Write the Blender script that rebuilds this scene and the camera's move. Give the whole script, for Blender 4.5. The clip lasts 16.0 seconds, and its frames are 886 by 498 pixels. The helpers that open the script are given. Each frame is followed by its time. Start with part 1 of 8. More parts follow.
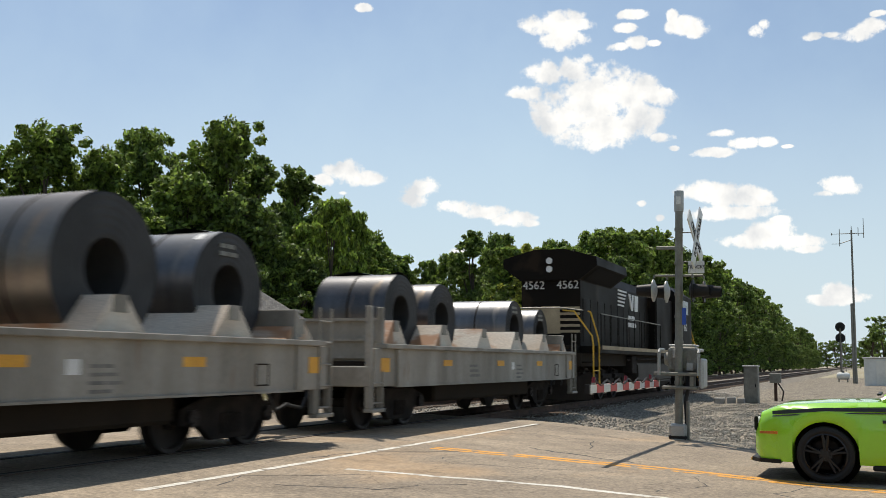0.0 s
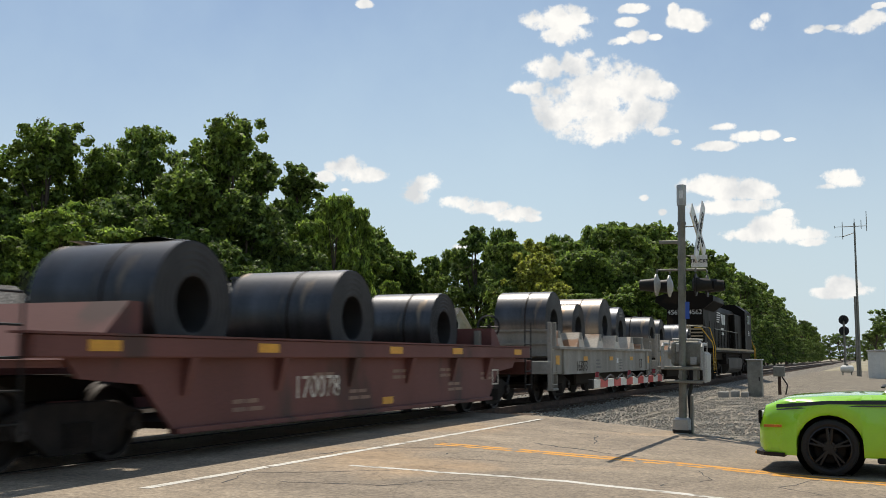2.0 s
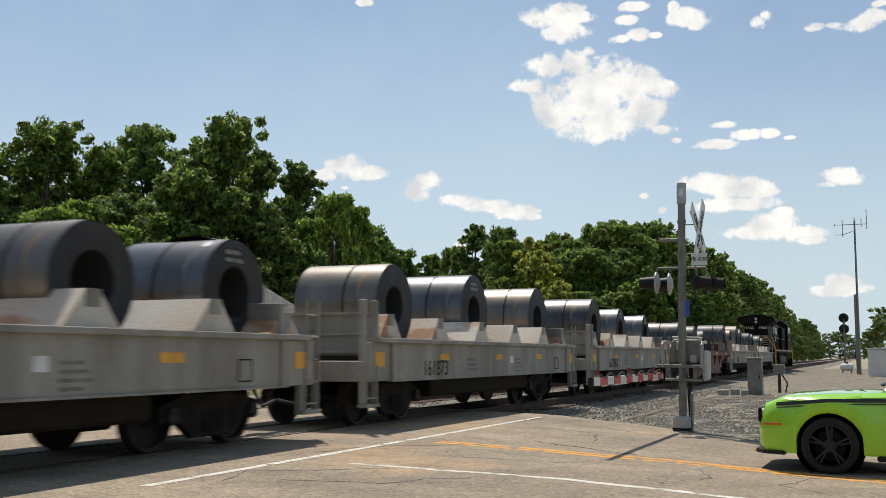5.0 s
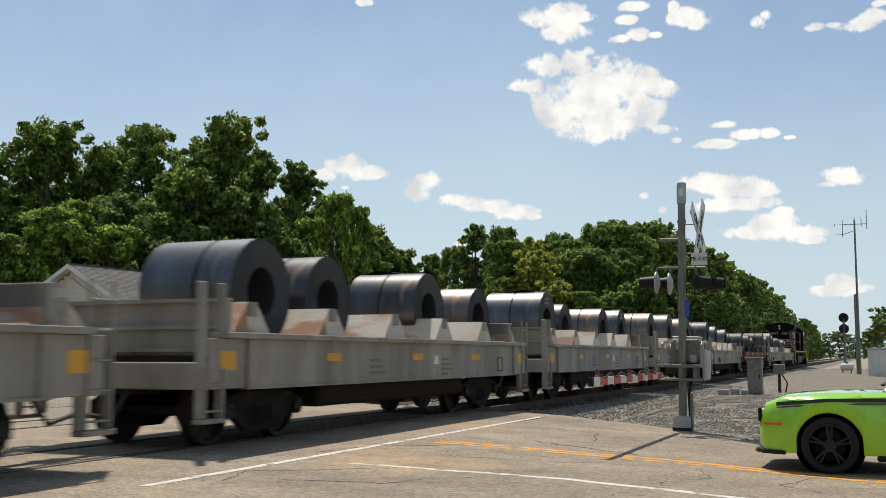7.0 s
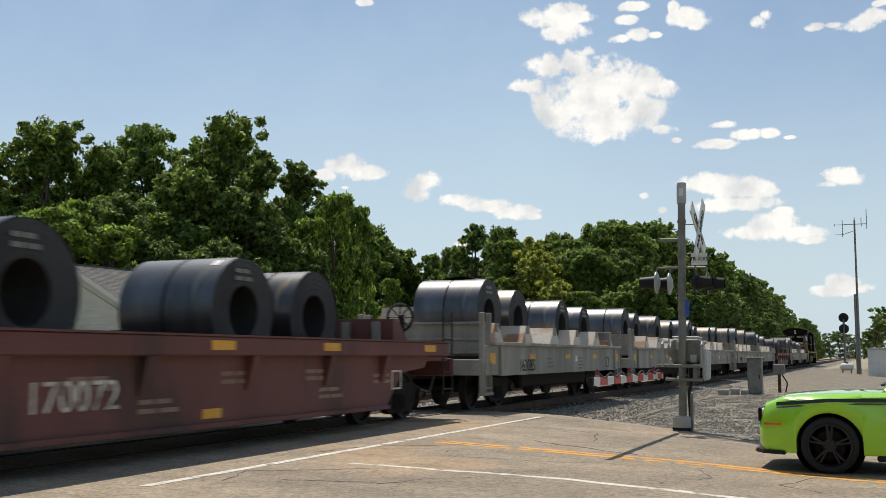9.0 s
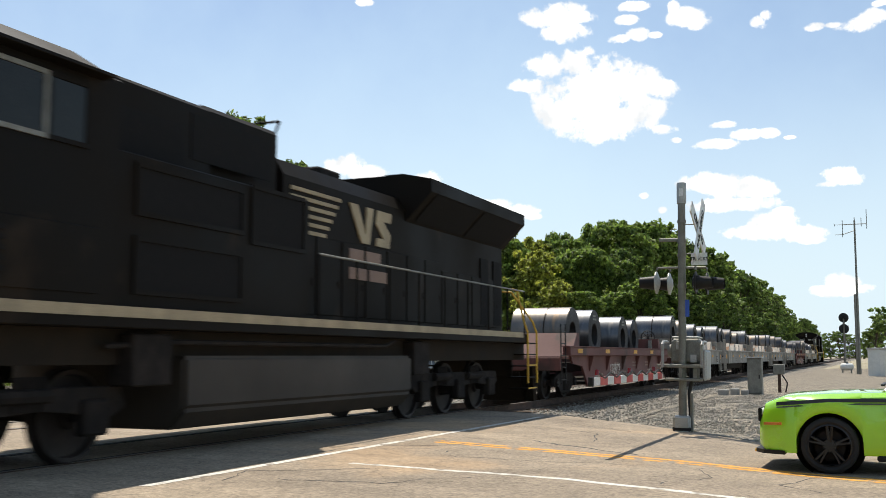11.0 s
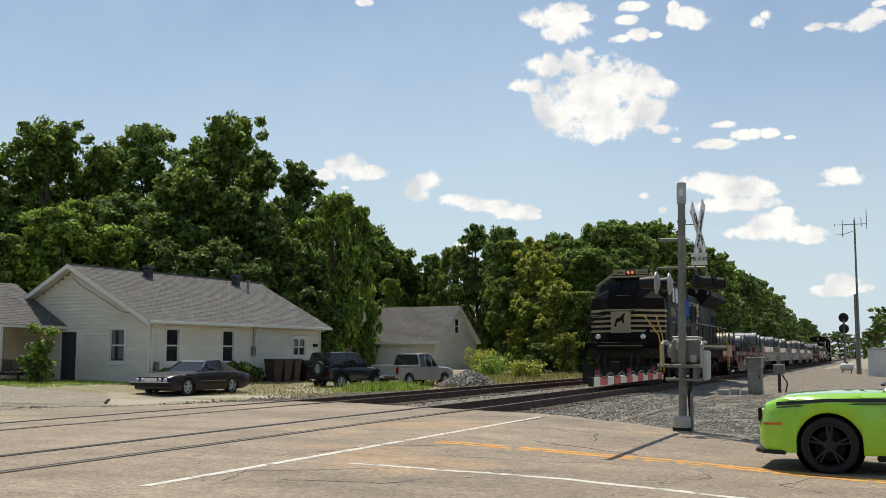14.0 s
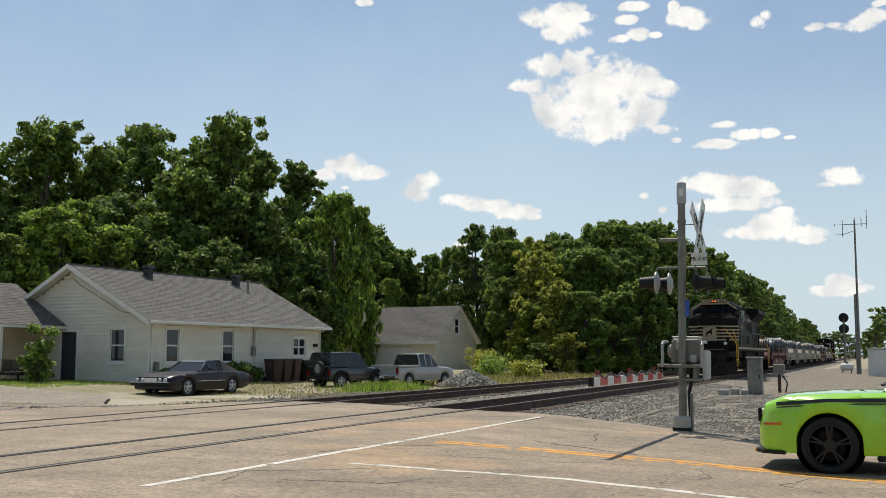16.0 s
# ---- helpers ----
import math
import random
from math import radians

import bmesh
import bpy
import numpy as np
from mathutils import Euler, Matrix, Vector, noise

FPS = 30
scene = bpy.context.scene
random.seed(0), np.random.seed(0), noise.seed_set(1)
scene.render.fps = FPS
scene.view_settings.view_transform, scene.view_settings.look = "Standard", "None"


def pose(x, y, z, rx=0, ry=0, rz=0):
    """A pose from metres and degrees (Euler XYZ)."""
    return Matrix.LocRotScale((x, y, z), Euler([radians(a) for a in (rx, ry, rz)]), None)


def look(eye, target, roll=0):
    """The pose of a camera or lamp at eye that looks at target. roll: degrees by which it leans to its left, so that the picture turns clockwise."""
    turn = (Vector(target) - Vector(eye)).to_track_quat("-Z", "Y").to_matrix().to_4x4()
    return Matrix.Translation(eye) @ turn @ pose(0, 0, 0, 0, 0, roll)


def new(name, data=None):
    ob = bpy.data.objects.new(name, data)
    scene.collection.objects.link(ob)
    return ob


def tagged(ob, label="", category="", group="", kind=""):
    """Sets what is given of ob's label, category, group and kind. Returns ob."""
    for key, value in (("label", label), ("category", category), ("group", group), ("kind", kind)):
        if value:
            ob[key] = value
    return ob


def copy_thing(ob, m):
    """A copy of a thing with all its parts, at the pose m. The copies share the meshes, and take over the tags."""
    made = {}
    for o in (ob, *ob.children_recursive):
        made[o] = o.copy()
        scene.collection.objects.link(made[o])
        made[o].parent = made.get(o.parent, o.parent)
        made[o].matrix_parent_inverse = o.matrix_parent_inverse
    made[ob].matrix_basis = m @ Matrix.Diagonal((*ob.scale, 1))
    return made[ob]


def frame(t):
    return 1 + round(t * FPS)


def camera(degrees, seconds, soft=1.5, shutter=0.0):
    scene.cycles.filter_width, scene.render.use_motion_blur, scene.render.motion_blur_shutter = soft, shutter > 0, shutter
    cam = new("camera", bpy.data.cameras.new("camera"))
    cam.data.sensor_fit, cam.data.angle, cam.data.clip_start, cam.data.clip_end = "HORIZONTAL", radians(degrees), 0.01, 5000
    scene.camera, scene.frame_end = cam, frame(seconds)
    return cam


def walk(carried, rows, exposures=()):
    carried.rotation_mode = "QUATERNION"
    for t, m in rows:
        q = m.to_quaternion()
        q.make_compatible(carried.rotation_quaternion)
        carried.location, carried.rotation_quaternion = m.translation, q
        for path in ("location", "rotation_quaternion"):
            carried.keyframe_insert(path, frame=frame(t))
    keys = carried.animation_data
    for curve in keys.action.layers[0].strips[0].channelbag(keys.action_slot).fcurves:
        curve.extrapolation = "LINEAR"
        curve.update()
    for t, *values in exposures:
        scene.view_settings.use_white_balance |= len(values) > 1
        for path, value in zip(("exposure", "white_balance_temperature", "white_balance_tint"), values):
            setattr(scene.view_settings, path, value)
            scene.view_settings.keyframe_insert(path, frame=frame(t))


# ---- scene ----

# ---- camera ----
cam = camera(47.1, 16.0, soft=0.7, shutter=0.3)
EYE = (0.0, 0.0, 1.2)


def aim(dx=0.0, dy=0.0, roll=0.0):
    """Camera pose on the tripod: heading left of the track, pitched up; small shifts in degrees."""
    return pose(*EYE, 0, 0, 22.78 + dx) @ pose(0, 0, 0, 90 + 5.99 + dy, 0, 0) @ pose(0, 0, 0, 0, 0, roll)


PATH = [(0.0, aim(-0.15, 0.35, 0.42)), (0.5, aim(-0.03, 0.43, 0.4)), (1.0, aim(0.02, 0.2, 0.1)), (1.5, aim(0.02, 0.14, 0.0)),
        (2.0, aim(0.0, 0.12)), (3.5, aim(0.0, 0.09)), (4.0, aim(0.0, 0.05)), (6.5, aim()), (16.0, aim())]
EXPOSURES = [(0.0, 0.1, 6680, 10), (1.0, 0.0, 6680, 10), (9.2, 0.0, 6680, 10), (11.3, 0.4, 6680, 10), (12.0, 0.4, 6680, 10), (12.6, 0.3, 6680, 10), (13.4, 0.12, 6680, 10), (14.5, 0.0, 6680, 10), (16.0, 0.0, 6680, 10)]
walk(cam, PATH, EXPOSURES)

# ---- world, sun, exposure ----
SUN_AZ, SUN_EL = -37.7, 61.0
# clouds: azimuth right of the track, elevation, half width, half height of each billow, in degrees
GREAT_CLOUD = [(-16.9, 16.1, 1.30, 0.78), (-17.9, 15.1, 1.03, 0.43), (-15.1, 16.3, 1.16, 0.93), (-14.4, 16.8, 0.41, 0.36), (-12.9, 15.3, 1.72, 1.21), (-11.2, 15.2, 0.96, 0.71), (-10.5, 14.6, 0.93, 0.57), (-14.0, 14.5, 3.28, 1.50), (-15.8, 13.8, 1.73, 1.25), (-13.8, 13.0, 2.57, 1.28), (-11.7, 13.5, 1.56, 1.21), (-10.3, 12.4, 0.70, 0.32), (-9.7, 11.8, 0.35, 0.18)]
HIGH_CLOUDS = [(-16.2, 18.8, 1.86, 0.71), (-15.7, 17.9, 1.36, 0.64), (-17.5, 18.9, 0.94, 0.46), (-14.8, 18.7, 0.95, 0.39), (-12.7, 17.4, 0.75, 0.29), (-11.7, 17.6, 0.61, 0.36), (-12.3, 18.4, 0.61, 0.29), (-11.9, 19.1, 0.94, 0.29), (-10.6, 17.5, 0.41, 0.21), (-27.3, 19.6, 0.60, 0.25), (-8.8, 18.4, 1.08, 0.57), (-9.6, 18.9, 0.34, 0.43), (-8.2, 18.0, 0.75, 0.43), (-5.0, 17.7, 0.54, 0.36), (-4.6, 18.0, 0.34, 0.36), (-0.1, 17.1, 1.16, 0.43), (0.8, 17.4, 0.88, 0.46), (-2.2, 17.2, 0.68, 0.25), (-1.1, 17.2, 0.75, 0.18), (1.2, 18.0, 0.41, 0.18)]
LOW_CLOUDS = [(-28.2, 10.5, 1.26, 0.78), (-27.1, 10.3, 1.19, 0.50), (-29.4, 10.1, 0.84, 0.39), (-28.3, 9.4, 0.35, 0.14), (-23.9, 9.7, 1.05, 0.64), (-24.3, 9.1, 0.88, 0.46), (-21.9, 8.7, 1.27, 0.46), (-20.3, 8.4, 1.41, 0.46), (-18.7, 8.0, 1.27, 0.46), (-17.8, 7.8, 0.57, 0.25), (-21.8, 6.2, 0.57, 0.29), (-11.5, 8.8, 0.32, 0.21), (-10.5, 8.0, 0.32, 0.21)]
EAST_CLOUDS = [(-7.5, 11.5, 1.22, 0.29), (-5.9, 11.9, 0.98, 0.32), (-7.1, 12.5, 0.70, 0.25), (-4.7, 11.9, 0.56, 0.32), (-3.6, 11.6, 0.35, 0.11), (-7.7, 9.4, 1.69, 0.64), (-6.3, 9.0, 1.94, 0.64), (-6.9, 8.2, 2.47, 0.46), (-5.3, 8.9, 0.99, 0.50), (-4.1, 7.7, 0.57, 0.25), (-4.6, 7.0, 1.35, 0.71), (-5.6, 6.6, 1.70, 0.46), (-3.8, 6.5, 1.77, 0.50), (-2.9, 6.1, 0.85, 0.25), (-1.2, 9.4, 0.99, 0.50), (-0.8, 9.2, 1.20, 0.39), (-1.9, 9.0, 0.63, 0.21), (-1.4, 3.8, 0.93, 0.50), (-1.6, 3.4, 1.71, 0.39), (-2.3, 3.5, 0.78, 0.25)]
CLOUDS = GREAT_CLOUD + HIGH_CLOUDS + LOW_CLOUDS + EAST_CLOUDS
world = bpy.data.worlds.new("world")
scene.world = world
world.use_nodes = True


def build_world(nt):
    nodes, link = nt.nodes, nt.links.new
    sky = nodes.new("ShaderNodeTexSky")
    sky.sky_type, sky.sun_disc, sky.sun_elevation, sky.sun_rotation = "NISHITA", False, radians(SUN_EL), radians(SUN_AZ)
    sky.air_density, sky.dust_density, sky.ozone_density = 1.0, 0.4, 1.0
    coord = nodes.new("ShaderNodeTexCoord")
    direction = coord.outputs["Generated"]

    def math(op, a, b=None):
        n = nodes.new("ShaderNodeMath")
        n.operation = op
        for i, v in enumerate((a, b)):
            if v is None:
                continue
            if isinstance(v, float):
                n.inputs[i].default_value = v
            else:
                link(v, n.inputs[i])
        return n.outputs[0]

    def dot(vec):
        n = nodes.new("ShaderNodeVectorMath")
        n.operation = "DOT_PRODUCT"
        link(direction, n.inputs[0])
        n.inputs[1].default_value = vec
        return n.outputs["Value"]

    near = None
    for az, el, w, h in CLOUDS:
        a, e = radians(az), radians(el)
        right = Vector((np.cos(a), -np.sin(a), 0)) / radians(w * 1.02)
        up = Vector((-np.sin(a) * np.sin(e), -np.cos(a) * np.sin(e), np.cos(e))) / radians(h * 1.0)
        u, v = dot(right), dot(up)
        d = math("ADD", math("MULTIPLY", u, u), math("MULTIPLY", v, v))
        near = d if near is None else math("MINIMUM", near, d)

    def noise_tex(scale, detail, rough):
        n = nodes.new("ShaderNodeTexNoise")
        n.inputs["Scale"].default_value, n.inputs["Detail"].default_value, n.inputs["Roughness"].default_value = scale, detail, rough
        link(direction, n.inputs["Vector"])
        return n.outputs["Fac"]

    rough = math("MULTIPLY", math("SUBTRACT", noise_tex(50.0, 9.0, 0.62), 0.5), 3.7)
    edge = math("ADD", near, rough)
    mask = nodes.new("ShaderNodeMapRange")
    mask.interpolation_type = "SMOOTHSTEP"
    mask.inputs["From Min"].default_value, mask.inputs["From Max"].default_value = 1.1, 0.3
    link(edge, mask.inputs["Value"])
    wisps = nodes.new("ShaderNodeMapRange")
    wisps.inputs["From Min"].default_value, wisps.inputs["From Max"].default_value = 0.3, 0.75
    wisps.inputs["To Max"].default_value = 0.42
    link(noise_tex(3.0, 6.0, 0.6), wisps.inputs["Value"])
    shade = nodes.new("ShaderNodeMix")
    shade.data_type = "RGBA"
    shade.inputs["A"].default_value, shade.inputs["B"].default_value = (10.0, 9.95, 9.7, 1), (6.9, 7.2, 7.5, 1)
    grey = nodes.new("ShaderNodeMapRange")
    grey.inputs["From Min"].default_value, grey.inputs["From Max"].default_value = 0.44, 0.66
    link(noise_tex(24.0, 4.0, 0.55), grey.inputs["Value"])
    link(grey.outputs[0], shade.inputs["Factor"])
    # pale summer haze low over the horizon
    sep = nodes.new("ShaderNodeSeparateXYZ")
    link(direction, sep.inputs[0])
    low = nodes.new("ShaderNodeMapRange")
    low.interpolation_type = "SMOOTHSTEP"
    low.inputs["From Min"].default_value, low.inputs["From Max"].default_value = 0.36, 0.0
    low.inputs["To Max"].default_value = 0.85
    link(sep.outputs["Z"], low.inputs["Value"])
    haze = nodes.new("ShaderNodeMix")
    haze.data_type = "RGBA"
    haze.inputs["B"].default_value = (5.7, 6.9, 7.8, 1)
    link(low.outputs[0], haze.inputs["Factor"])
    link(sky.outputs[0], haze.inputs["A"])
    thin = nodes.new("ShaderNodeMix")
    thin.data_type = "RGBA"
    thin.inputs["B"].default_value = (5.6, 7.3, 8.5, 1)
    link(wisps.outputs[0], thin.inputs["Factor"])
    link(haze.outputs["Result"], thin.inputs["A"])
    mix = nodes.new("ShaderNodeMix")
    mix.data_type = "RGBA"
    link(mask.outputs[0], mix.inputs["Factor"])
    link(thin.outputs["Result"], mix.inputs["A"])
    link(shade.outputs["Result"], mix.inputs["B"])
    link(mix.outputs["Result"], nodes["Background"].inputs[0])
    nodes["Background"].inputs[1].default_value = 0.1


build_world(world.node_tree)
sun = new("sun", bpy.data.lights.new("sun", "SUN"))
sun.data.energy, sun.data.angle, sun.data.color = 4.2, radians(0.5), (1.0, 0.94, 0.84)
_a, _e = radians(SUN_AZ), radians(SUN_EL)
sun.matrix_world = look((20 * np.sin(_a) * np.cos(_e), 20 * np.cos(_a) * np.cos(_e), 20 * np.sin(_e)), (0, 0, 0))


# ---- materials ----
def mat(name, c1, c2=None, scale=3.0, rough=0.6, metal=0.0, bump=0.0, fine=60.0, c3=None, patch=0.6, patch_scale=1.2, rough2=None,
        stretch=(1, 1, 1), vary=0.0, emit=0.0, cells=0.0, space="Object"):
    """Two scales of noise between c1 and c2, patches of c3, fine relief; metres."""
    m = bpy.data.materials.new(name)
    m.use_nodes = True
    nodes, link = m.node_tree.nodes, m.node_tree.links.new
    bsdf = nodes["Principled BSDF"]
    c2 = c2 or tuple(v * 0.8 for v in c1)
    coord = nodes.new("ShaderNodeTexCoord")
    mapping = nodes.new("ShaderNodeMapping")
    mapping.inputs["Scale"].default_value = stretch
    link(coord.outputs[space], mapping.inputs["Vector"])

    def tex(s, detail=5.0):
        n = nodes.new("ShaderNodeTexNoise")
        n.inputs["Scale"].default_value, n.inputs["Detail"].default_value = s, detail
        link(mapping.outputs[0], n.inputs["Vector"])
        return n.outputs["Fac"]

    def mixed(fac, a, b):
        n = nodes.new("ShaderNodeMix")
        n.data_type = "RGBA"
        link(fac, n.inputs["Factor"])
        for key, v in (("A", a), ("B", b)):
            if isinstance(v, tuple):
                n.inputs[key].default_value = (*v, 1)
            else:
                link(v, n.inputs[key])
        return n.outputs["Result"]

    def ranged(fac, lo, hi, t0=0.0, t1=1.0):
        n = nodes.new("ShaderNodeMapRange")
        for key, v in (("From Min", lo), ("From Max", hi), ("To Min", t0), ("To Max", t1)):
            n.inputs[key].default_value = v
        link(fac, n.inputs["Value"])
        return n.outputs[0]

    big, small = tex(scale), tex(fine, 3.0)
    col = mixed(ranged(big, 0.32, 0.68), c1, c2)
    grain = nodes.new("ShaderNodeMix")
    grain.data_type, grain.blend_type = "RGBA", "MULTIPLY"
    grain.inputs["Factor"].default_value = 1.0
    link(col, grain.inputs["A"])
    g = ranged(small, 0.3, 0.7, 0.82, 1.15)
    link(g, grain.inputs["B"])
    col = grain.outputs["Result"]
    if c3:
        col = mixed(ranged(tex(patch_scale, 8.0), patch, patch + 0.08), col, c3)
    if vary:
        info = nodes.new("ShaderNodeObjectInfo")
        hsv = nodes.new("ShaderNodeHueSaturation")
        link(ranged(info.outputs["Random"], 0, 1, 1 - vary, 1 + vary), hsv.inputs["Value"])
        link(col, hsv.inputs["Color"])
        col = hsv.outputs["Color"]
    link(col, bsdf.inputs["Base Color"])
    bsdf.inputs["Metallic"].default_value = metal
    link(ranged(big, 0.3, 0.7, rough, rough2 if rough2 is not None else min(1, rough + 0.12)), bsdf.inputs["Roughness"])
    if emit:
        link(col, bsdf.inputs["Emission Color"])
        bsdf.inputs["Emission Strength"].default_value = emit
    if bump:
        b = nodes.new("ShaderNodeBump")
        b.inputs["Strength"].default_value, b.inputs["Distance"].default_value = bump, 0.02
        h = small
        if cells:
            v = nodes.new("ShaderNodeTexVoronoi")
            v.inputs["Scale"].default_value = cells
            link(mapping.outputs[0], v.inputs["Vector"])
            h = v.outputs["Distance"]
        link(h, b.inputs["Height"])
        link(b.outputs[0], bsdf.inputs["Normal"])
    return m


def glass(name, tint, rough=0.03):
    m = bpy.data.materials.new(name)
    m.use_nodes = True
    b = m.node_tree.nodes["Principled BSDF"]
    b.inputs["Base Color"].default_value = (*tint, 1)
    b.inputs["Roughness"].default_value = rough
    b.inputs["IOR"].default_value = 1.5
    b.inputs["Transmission Weight"].default_value = 0.35
    return m


def lacquer(name, c, rough=0.25):
    """Car paint with a clear coat."""
    m = mat(name, c, tuple(v * 0.93 for v in c), 2.0, rough, 0.0, fine=400)
    b = m.node_tree.nodes["Principled BSDF"]
    b.inputs["Coat Weight"].default_value, b.inputs["Coat Roughness"].default_value = 1.0, 0.04
    return m


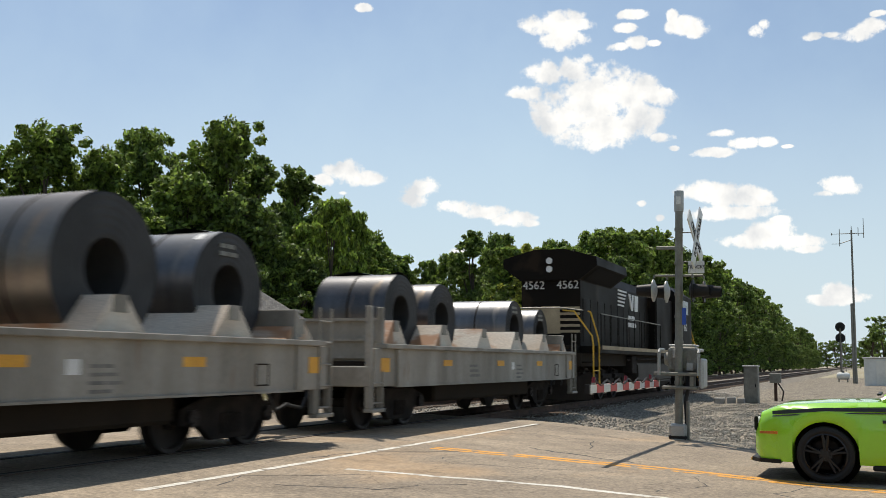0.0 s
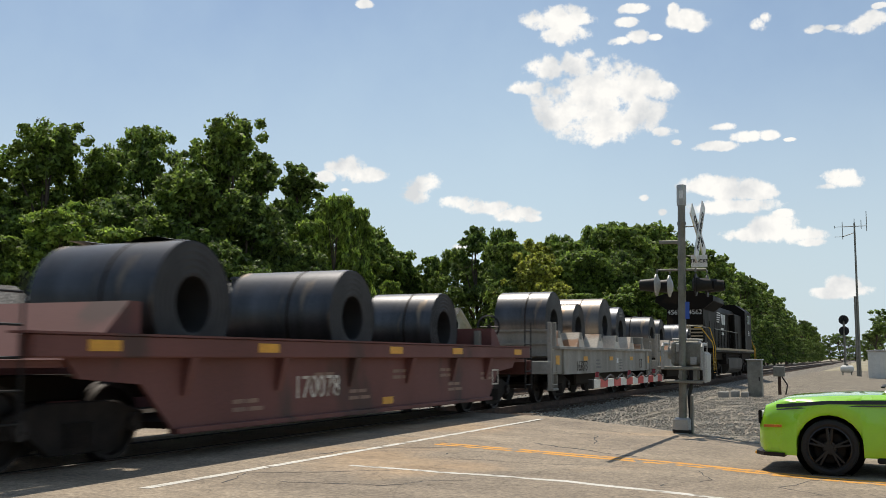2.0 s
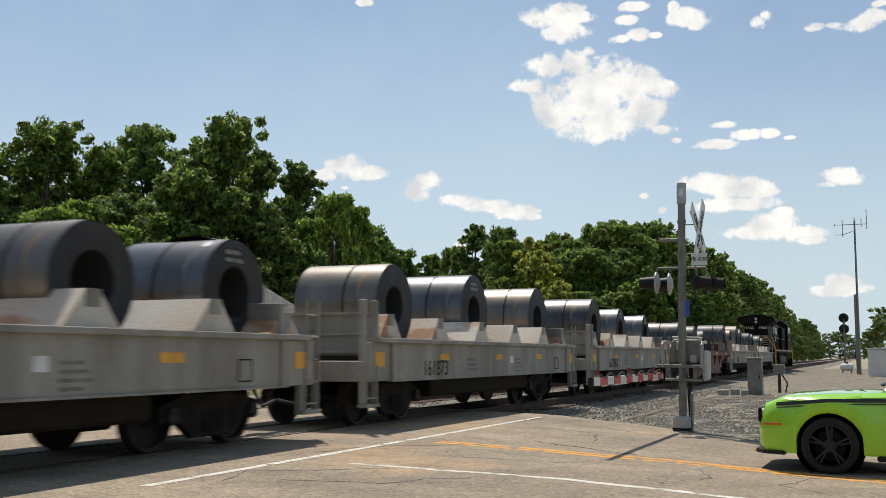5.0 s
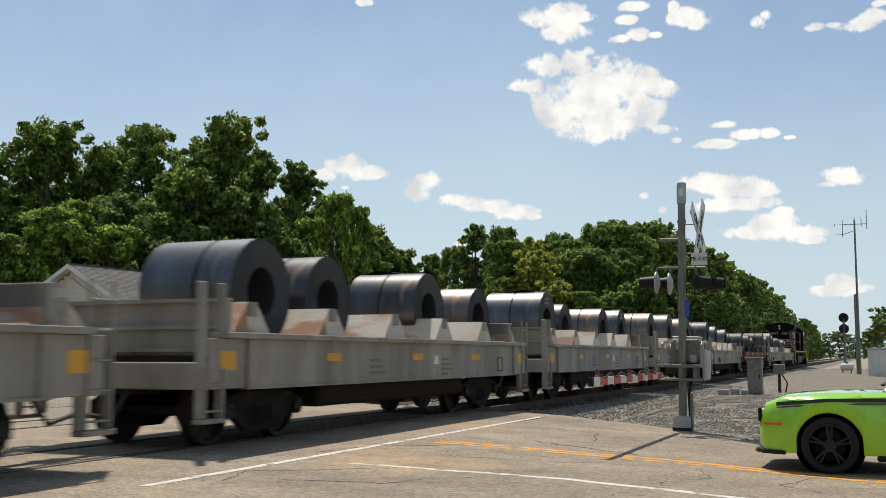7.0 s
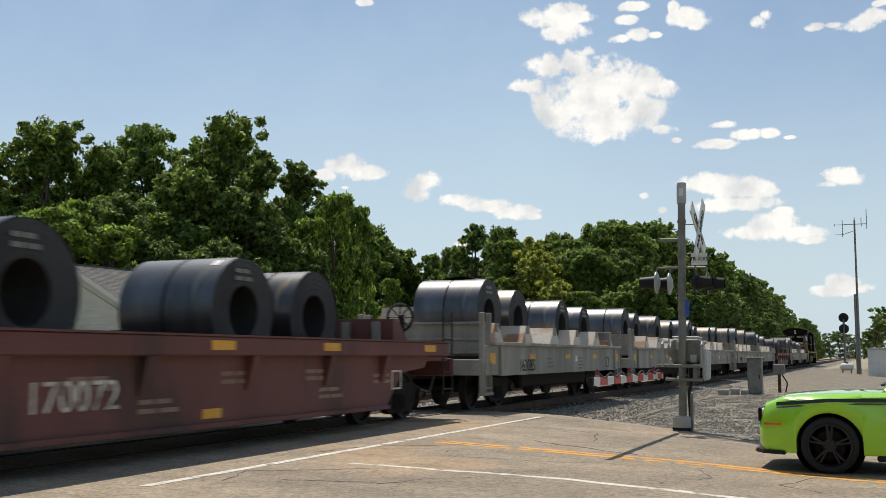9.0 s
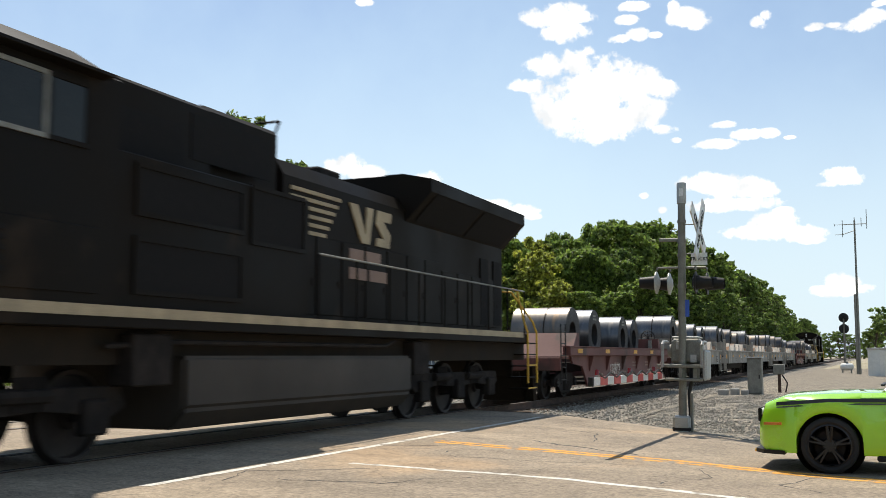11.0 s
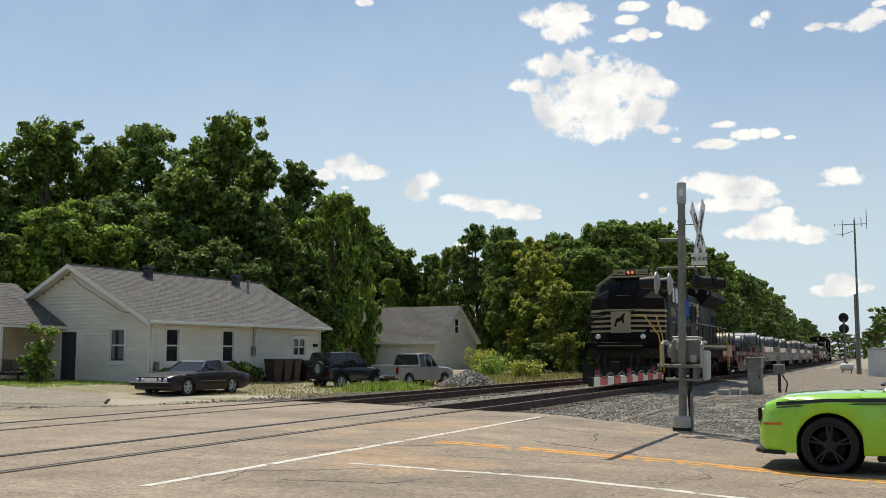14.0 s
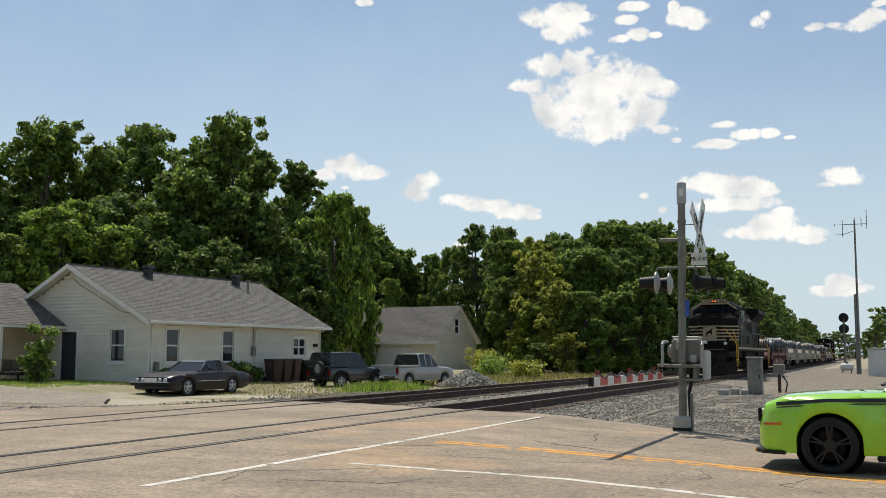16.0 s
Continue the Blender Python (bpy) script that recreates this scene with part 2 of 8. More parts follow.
M = {
    "asphalt": None,
    "ground": mat("yard_ground", (0.31, 0.26, 0.17), (0.2, 0.19, 0.085), 0.5, 0.95, bump=0.8, fine=18, c3=(0.38, 0.34, 0.26), patch=0.47, patch_scale=0.3),
    "stone": mat("ballast_stone", (0.42, 0.39, 0.33), (0.17, 0.155, 0.13), 4.0, 0.9, bump=0.3, fine=40),
    "rail": mat("rusty_rail", (0.09, 0.05, 0.032), (0.05, 0.032, 0.024), 4.0, 0.8, bump=0.2, fine=80),
    "rail_top": mat("polished_rail_head", (0.17, 0.155, 0.14), (0.11, 0.095, 0.08), 2.0, 0.42, 0.8, stretch=(1, 0.05, 1)),
    "rubber": mat("flangeway_rubber", (0.025, 0.024, 0.023), (0.04, 0.036, 0.03), 3.0, 0.9),
    "tie": mat("wooden_tie", (0.13, 0.09, 0.06), (0.07, 0.05, 0.04), 3.0, 0.95, bump=0.4, vary=0.3),
    "line_white": mat("worn_white_line", (0.7, 0.67, 0.6), (0.56, 0.53, 0.46), 4.0, 0.8, fine=20, c3=(0.27, 0.23, 0.18), patch=0.55, patch_scale=5.0),
    "line_orange": mat("worn_yellow_line", (0.72, 0.34, 0.05), (0.62, 0.29, 0.05), 4.0, 0.8, c3=(0.25, 0.21, 0.16), patch=0.55, patch_scale=5.0),
    "tar": mat("crack_tar", (0.045, 0.042, 0.04), (0.06, 0.055, 0.05), 4.0, 0.8),
    "siding": mat("white_siding", (0.74, 0.7, 0.58), (0.63, 0.58, 0.47), 0.8, 0.55, bump=0.05, stretch=(1, 1, 4)),
    "tan_siding": mat("tan_siding", (0.19, 0.165, 0.12), (0.15, 0.13, 0.095), 0.8, 0.6, stretch=(1, 1, 4)),
    "trim": mat("white_trim", (0.74, 0.72, 0.65), (0.66, 0.64, 0.57), 2.0, 0.5),
    "window": glass("window_glass", (0.035, 0.04, 0.042)),
    "door_dark": mat("dark_door", (0.02, 0.022, 0.03), (0.03, 0.032, 0.04), 2.0, 0.4),
    "vent": mat("black_vent", (0.015, 0.015, 0.016), (0.03, 0.03, 0.03), 5.0, 0.5),
    "galv": mat("galvanised_steel", (0.24, 0.235, 0.205), (0.17, 0.165, 0.14), 5.0, 0.5, 0.35, bump=0.05, c3=(0.28, 0.25, 0.2), patch=0.68),
    "alu": mat("silver_paint", (0.42, 0.42, 0.4), (0.33, 0.33, 0.315), 3.0, 0.45, 0.4, bump=0.04),
    "concrete": mat("concrete", (0.36, 0.35, 0.32), (0.27, 0.26, 0.24), 3.0, 0.9, bump=0.3),
    "red": mat("reflective_red", (0.55, 0.03, 0.025), (0.42, 0.03, 0.025), 5.0, 0.4),
    "white": mat("reflective_white", (0.7, 0.7, 0.68), (0.6, 0.6, 0.58), 5.0, 0.4),
    "black": mat("black_paint", (0.014, 0.014, 0.015), (0.025, 0.024, 0.023), 2.0, 0.45),
    "lens": mat("red_lens", (0.25, 0.01, 0.01), (0.15, 0.008, 0.008), 9.0, 0.15),
    "blue": mat("blue_sign", (0.02, 0.08, 0.4), (0.02, 0.07, 0.33), 5.0, 0.4),
    "yellow": mat("safety_yellow", (0.72, 0.42, 0.03), (0.6, 0.34, 0.03), 3.0, 0.5),
    "reflector": mat("yellow_reflector", (0.75, 0.38, 0.03), (0.62, 0.3, 0.03), 3.0, 0.5),
    "car_grey": mat("coil_car_grey", (0.31, 0.29, 0.25), (0.19, 0.175, 0.145), 1.9, 0.6, bump=0.05, c3=(0.19, 0.115, 0.07), patch=0.64, patch_scale=2.6, stretch=(1, 1, 0.22)),
    "cradle": mat("rusty_cradle", (0.62, 0.58, 0.5), (0.54, 0.42, 0.31), 1.6, 0.6, bump=0.06, c3=(0.4, 0.2, 0.1), patch=0.54, patch_scale=1.8, stretch=(0.35, 1, 0.6)),
    "car_red": mat("oxide_red", (0.16, 0.055, 0.045), (0.12, 0.045, 0.037), 0.6, 0.65, bump=0.06, c3=(0.07, 0.035, 0.028), patch=0.6, patch_scale=0.9, stretch=(1, 1, 0.5)),
    "truck": mat("grimy_cast_steel", (0.03, 0.024, 0.02), (0.016, 0.014, 0.013), 4.0, 0.8, bump=0.2, fine=50),
    "wheel": mat("wheel_steel", (0.04, 0.03, 0.025), (0.022, 0.018, 0.016), 3.0, 0.6, 0.3),
    "tread": mat("wheel_tread", (0.4, 0.38, 0.36), (0.3, 0.28, 0.26), 3.0, 0.3, 0.9),
    "under": mat("underframe_black", (0.019, 0.015, 0.011), (0.032, 0.024, 0.017), 2.0, 0.8),
    "loco": mat("locomotive_black", (0.006, 0.0048, 0.0036), (0.012, 0.009, 0.0062), 0.6, 0.5, rough2=0.7, bump=0.03, c3=(0.022, 0.015, 0.0095), patch=0.6, patch_scale=0.9),
    "cream": mat("dusty_cream", (0.4, 0.32, 0.2), (0.3, 0.235, 0.145), 2.0, 0.6),
    "faded_gold": mat("faded_gold", (0.42, 0.33, 0.2), (0.3, 0.24, 0.15), 2.5, 0.6),
    "faded_pink": mat("faded_lettering", (0.27, 0.17, 0.12), (0.2, 0.13, 0.1), 2.5, 0.6),
    "lamp": mat("headlight_glow", (0.9, 0.27, 0.08), (0.8, 0.22, 0.06), 3.0, 0.2, emit=0.45),
    "lamp_off": mat("clear_lamp", (0.7, 0.7, 0.68), (0.6, 0.6, 0.6), 5.0, 0.1),
    "grille": mat("dark_grille", (0.008, 0.008, 0.008), (0.014, 0.013, 0.013), 9.0, 0.8),
    "green_paint": lacquer("lime_green_paint", (0.33, 0.72, 0.02), 0.2),
    "stripe": mat("matte_dark_stripe", (0.018, 0.02, 0.022), (0.022, 0.024, 0.026), 4.0, 0.4),
    "tyre": mat("tyre_rubber", (0.014, 0.014, 0.014), (0.022, 0.021, 0.02), 6.0, 0.8, bump=0.1),
    "black_rim": mat("black_alloy", (0.012, 0.012, 0.013), (0.018, 0.018, 0.019), 4.0, 0.25, 0.3),
    "silver_rim": mat("silver_alloy", (0.6, 0.6, 0.6), (0.5, 0.5, 0.5), 4.0, 0.3, 0.7),
    "amber": mat("amber_marker", (0.6, 0.16, 0.02), (0.5, 0.13, 0.02), 9.0, 0.25),
    "maroon_paint": lacquer("dark_maroon_paint", (0.013, 0.006, 0.007), 0.3),
    "navy_paint": lacquer("black_green_paint", (0.01, 0.012, 0.013), 0.3),
    "silver_paint": lacquer("pale_silver_paint", (0.33, 0.32, 0.29), 0.4),
    "cloth": mat("black_canvas", (0.02, 0.02, 0.022), (0.03, 0.03, 0.032), 4.0, 0.9, bump=0.1),
    "chrome": mat("chrome", (0.7, 0.7, 0.7), (0.62, 0.62, 0.62), 4.0, 0.12, 1.0),
    "bin": mat("brown_bin", (0.06, 0.03, 0.025), (0.045, 0.024, 0.02), 3.0, 0.5),
    "bark": mat("bark", (0.1, 0.075, 0.055), (0.055, 0.042, 0.033), 3.0, 0.95, bump=0.6, fine=18, stretch=(1, 1, 0.3)),
    "signal": mat("signal_black", (0.012, 0.012, 0.012), (0.02, 0.02, 0.02), 3.0, 0.6),
    "plastic_white": mat("white_plastic", (0.7, 0.7, 0.66), (0.6, 0.6, 0.56), 3.0, 0.5),
    "cable": mat("cable_black", (0.015, 0.015, 0.015), (0.02, 0.02, 0.02), 3.0, 0.6),
}


def asphalt():
    """Bleached asphalt: broad stains, aggregate speckle, hairline cracks and worn tracks along the road."""
    m = mat("asphalt", (0.335, 0.265, 0.185), (0.255, 0.205, 0.15), 0.35, 0.85, bump=0.7, fine=28, c3=(0.4, 0.285, 0.175), patch=0.55, patch_scale=0.22)
    nodes, link = m.node_tree.nodes, m.node_tree.links.new
    base = nodes["Principled BSDF"].inputs["Base Color"]
    col = base.links[0].from_socket
    coord = nodes.new("ShaderNodeTexCoord")

    def layer(tex, lo, hi, t0, t1):
        nonlocal col
        r = nodes.new("ShaderNodeMapRange")
        for key, v in (("From Min", lo), ("From Max", hi), ("To Min", t0), ("To Max", t1)):
            r.inputs[key].default_value = v
        link(tex, r.inputs["Value"])
        n = nodes.new("ShaderNodeMix")
        n.data_type, n.blend_type = "RGBA", "MULTIPLY"
        n.inputs["Factor"].default_value = 1.0
        link(col, n.inputs["A"]), link(r.outputs[0], n.inputs["B"])
        col = n.outputs["Result"]

    def noise_at(scale, detail, stretch=(1, 1, 1)):
        mp = nodes.new("ShaderNodeMapping")
        mp.inputs["Scale"].default_value = stretch
        link(coord.outputs["Object"], mp.inputs["Vector"])
        n = nodes.new("ShaderNodeTexNoise")
        n.inputs["Scale"].default_value, n.inputs["Detail"].default_value, n.inputs["Roughness"].default_value = scale, detail, 0.65
        link(mp.outputs[0], n.inputs["Vector"])
        return n

    layer(noise_at(14.0, 6.0).outputs["Fac"], 0.3, 0.7, 0.72, 1.25)
    layer(noise_at(1.6, 6.0).outputs["Fac"], 0.3, 0.7, 0.8, 1.15)
    layer(noise_at(0.9, 3.0, (0.12, 1.0, 1.0)).outputs["Fac"], 0.35, 0.65, 0.86, 1.1)
    warp = noise_at(1.2, 5.0)
    mixv = nodes.new("ShaderNodeMix")
    mixv.data_type, mixv.blend_type = "RGBA", "ADD"
    mixv.inputs["Factor"].default_value = 0.9
    link(coord.outputs["Object"], mixv.inputs["A"]), link(warp.outputs["Color"], mixv.inputs["B"])
    vor = nodes.new("ShaderNodeTexVoronoi")
    vor.feature = "DISTANCE_TO_EDGE"
    vor.inputs["Scale"].default_value = 0.55
    link(mixv.outputs["Result"], vor.inputs["Vector"])
    layer(vor.outputs["Distance"], 0.0, 0.008, 0.62, 1.0)
    pits = nodes.new("ShaderNodeTexVoronoi")
    pits.inputs["Scale"].default_value = 9.0
    link(coord.outputs["Object"], pits.inputs["Vector"])
    layer(pits.outputs["Distance"], 0.02, 0.1, 0.6, 1.0)
    link(col, base)
    return m


M["asphalt"] = asphalt()


def crushed_stone(name, dark, light, size):
    """Crushed stone: cells of random tone over slow stains, shade painted into the gaps."""
    m = mat(name, light, tuple(v * 0.75 for v in light), 0.8, 0.92, bump=0.5, fine=30)
    nodes, link = m.node_tree.nodes, m.node_tree.links.new
    bsdf = nodes["Principled BSDF"]
    col = bsdf.inputs["Base Color"].links[0].from_socket
    coord = nodes.new("ShaderNodeTexCoord")
    cell = nodes.new("ShaderNodeTexVoronoi")
    cell.inputs["Scale"].default_value = 1.0 / size
    link(coord.outputs["Object"], cell.inputs["Vector"])
    sep = nodes.new("ShaderNodeSeparateColor")
    link(cell.outputs["Color"], sep.inputs[0])
    pick = nodes.new("ShaderNodeMix")
    pick.data_type = "RGBA"
    pick.inputs["A"].default_value = (*dark, 1)
    link(sep.outputs[0], pick.inputs["Factor"])
    link(col, pick.inputs["B"])
    # darker colour at the cell edges imitates shade between the stones
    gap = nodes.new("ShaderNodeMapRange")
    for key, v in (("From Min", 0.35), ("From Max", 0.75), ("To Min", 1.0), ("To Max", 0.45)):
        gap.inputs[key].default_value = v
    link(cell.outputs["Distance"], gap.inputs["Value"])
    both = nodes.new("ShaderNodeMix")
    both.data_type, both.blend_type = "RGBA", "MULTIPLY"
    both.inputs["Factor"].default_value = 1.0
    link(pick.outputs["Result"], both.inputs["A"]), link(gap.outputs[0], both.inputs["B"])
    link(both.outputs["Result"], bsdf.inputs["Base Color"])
    bump = nodes.new("ShaderNodeBump")
    bump.invert = True
    bump.inputs["Strength"].default_value, bump.inputs["Distance"].default_value = 1.0, size * 0.6
    link(cell.outputs["Distance"], bump.inputs["Height"])
    link(bump.outputs[0], bsdf.inputs["Normal"])
    return m


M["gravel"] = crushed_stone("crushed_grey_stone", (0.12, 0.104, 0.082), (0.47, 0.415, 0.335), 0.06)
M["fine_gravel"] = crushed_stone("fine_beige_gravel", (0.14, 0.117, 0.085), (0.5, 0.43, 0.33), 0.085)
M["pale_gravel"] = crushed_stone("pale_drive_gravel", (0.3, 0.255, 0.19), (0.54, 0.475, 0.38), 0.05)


def coil_steel(name, c1, c2, streak):
    """Dark mill-scale steel with bright streaks round the coil."""
    return mat(name, c1, c2, 1.2, 0.32, 0.8, bump=0.04, fine=35, c3=streak, patch=0.64, patch_scale=1.1, rough2=0.44, stretch=(2.5, 0.6, 0.6))


COILS = [coil_steel("coil_steel_dark", (0.1, 0.1, 0.105), (0.06, 0.06, 0.064), (0.22, 0.17, 0.12)),
         coil_steel("coil_steel_blue", (0.15, 0.155, 0.165), (0.085, 0.09, 0.098), (0.19, 0.18, 0.17)),
         coil_steel("coil_steel_rusty", (0.22, 0.19, 0.16), (0.14, 0.13, 0.12), (0.3, 0.2, 0.12))]
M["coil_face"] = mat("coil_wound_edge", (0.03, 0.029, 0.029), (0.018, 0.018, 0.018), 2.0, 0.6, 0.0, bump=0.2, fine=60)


def leaf_material(name, c1, c2):
    m = mat(name, c1, tuple(v * 0.8 for v in c2), 0.8, 0.55, fine=5.0)
    nodes, link = m.node_tree.nodes, m.node_tree.links.new
    bsdf = nodes["Principled BSDF"]
    geo = nodes.new("ShaderNodeNewGeometry")
    hsv = nodes.new("ShaderNodeHueSaturation")
    rng = nodes.new("ShaderNodeMapRange")
    rng.inputs["To Min"].default_value, rng.inputs["To Max"].default_value = 0.3, 2.2
    link(geo.outputs["Random Per Island"], rng.inputs["Value"])
    link(rng.outputs[0], hsv.inputs["Value"])
    link(bsdf.inputs["Base Color"].links[0].from_socket, hsv.inputs["Color"])
    link(hsv.outputs[0], bsdf.inputs["Base Color"])
    trans = nodes.new("ShaderNodeBsdfTranslucent")
    link(hsv.outputs[0], trans.inputs["Color"])
    mix = nodes.new("ShaderNodeMixShader")
    mix.inputs[0].default_value = 0.5
    link(bsdf.outputs[0], mix.inputs[1])
    link(trans.outputs[0], mix.inputs[2])
    link(mix.outputs[0], nodes["Material Output"].inputs["Surface"])
    return m


LEAF = [leaf_material("leaf_green", (0.185, 0.26, 0.048), (0.125, 0.185, 0.036)),
        leaf_material("leaf_bright", (0.23, 0.32, 0.05), (0.16, 0.235, 0.04)),
        leaf_material("leaf_dark", (0.145, 0.21, 0.044), (0.1, 0.15, 0.034)),
        leaf_material("leaf_yellowish", (0.36, 0.37, 0.062), (0.24, 0.28, 0.05))]
M["grass"] = leaf_material("grass_blades", (0.19, 0.2, 0.05), (0.29, 0.24, 0.11))


# ---- building helpers ----
def bx(bm, x0, x1, y0, y1, z0, z1):
    """An axis-aligned box."""
    v = [bm.verts.new((x, y, z)) for z in (z0, z1) for y in (y0, y1) for x in (x0, x1)]
    for f in ((0, 2, 3, 1), (4, 5, 7, 6), (0, 1, 5, 4), (2, 6, 7, 3), (0, 4, 6, 2), (1, 3, 7, 5)):
        bm.faces.new([v[i] for i in f])
    return v


def prism(bm, pts, axis, a, b):
    """Extrude a polygon along an axis from a to b; pts are in the other two axes, in order."""
    def at(p, c):
        return {"x": (c, p[0], p[1]), "y": (p[0], c, p[1]), "z": (p[0], p[1], c)}[axis]
    lo, hi = [bm.verts.new(at(p, a)) for p in pts], [bm.verts.new(at(p, b)) for p in pts]
    n = len(pts)
    bm.faces.new(lo), bm.faces.new(hi[::-1])
    for i in range(n):
        bm.faces.new((lo[i], hi[i], hi[(i + 1) % n], lo[(i + 1) % n]))


def tube(bm, p, q, r, n=8, r2=None, caps=True):
    """A round bar from p to q."""
    p, q = Vector(p), Vector(q)
    m = Matrix.Translation((p + q) / 2) @ (q - p).to_track_quat("Z", "Y").to_matrix().to_4x4()
    bmesh.ops.create_cone(bm, cap_ends=caps, segments=n, radius1=r, radius2=r if r2 is None else r2, depth=(q - p).length, matrix=m)


def pipe(bm, pts, r, n=6):
    """A bent round bar through the points."""
    for p, q in zip(pts, pts[1:]):
        tube(bm, p, q, r, n)


def lathe(bm, prof, n=24, axis="x", centre=(0, 0, 0)):
    """Turn a profile of (along, radius) about an axis."""
    rings = []
    for a, r in prof:
        ring = []
        for i in range(n):
            c, s = r * np.cos(2 * np.pi * i / n), r * np.sin(2 * np.pi * i / n)
            p = {"x": (a, c, s), "y": (c, a, s), "z": (c, s, a)}[axis]
            ring.append(bm.verts.new(Vector(p) + Vector(centre)))
        rings.append(ring)
    for r0, r1 in zip(rings, rings[1:]):
        for i in range(n):
            bm.faces.new((r0[i], r0[(i + 1) % n], r1[(i + 1) % n], r1[i]))
    return rings


def soften(bm, w=0.01, seg=1):
    bmesh.ops.bevel(bm, geom=[e for e in bm.edges if e.calc_length() > 3 * w], offset=w, segments=seg, affect="EDGES", clamp_overlap=True)


def finish(bm, name, material, smooth=False):
    bmesh.ops.recalc_face_normals(bm, faces=bm.faces)
    me = bpy.data.meshes.new(name)
    bm.to_mesh(me)
    bm.free()
    me.materials.append(material)
    if smooth:
        me.polygons.foreach_set("use_smooth", [True] * len(me.polygons))
        me.set_sharp_from_angle(angle=radians(38))
    return me


def part(name, bm, material, parent=None, label="", smooth=False, m=None, kind=""):
    ob = new(name, finish(bm, name, material, smooth) if isinstance(bm, bmesh.types.BMesh) else bm)
    if parent:
        ob.parent = parent
    if m is not None:
        ob.matrix_basis = m
    return tagged(ob, label, kind=kind)


def thing(name, label, category, m=None, group="", kind=""):
    ob = new(name)
    ob.empty_display_size = 0.2
    if m is not None:
        ob.matrix_basis = m
    return tagged(ob, label, category, group, kind)


def boxed(name, parent, material, *spans, bevel=0.0, label=""):
    """One part made of boxes."""
    bm = bmesh.new()
    for s in spans:
        bx(bm, *s)
    if bevel:
        soften(bm, bevel)
    return part(name, bm, material, parent, label)


def letters(name, body, size, material, parent, m, label=""):
    """Raised lettering, 4 mm thick."""
    cu = bpy.data.curves.new(name, "FONT")
    cu.body, cu.size, cu.extrude, cu.align_x, cu.align_y = body, size, 0.004, "CENTER", "CENTER"
    tmp = bpy.data.objects.new(name, cu)
    scene.collection.objects.link(tmp)
    me = bpy.data.meshes.new_from_object(tmp.evaluated_get(bpy.context.evaluated_depsgraph_get()))
    bpy.data.objects.remove(tmp)
    bpy.data.curves.remove(cu)
    me.materials.clear()
    me.materials.append(material)
    ob = new(name, me)
    if parent:
        ob.parent = parent
    ob.matrix_basis = m
    return tagged(ob, label)


M["tank"] = mat("dusty_fuel_tank", (0.04, 0.03, 0.021), (0.026, 0.02, 0.014), 0.8, 0.6, bump=0.03)
M["cab_glass"] = mat("dark_cab_glass", (0.006, 0.008, 0.008), (0.01, 0.012, 0.012), 3.0, 0.06, rough2=0.1)
for _k in ("loco", "under", "truck", "grille", "black"):
    M[_k].node_tree.nodes["Principled BSDF"].inputs["Specular IOR Level"].default_value = 0.15
M["loco"].node_tree.nodes["Principled BSDF"].inputs["Specular IOR Level"].default_value = 0.09
M["cab_glass"].node_tree.nodes["Principled BSDF"].inputs["Specular IOR Level"].default_value = 0.25
M["maroon_paint"].node_tree.nodes["Principled BSDF"].inputs["Coat Weight"].default_value = 0.12
M["maroon_paint"].node_tree.nodes["Principled BSDF"].inputs["Specular IOR Level"].default_value = 0.3
M["stencil"] = mat("faded_stencil", (0.13, 0.125, 0.115), (0.2, 0.19, 0.175), 6.0, 0.7)
FACE_CAMERA_SIDE = pose(0, 0, 0, 90, 0, 90)    # lettering on a face that looks along +x, reading along +y
FACE_BACK = pose(0, 0, 0, 90, 0, 0)            # lettering on a face that looks along -y, reading along +x


# ---- ground, road and track ----
TRACK_X, TRACK2_X = -9.08, -13.82
ROAD_EDGE = [(60, 9), (20, 12.5), (4, 15.0), (-0.5, 15.9), (-1.7, 16.8), (-3.5, 18.8), (-6.0, 20.8), (-7.9, 21.5), (-13.6, 24.2), (-15.8, 23.2), (-17.4, 20.6), (-19.2, 18.6), (-26, 16.6), (-70, 12)]


def lerp(x, pts):
    return float(np.interp(x, [p[0] for p in pts], [p[1] for p in pts]))


def road_edge(x):
    return lerp(x, ROAD_EDGE[::-1])


def road_z(x):
    return lerp(x, [(-70, -0.5), (-26, -0.14), (-17, -0.06), (-15.5, -0.01), (-7.2, -0.01), (-6.0, -0.03), (-1.0, -0.15), (4, -0.17), (60, -0.4)])


def ground_z(x, y):
    far = lerp(x, [(-60, 0.3), (-29, 0.14), (-26.5, 0.08), (-23, -0.2), (-16.5, -0.3), (-6, -0.42), (-2.5, -0.3), (3, -0.32), (60, -0.6)])
    k = min(1, max(0, (y - road_edge(x) + 0.6) / 3.0))
    return (road_z(x) - 0.07) * (1 - k) + far * k


def sheet(name, xs, ys, zf, material, label, category, wobble=0.0):
    bm = bmesh.new()
    grid = [[bm.verts.new((x, y, zf(x, y) + (noise.noise((x * 0.9, y * 0.9, 3)) * wobble if abs(x) < 80 and abs(y) < 150 else 0))) for x in xs] for y in ys]
    for r0, r1 in zip(grid, grid[1:]):
        for i in range(len(xs) - 1):
            bm.faces.new((r0[i], r0[i + 1], r1[i + 1], r1[i]))
    return tagged(part(name, bm, material, smooth=True), label, category, kind="structure")


gx = [-2500, -900, -300, -120] + [float(v) for v in np.arange(-70, 21, 1.0)] + [40, 100, 300, 900, 2500]
gy = [-600, -150, -40, -10] + [float(v) for v in np.arange(0, 81, 1.0)] + [90, 110, 140, 180, 250, 400, 900, 2000, 4000]
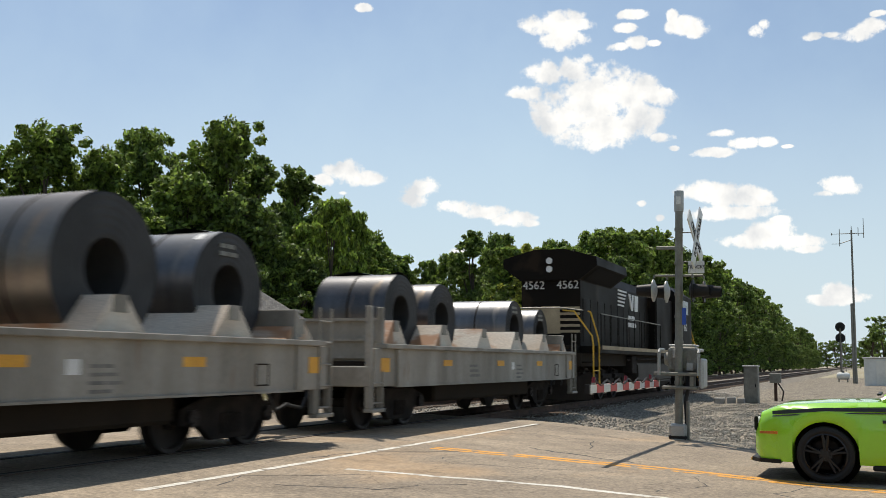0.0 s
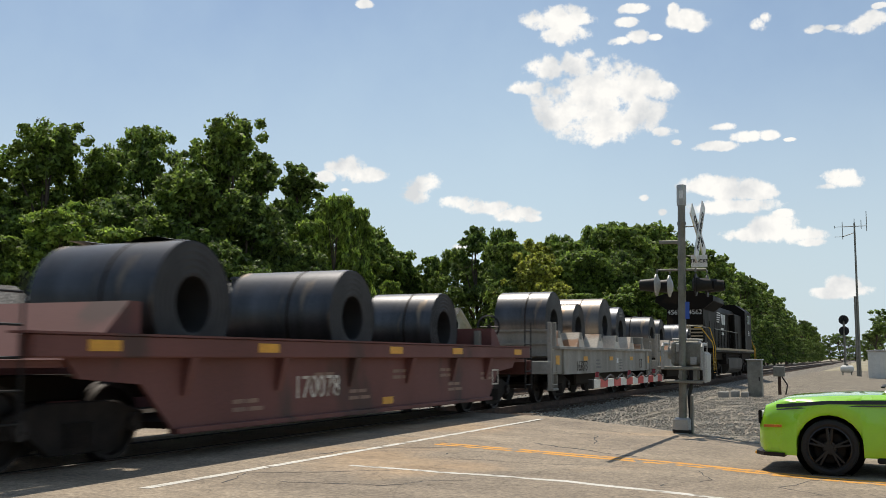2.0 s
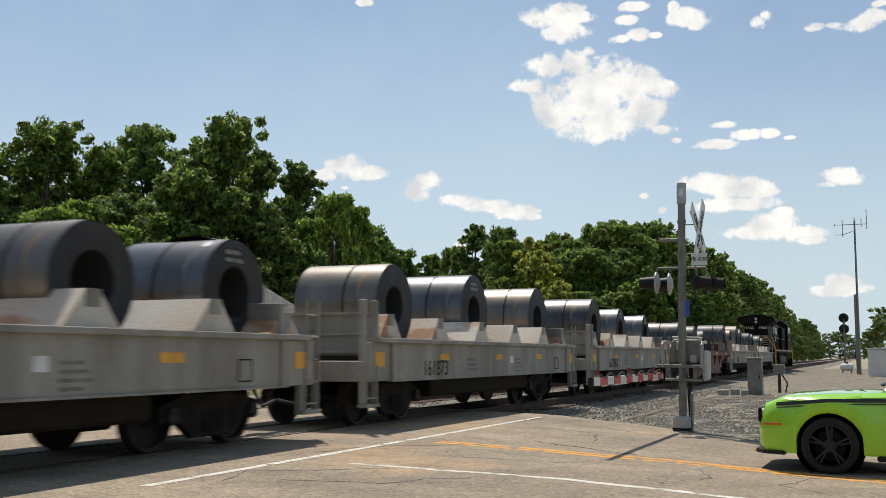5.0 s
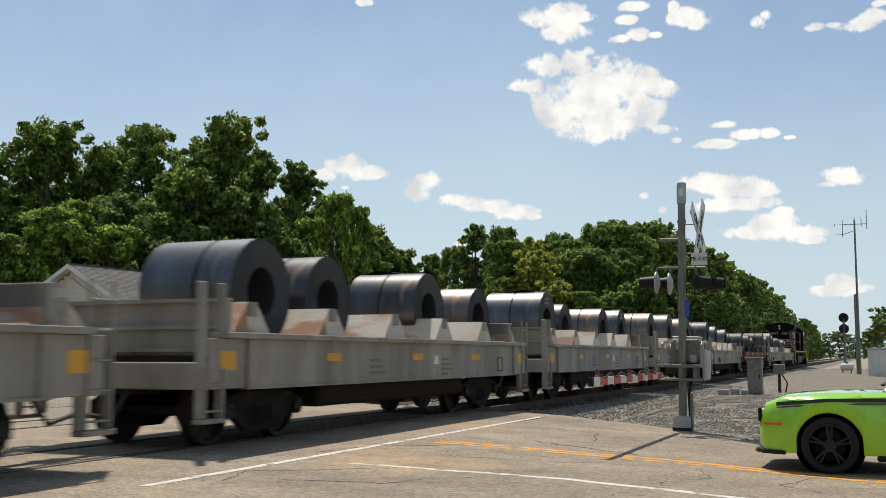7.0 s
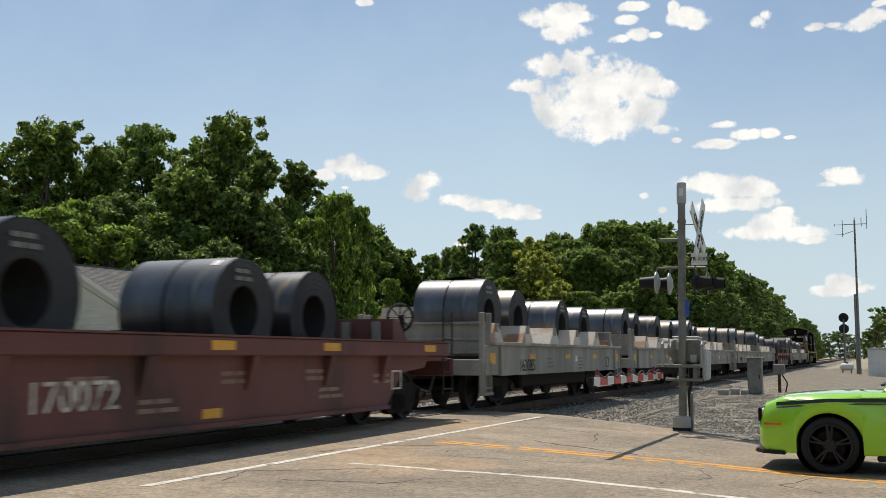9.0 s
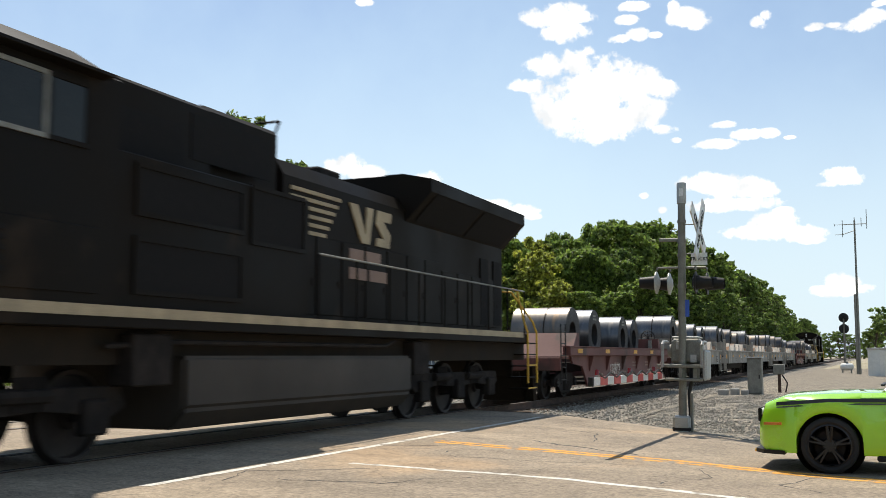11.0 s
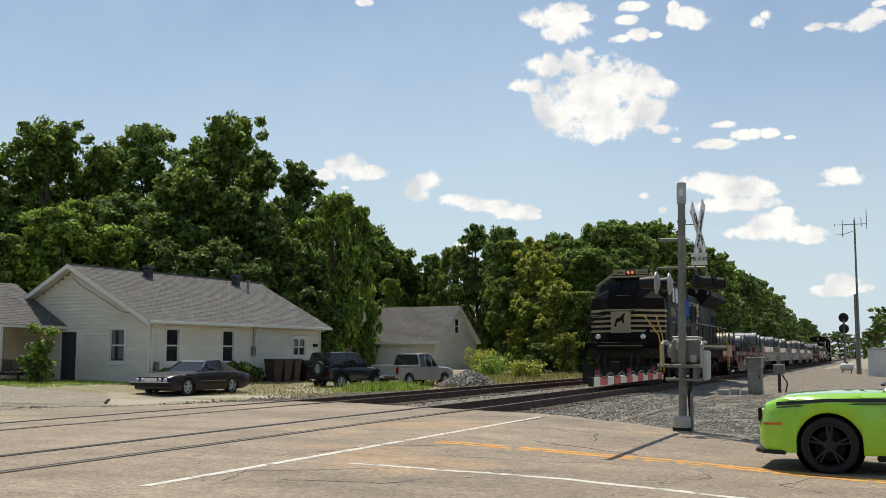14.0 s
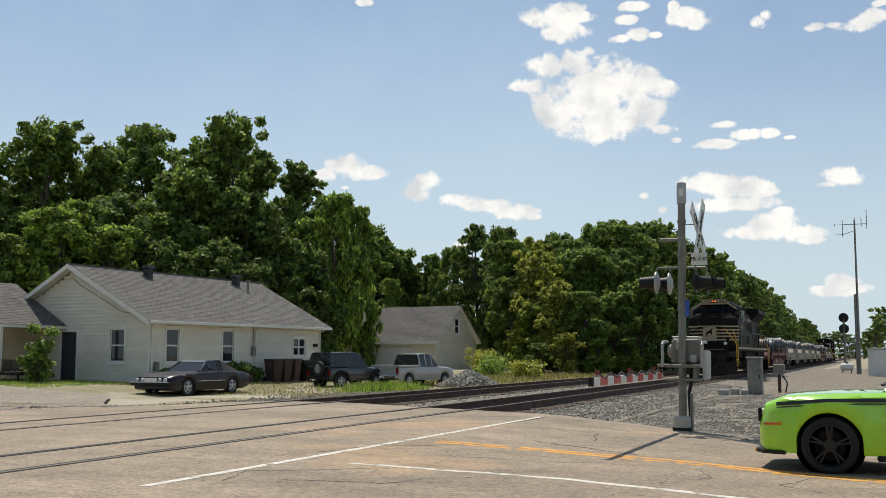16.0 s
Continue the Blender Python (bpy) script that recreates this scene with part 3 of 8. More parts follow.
sheet("ground", gx, gy, ground_z, M["ground"], "dry gravelly yard ground with patches of weeds and grass", "ground", 0.03)

bm = bmesh.new()
rows = []
for x in [float(v) for v in np.linspace(60, -70, 131)]:
    e = road_edge(x)
    rows.append([bm.verts.new((x, y + (noise.noise((x * 1.3, y, 0)) * 0.25 if i == 12 else 0), road_z(x) - (0.012 if i == 12 else 0))) for i, y in enumerate(np.linspace(-30, e, 13))])
for r0, r1 in zip(rows, rows[1:]):
    for i in range(12):
        bm.faces.new((r0[i], r1[i], r1[i + 1], r0[i + 1]))
road = tagged(part("road", bm, M["asphalt"]), "worn sun-bleached asphalt road at the level crossing", "road", kind="structure")


def ribbon(name, pts, width, material, parent, zf, lift=0.002, rough=0.0, label=""):
    """A thin painted strip that follows the road's surface."""
    bm = bmesh.new()
    dense = []
    for (x0, y0), (x1, y1) in zip(pts, pts[1:]):
        n = max(2, int(np.hypot(x1 - x0, y1 - y0) / 0.12))
        dense += [(x0 + (x1 - x0) * i / n, y0 + (y1 - y0) * i / n) for i in range(n)]
    dense.append(pts[-1])
    prev = None
    for i, (x, y) in enumerate(dense):
        a, b = dense[max(0, i - 1)], dense[min(len(dense) - 1, i + 1)]
        t = Vector((b[0] - a[0], b[1] - a[1], 0)).normalized()
        nrm = Vector((-t.y, t.x, 0))
        w = width / 2 * (1 + rough * noise.noise((x * 3, y * 3, 5)))
        o = nrm * (rough * (0.12 * noise.noise((x * 1.7, y * 1.7, 9)) + 0.05 * noise.noise((x * 6.1, y * 6.1, 2))))
        pair = [bm.verts.new(Vector((x, y, zf(x) + lift)) + o + nrm * s * w) for s in (1, -1)]
        if prev:
            bm.faces.new((prev[0], prev[1], pair[1], pair[0]))
        prev = pair
    return part(name, bm, material, parent, label)


ribbon("stop_line", [(-6.38, 7.9), (-6.2, 19.9)], 0.125, M["line_white"], road, road_z, label="worn white line beside the track")
ribbon("edge_line", [(-5.62, 10.62), (-3.05, 10.62), (-1.38, 10.2), (3, 9.2), (20, 5.6)], 0.12, M["line_white"], road, road_z, rough=0.3)
for off in (-0.11, 0.11):
    ribbon("centre_line", [(-5.85, 13.72 + off), (-2.3, 13.05 + off), (0.08, 12.15 + off), (4, 11.2 + off), (20, 7.4 + off)], 0.14, M["line_orange"], road, road_z, rough=0.25)
for pts, w in (([(-5.3, 13.5), (-6.3, 12.6), (-6.6, 11.5)], 0.05), ([(-4.7, 14.7), (-3.5, 13.9), (-2.9, 13.6)], 0.09),
               ([(-1.9, 12.5), (-1.7, 11.6), (-2.1, 10.8)], 0.025), ([(-0.6, 12.2), (-0.9, 11.4), (-0.5, 10.9)], 0.03),
               ([(-5.0, 10.4), (-6.2, 9.4), (-6.0, 8.6)], 0.04), ([(-5.6, 17.5), (-4.2, 16.6), (-3.9, 15.1)], 0.035), ([(-3.2, 12.2), (-4.8, 12.0), (-5.2, 12.6)], 0.03),
               ([(-4.0, 10.2), (-4.6, 9.3), (-5.6, 9.0)], 0.05), ([(-5.2, 18.4), (-3.3, 17.0), (-1.5, 15.6)], 0.03)):
    ribbon("road_crack", pts, w * 0.55, M["tar"], road, road_z, 0.0015, 1.2)

rail_profile = [(-0.07, -0.18), (0.07, -0.18), (0.07, -0.165), (0.012, -0.145), (0.012, -0.045), (0.036, -0.035), (0.036, -0.004), (0.03, 0.0), (-0.03, 0.0), (-0.036, -0.004), (-0.036, -0.035), (-0.012, -0.045), (-0.012, -0.145), (-0.07, -0.165)]
tie_me = bmesh.new()
bx(tie_me, -1.3, 1.3, -0.11, 0.11, -0.36, -0.19)
soften(tie_me, 0.015)
tie_me = finish(tie_me, "tie", M["tie"])
for tx in (TRACK_X, TRACK2_X):
    track = thing("railway_track", "rusty steel railway track on wooden ties", "railway track", pose(tx, 0, 0), "parallel tracks", "structure")
    for side in (-1, 1):
        bm = bmesh.new()
        prism(bm, [(x + side * 0.7175, z) for x, z in rail_profile], "y", -80, 900)
        rail = part("rail", bm, M["rail"], track)
        boxed("rail_head", rail, M["rail_top"], (side * 0.7175 - 0.028, side * 0.7175 + 0.028, -80, 900, -0.002, 0.002), label="polished running surface")
        inner = side * (0.7175 - 0.075)
        boxed("flangeway", track, M["rubber"], (inner - 0.06, inner + 0.045, -60, 21.2 if tx == TRACK_X else 23.9, -0.03, -0.003), label="black rubber flangeway")
    y = 21.9 if tx == TRACK_X else 24.6
    n = 0
    while n < 140:
        part("tie", tie_me, None, track, m=pose(random.uniform(-0.05, 0.05), y, random.uniform(-0.01, 0.015), 0, 0, random.uniform(-1.5, 1.5)))
        y += random.uniform(0.5, 0.56)
        n += 1
    bm = bmesh.new()
    while y < 260:
        bx(bm, -1.3, 1.3, y - 0.11, y + 0.11, -0.36, -0.19)
        y += 0.55
    part("far_ties", bm, M["tie"], track, kind="stuff")


def bed_z(x):
    """Ballast crown under both tracks."""
    return lerp(x, [(-18.2, -0.42), (-16.2, -0.25), (-15.2, -0.22), (-12.4, -0.22), (-11.4, -0.3), (-10.5, -0.22), (-7.7, -0.22), (-6.8, -0.27), (-4.4, -0.55)])


bm = bmesh.new()
rows = []
for y in list(np.arange(19.0, 70, 0.5)) + list(np.arange(70, 900, 15)):
    rows.append([bm.verts.new((x, max(y, road_edge(x) - 0.05), bed_z(x) + noise.noise((x * 2.1, y * 2.1, 1)) * 0.03)) for x in np.linspace(-18.2, -4.4, 40)])
for r0, r1 in zip(rows, rows[1:]):
    for i in range(39):
        bm.faces.new((r0[i], r0[i + 1], r1[i + 1], r1[i]))
bmesh.ops.dissolve_degenerate(bm, dist=1e-4, edges=bm.edges)
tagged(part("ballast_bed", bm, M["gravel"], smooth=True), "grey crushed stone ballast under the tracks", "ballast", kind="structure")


def apron_z(x, y):
    return max(ground_z(x, y), -0.5) + 0.05


bm = bmesh.new()
rows = []
for y in list(np.arange(15.0, 60, 0.5)) + list(np.arange(60, 130, 5)):
    rows.append([bm.verts.new((x, max(y, road_edge(x) - 0.08), ground_z(x, max(y, road_edge(x))) + 0.055 + noise.noise((x * 1.1, y * 1.1, 7)) * 0.05)) for x in np.linspace(-6.0, 9.0, 40)])
for r0, r1 in zip(rows, rows[1:]):
    for i in range(39):
        bm.faces.new((r0[i], r0[i + 1], r1[i + 1], r1[i]))
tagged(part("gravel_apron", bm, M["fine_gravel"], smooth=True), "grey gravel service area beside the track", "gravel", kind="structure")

bm = bmesh.new()
rows = []
for x in np.linspace(-16.4, -60, 60):
    e = road_edge(x)
    rows.append([bm.verts.new((x, e - 0.2 + t * lerp(x, [(-60, 9.0), (-23, 9.5), (-19.5, 4.0), (-16.4, 2.2)]), ground_z(x, e + t * lerp(x, [(-60, 9.0), (-23, 9.5), (-19.5, 4.0), (-16.4, 2.2)])) + 0.075 + 0.05 * min(1, 4 * t) + noise.noise((x, t * 3, 2)) * 0.03)) for t in np.linspace(0, 1, 8)])
for r0, r1 in zip(rows, rows[1:]):
    for i in range(7):
        bm.faces.new((r0[i], r1[i], r1[i + 1], r0[i + 1]))
tagged(part("gravel_driveway", bm, M["pale_gravel"], smooth=True), "pale gravel driveway along the road", "driveway", kind="structure")


def scatter_stones(name, count, place, lo, hi, material, label):
    """Loose broken stones: squashed, turned octahedra in one mesh."""
    rnd = np.random.RandomState(5)
    base = np.array([(1, 0, 0), (-1, 0, 0), (0, 1, 0), (0, -1, 0), (0, 0, 1), (0, 0, -1)], float)
    tri = np.array([(0, 2, 4), (2, 1, 4), (1, 3, 4), (3, 0, 4), (2, 0, 5), (1, 2, 5), (3, 1, 5), (0, 3, 5)])
    vs, fs = [], []
    for i in range(count):
        x, y, z = place(rnd)
        s = rnd.uniform(lo, hi)
        q = np.array(Euler(rnd.uniform(0, 6.3, 3)).to_matrix())
        vs.append((base * rnd.uniform(0.6, 1.2, (6, 3)) * s) @ q.T + (x, y, z + s * 0.3))
        fs.append(tri + 6 * i)
    me = bpy.data.meshes.new(name)
    me.from_pydata(np.concatenate(vs).tolist(), [], np.concatenate(fs).tolist())
    me.materials.append(material)
    return tagged(new(name, me), label, "stones", kind="stuff")


def on_bed(r):
    y = 19 + 34 * r.rand() ** 1.6
    x = r.uniform(-11.6, -4.4) if r.rand() < 0.8 else r.uniform(-17.5, -11.6)
    y = max(y, road_edge(x) + 0.1)
    return x, y, bed_z(x)


def on_apron(r):
    y = 15 + 26 * r.rand() ** 1.7
    x = r.uniform(-5.6, 3.5)
    y = max(y, road_edge(x) + 0.05)
    return x, y, max(ground_z(x, y) + 0.055, bed_z(x) if x < -4.4 else -9)


scatter_stones("ballast_stones", 16000, on_bed, 0.02, 0.045, M["stone"], "loose grey crushed stones between the ties")
scatter_stones("loose_gravel", 26000, on_apron, 0.014, 0.036, M["stone"], "loose grey gravel beside the gate")
scatter_stones("driveway_gravel", 4000, lambda r: (lambda x: (x, road_edge(x) + r.uniform(0, 1.8), ground_z(x, road_edge(x) + 1) + 0.06))(r.uniform(-28, -16.4)), 0.03, 0.07, M["pale_gravel"], "pale crushed stone along the road edge")
scatter_stones("verge_gravel", 3500, lambda r: (lambda x, y: (x, y, ground_z(x, y) + 0.02))(r.normal(-17.6, 0.7), r.uniform(23.5, 40)), 0.025, 0.06, M["pale_gravel"], "pale crushed stone between yard and track")
scatter_stones("gravel_pile", 900, lambda r: (lambda a, d: (-17.6 + d * np.cos(a) * 1.5, 45 + d * np.sin(a) * 1.5, -0.3 + 0.75 * (1 - d) ** 0.8))(r.uniform(0, 6.28), r.rand()), 0.06, 0.13, M["stone"], "small heap of grey crushed stone")


# ---- house ----
def lap_wall(name, width, top, holes, material, parent, m, row=0.15):
    """Clapboards, row by row, with real openings. top(x): wall height; holes: (x0, x1, z0, z1)."""
    bm = bmesh.new()
    z, high = 0.0, max(top(x) for x in np.linspace(0, width, 41))
    while z < high - 0.02:
        z1 = min(z + row, high)
        xs = [x for x in np.linspace(0, width, 161) if top(x) >= z1 - 0.02]
        if not xs:
            break
        spans = [(min(xs), max(xs))]
        for h0, h1, g0, g1 in holes:
            if g0 < z1 - 0.02 and g1 > z + 0.02:
                spans = [p for a, b in spans for p in ((a, min(b, h0)), (max(a, h1), b)) if p[1] - p[0] > 0.02]
        for a, b in spans:
            prism(bm, [(0.0, z), (-0.034, z), (-0.03, z + 0.012), (0.0, z1), (0.12, z1), (0.12, z)], "x", a, b)
        z += row
    return part(name, bm, material, parent, m=m)


def sash_window(parent, m, w, h, panes=1):
    """A white-framed window in its opening: frame, sill, two sashes, glass. Local x along the wall, -y outwards."""
    frame_bm = bmesh.new()
    for a in ((-0.09, 0, -0.09, h + 0.12), (w, w + 0.09, -0.09, h + 0.12)):
        bx(frame_bm, a[0], a[1], -0.05, 0.1, a[2], a[3])
    bx(frame_bm, 0, w, -0.05, 0.1, h, h + 0.12), bx(frame_bm, -0.12, w + 0.12, -0.08, 0.1, -0.13, -0.09), bx(frame_bm, 0, w, -0.05, 0.1, -0.09, 0)
    soften(frame_bm, 0.006)
    window = part("window", frame_bm, M["trim"], parent, "white framed window", m=m)
    for k in range(panes):
        a, b = w * k / panes, w * (k + 1) / panes
        bm = bmesh.new()
        for x0, x1, z0, z1 in ((a, a + 0.045, 0, h), (b - 0.045, b, 0, h), (a + 0.045, b - 0.045, 0, 0.05), (a + 0.045, b - 0.045, h - 0.05, h), (a + 0.045, b - 0.045, h / 2 - 0.03, h / 2 + 0.03)):
            bx(bm, x0, x1, 0.0, 0.05, z0, z1)
        part("sash", bm, M["trim"], window)
        for z0, z1 in ((0.05, h / 2 - 0.03), (h / 2 + 0.03, h - 0.05)):
            boxed("pane", window, M["window"], (a + 0.045, b - 0.045, 0.03, 0.036, z0, z1))
    # black sheet across the opening gives the darkness of an unlit interior
    boxed("dark_room", window, M["grille"], (0.0, w, 0.35, 0.36, 0, h), label="black sheet behind the glass in place of an unlit room")
    return window


def shingled(name, parent, m, length, slope, thick=0.1):
    """One roof slope: local x along the eave, y up the slope, with overlapping courses of tabs."""
    slab = bmesh.new()
    bx(slab, 0, length, 0, slope, -thick, 0)
    roof = part(name, slab, M["trim"], parent, "white roof edge under shingles", m=m)
    bm = bmesh.new()
    rnd = np.random.RandomState(3)
    y, k = -0.04, 0
    while y < slope:
        x = -0.03 - 0.16 * (k % 2)
        while x < length:
            x1 = min(x + 0.32, length + 0.03)
            t = 0.004 + rnd.uniform(0, 0.004)
            v = [bm.verts.new(p) for p in ((max(x, -0.03), y, t + 0.008), (x1 - 0.012, y, t + 0.008), (x1 - 0.012, min(y + 0.2, slope), 0.004 + t * 0.3), (max(x, -0.03), min(y + 0.2, slope), 0.004 + t * 0.3), (max(x, -0.03), y, 0.0), (x1 - 0.012, y, 0.0))]
            bm.faces.new(v[:4]), bm.faces.new((v[4], v[5], v[1], v[0]))
            x = x1
        y += 0.145
        k += 1
    part("shingles", bm, M["shingle_far"], roof, "weathered grey asphalt shingles", kind="stuff")
    return roof


M["shingle_far"] = mat("grey_roof_shingles", (0.15, 0.143, 0.13), (0.105, 0.1, 0.094), 2.5, 0.95, fine=9, c3=(0.15, 0.135, 0.11), patch=0.6)
_n = M["shingle_far"].node_tree
_g, _r, _h = _n.nodes.new("ShaderNodeNewGeometry"), _n.nodes.new("ShaderNodeMapRange"), _n.nodes.new("ShaderNodeHueSaturation")
_r.inputs["To Min"].default_value, _r.inputs["To Max"].default_value = 0.78, 1.2
_b = _n.nodes["Principled BSDF"].inputs["Base Color"]
_n.links.new(_g.outputs["Random Per Island"], _r.inputs["Value"])
_n.links.new(_r.outputs[0], _h.inputs["Value"])
_n.links.new(_b.links[0].from_socket, _h.inputs["Color"])
_n.links.new(_h.outputs[0], _b)


def roof_pose(x, y, z, along, pitch):
    """Slope pose: local x along the direction 'along' (degrees about z), rising by pitch."""
    return pose(x, y, z, 0, 0, along) @ pose(0, 0, 0, pitch, 0, 0)


def build_house():
    house = thing("house", "white clapboard bungalow with grey shingle roof and porch", "house", pose(-26.97, 33.51, 0.1, 0, 0, -5))
    W, L, H, R = 8.6, 12.0, 2.62, 4.85
    pitch = np.degrees(np.arctan2(R - H, W / 2))
    long_holes = [(0.95, 1.7, 0.82, 2.22), (4.5, 5.25, 0.82, 2.22), (9.75, 10.75, 1.1, 1.95)]
    # long wall faces local +x, gable wall faces local -y
    m_long, m_gable = pose(0, 0, 0, 0, 0, 90), pose(-W, 0, 0)
    lap_wall("long_wall", L, lambda x: H, long_holes, M["siding"], house, m_long)
    gable_holes = [(W - 2.15, W - 1.35, 0.85, 2.2), (W - 5.0, W - 4.1, 0.05, 2.1)]
    lap_wall("gable_wall", W, lambda x: H + (R - H) * (1 - abs(x - W / 2) / (W / 2)), gable_holes, M["siding"], house, m_gable)
    lap_wall("back_wall", W, lambda x: H + (R - H) * (1 - abs(x - W / 2) / (W / 2)), [], M["siding"], house, pose(0, L, 0, 0, 0, 180))
    boxed("side_wall", house, M["siding"], (-W, -W + 0.12, 0.12, L - 0.12, 0, H))
    boxed("foundation", house, M["concrete"], (-W + 0.02, -0.03, 0.03, L - 0.03, -0.45, 0.0))
    for a, b, c, d in long_holes:
        sash_window(house, m_long @ pose(a, 0, c), b - a, d - c, 2 if b - a > 0.9 else 1)
    a, b, c, d = gable_holes[0]
    sash_window(house, m_gable @ pose(a, 0, c), b - a, d - c)
    a, b, c, d = gable_holes[1]
    bm = bmesh.new()
    for s in ((a - 0.1, a, -0.03, 0.1, 0, d + 0.1), (b, b + 0.1, -0.03, 0.1, 0, d + 0.1), (a, b, -0.03, 0.1, d, d + 0.1)):
        bx(bm, *s)
    part("door_frame", bm, M["trim"], house, m=m_gable)
    door = boxed("door", house, M["door_dark"], (a, b, 0.02, 0.07, c, d), label="dark front door")
    door.matrix_basis = m_gable
    bm = bmesh.new()
    bmesh.ops.create_uvsphere(bm, u_segments=8, v_segments=6, radius=0.035, matrix=pose(b - 0.08, -0.02, 1.0))
    part("door_knob", bm, M["chrome"], door)
    for x, y in ((0.0, 0.0), (0.0, L), (-W, 0.0)):
        boxed("corner_board", house, M["trim"], (x - 0.05, x + 0.035, y - 0.035, y + 0.05, 0.0, H))
    s = (W / 2 + 0.4) / np.cos(radians(pitch))
    drop = 0.4 * np.tan(radians(pitch))
    shingled("roof_slope", house, roof_pose(0.4, -0.45, H - drop + 0.12, 90, pitch), L + 0.9, s)
    shingled("roof_slope", house, roof_pose(-W - 0.4, L + 0.45, H - drop + 0.12, -90, pitch), L + 0.9, s)
    boxed("ridge_cap", house, M["shingle_far"], (-W / 2 - 0.12, -W / 2 + 0.12, -0.45, L + 0.45, R + 0.06, R + 0.145))
    # gutter, fascia and downspouts
    boxed("gutter", house, M["trim"], (0.4, 0.5, -0.45, L + 0.45, H - drop - 0.02, H - drop + 0.1), bevel=0.01)
    boxed("soffit", house, M["trim"], (0.02, 0.4, -0.4, L + 0.4, H - drop - 0.01, H - drop + 0.01))
    for y in (0.06, 6.75, L - 0.08):
        bm = bmesh.new()
        pipe(bm, [(0.44, y, H - drop), (0.09, y, H - 0.35), (0.09, y, 0.1)], 0.035)
        part("downspout", bm, M["trim"], house)
    for sgn in (-1, 1):
        bm = bmesh.new()
        tube_pts = [(-W / 2, -0.47, R + 0.02), (-W / 2 + sgn * (W / 2 + 0.4), -0.47, H - drop)]
        prism(bm, [(tube_pts[0][0], tube_pts[0][2] + 0.1), (tube_pts[1][0], tube_pts[1][2] + 0.1), (tube_pts[1][0], tube_pts[1][2] - 0.09), (tube_pts[0][0], tube_pts[0][2] - 0.09)], "y", -0.5, -0.46)
        part("rake_board", bm, M["trim"], house)
    for y, x in ((3.7, -3.75), (9.9, -3.75)):
        z = H + (R - H) * (1 - abs(x + W / 2) / (W / 2))
        vent = boxed("roof_vent", house, M["vent"], (x - 0.16, x + 0.16, y - 0.16, y + 0.16, z, z + 0.5), bevel=0.02, label="black metal roof vent")
        bm = bmesh.new()
        prism(bm, [(x - 0.22, z + 0.5), (x + 0.22, z + 0.5), (x + 0.15, z + 0.64), (x - 0.15, z + 0.64)], "y", y - 0.22, y + 0.22)
        part("vent_cap", bm, M["vent"], vent)
    bm = bmesh.new()
    tube(bm, (-3.1, 10.1, 4.1), (-3.1, 10.1, 4.85), 0.05, 10)
    tube(bm, (-3.1, 10.1, 4.85), (-3.1, 10.1, 4.92), 0.11, 10)
    part("flue_pipe", bm, M["galv"], house)
    for y, z, w, h in ((6.6, 1.1, 0.24, 0.42), (0.35, 0.5, 0.22, 0.35), (11.55, 1.55, 0.28, 0.14)):
        boxed("wall_box", house, M["galv"] if z < 1.5 else M["black"], (0.02, 0.15, y - w / 2, y + w / 2, z, z + h), bevel=0.01)
    bm = bmesh.new()
    pipe(bm, [(0.06, 6.6, 1.5), (0.06, 6.6, 2.6)], 0.025)
    part("service_conduit", bm, M["galv"], house)
    bm = bmesh.new()
    pipe(bm, [(-W / 2 - 0.1, -0.05, 4.4), (-W / 2 + 0.3, -0.05, 4.1), (-1.5, -0.06, 2.9), (-0.2, -0.06, 2.75)], 0.012, 4)
    part("service_cable", bm, M["galv"], house)
    # porch wing on the near side of the gable wall
    pitch2 = 30.0
    px0, px1, y0 = -11.2, -4.85, -3.3
    mid = (px0 + px1) / 2
    rise = (px1 - mid) * np.tan(radians(pitch2))
    lap_wall("porch_gable", px1 - px0 - 0.8, lambda x: 2.35 + rise * (1 - abs(x - (px1 - px0 - 0.8) / 2) / ((px1 - px0) / 2)) - 0.1, [(1.2, 2.1, 0.8, 2.1)], M["tan_siding"], house, pose(px0 + 0.4, y0 + 0.4, 0))
    sash_window(house, pose(px0 + 1.6, y0 + 0.4, 0.8), 0.9, 1.3)
    s2 = (px1 + 0.1 - mid) / np.cos(radians(pitch2))
    shingled("porch_roof", house, roof_pose(px1 + 0.1, y0, 2.38, 90, pitch2), -y0 - 0.02, s2)
    shingled("porch_roof", house, roof_pose(px0 - 0.1, -0.02, 2.38, -90, pitch2), -y0 - 0.02, s2)
    boxed("porch_fascia", house, M["trim"], (px1 - 0.02, px1 + 0.12, y0 - 0.02, -0.03, 2.24, 2.37))
    boxed("porch_ceiling", house, M["trim"], (px0 + 0.4, px1 - 0.02, y0 + 0.55, -0.03, 2.3, 2.33))
    boxed("porch_post", house, M["trim"], (px1 - 0.2, px1 - 0.08, y0 + 0.15, y0 + 0.27, 0.0, 2.3), bevel=0.01)
    boxed("porch_floor", house, M["concrete"], (px0, px1, y0, -0.04, -0.4, 0.04), bevel=0.01)


build_house()


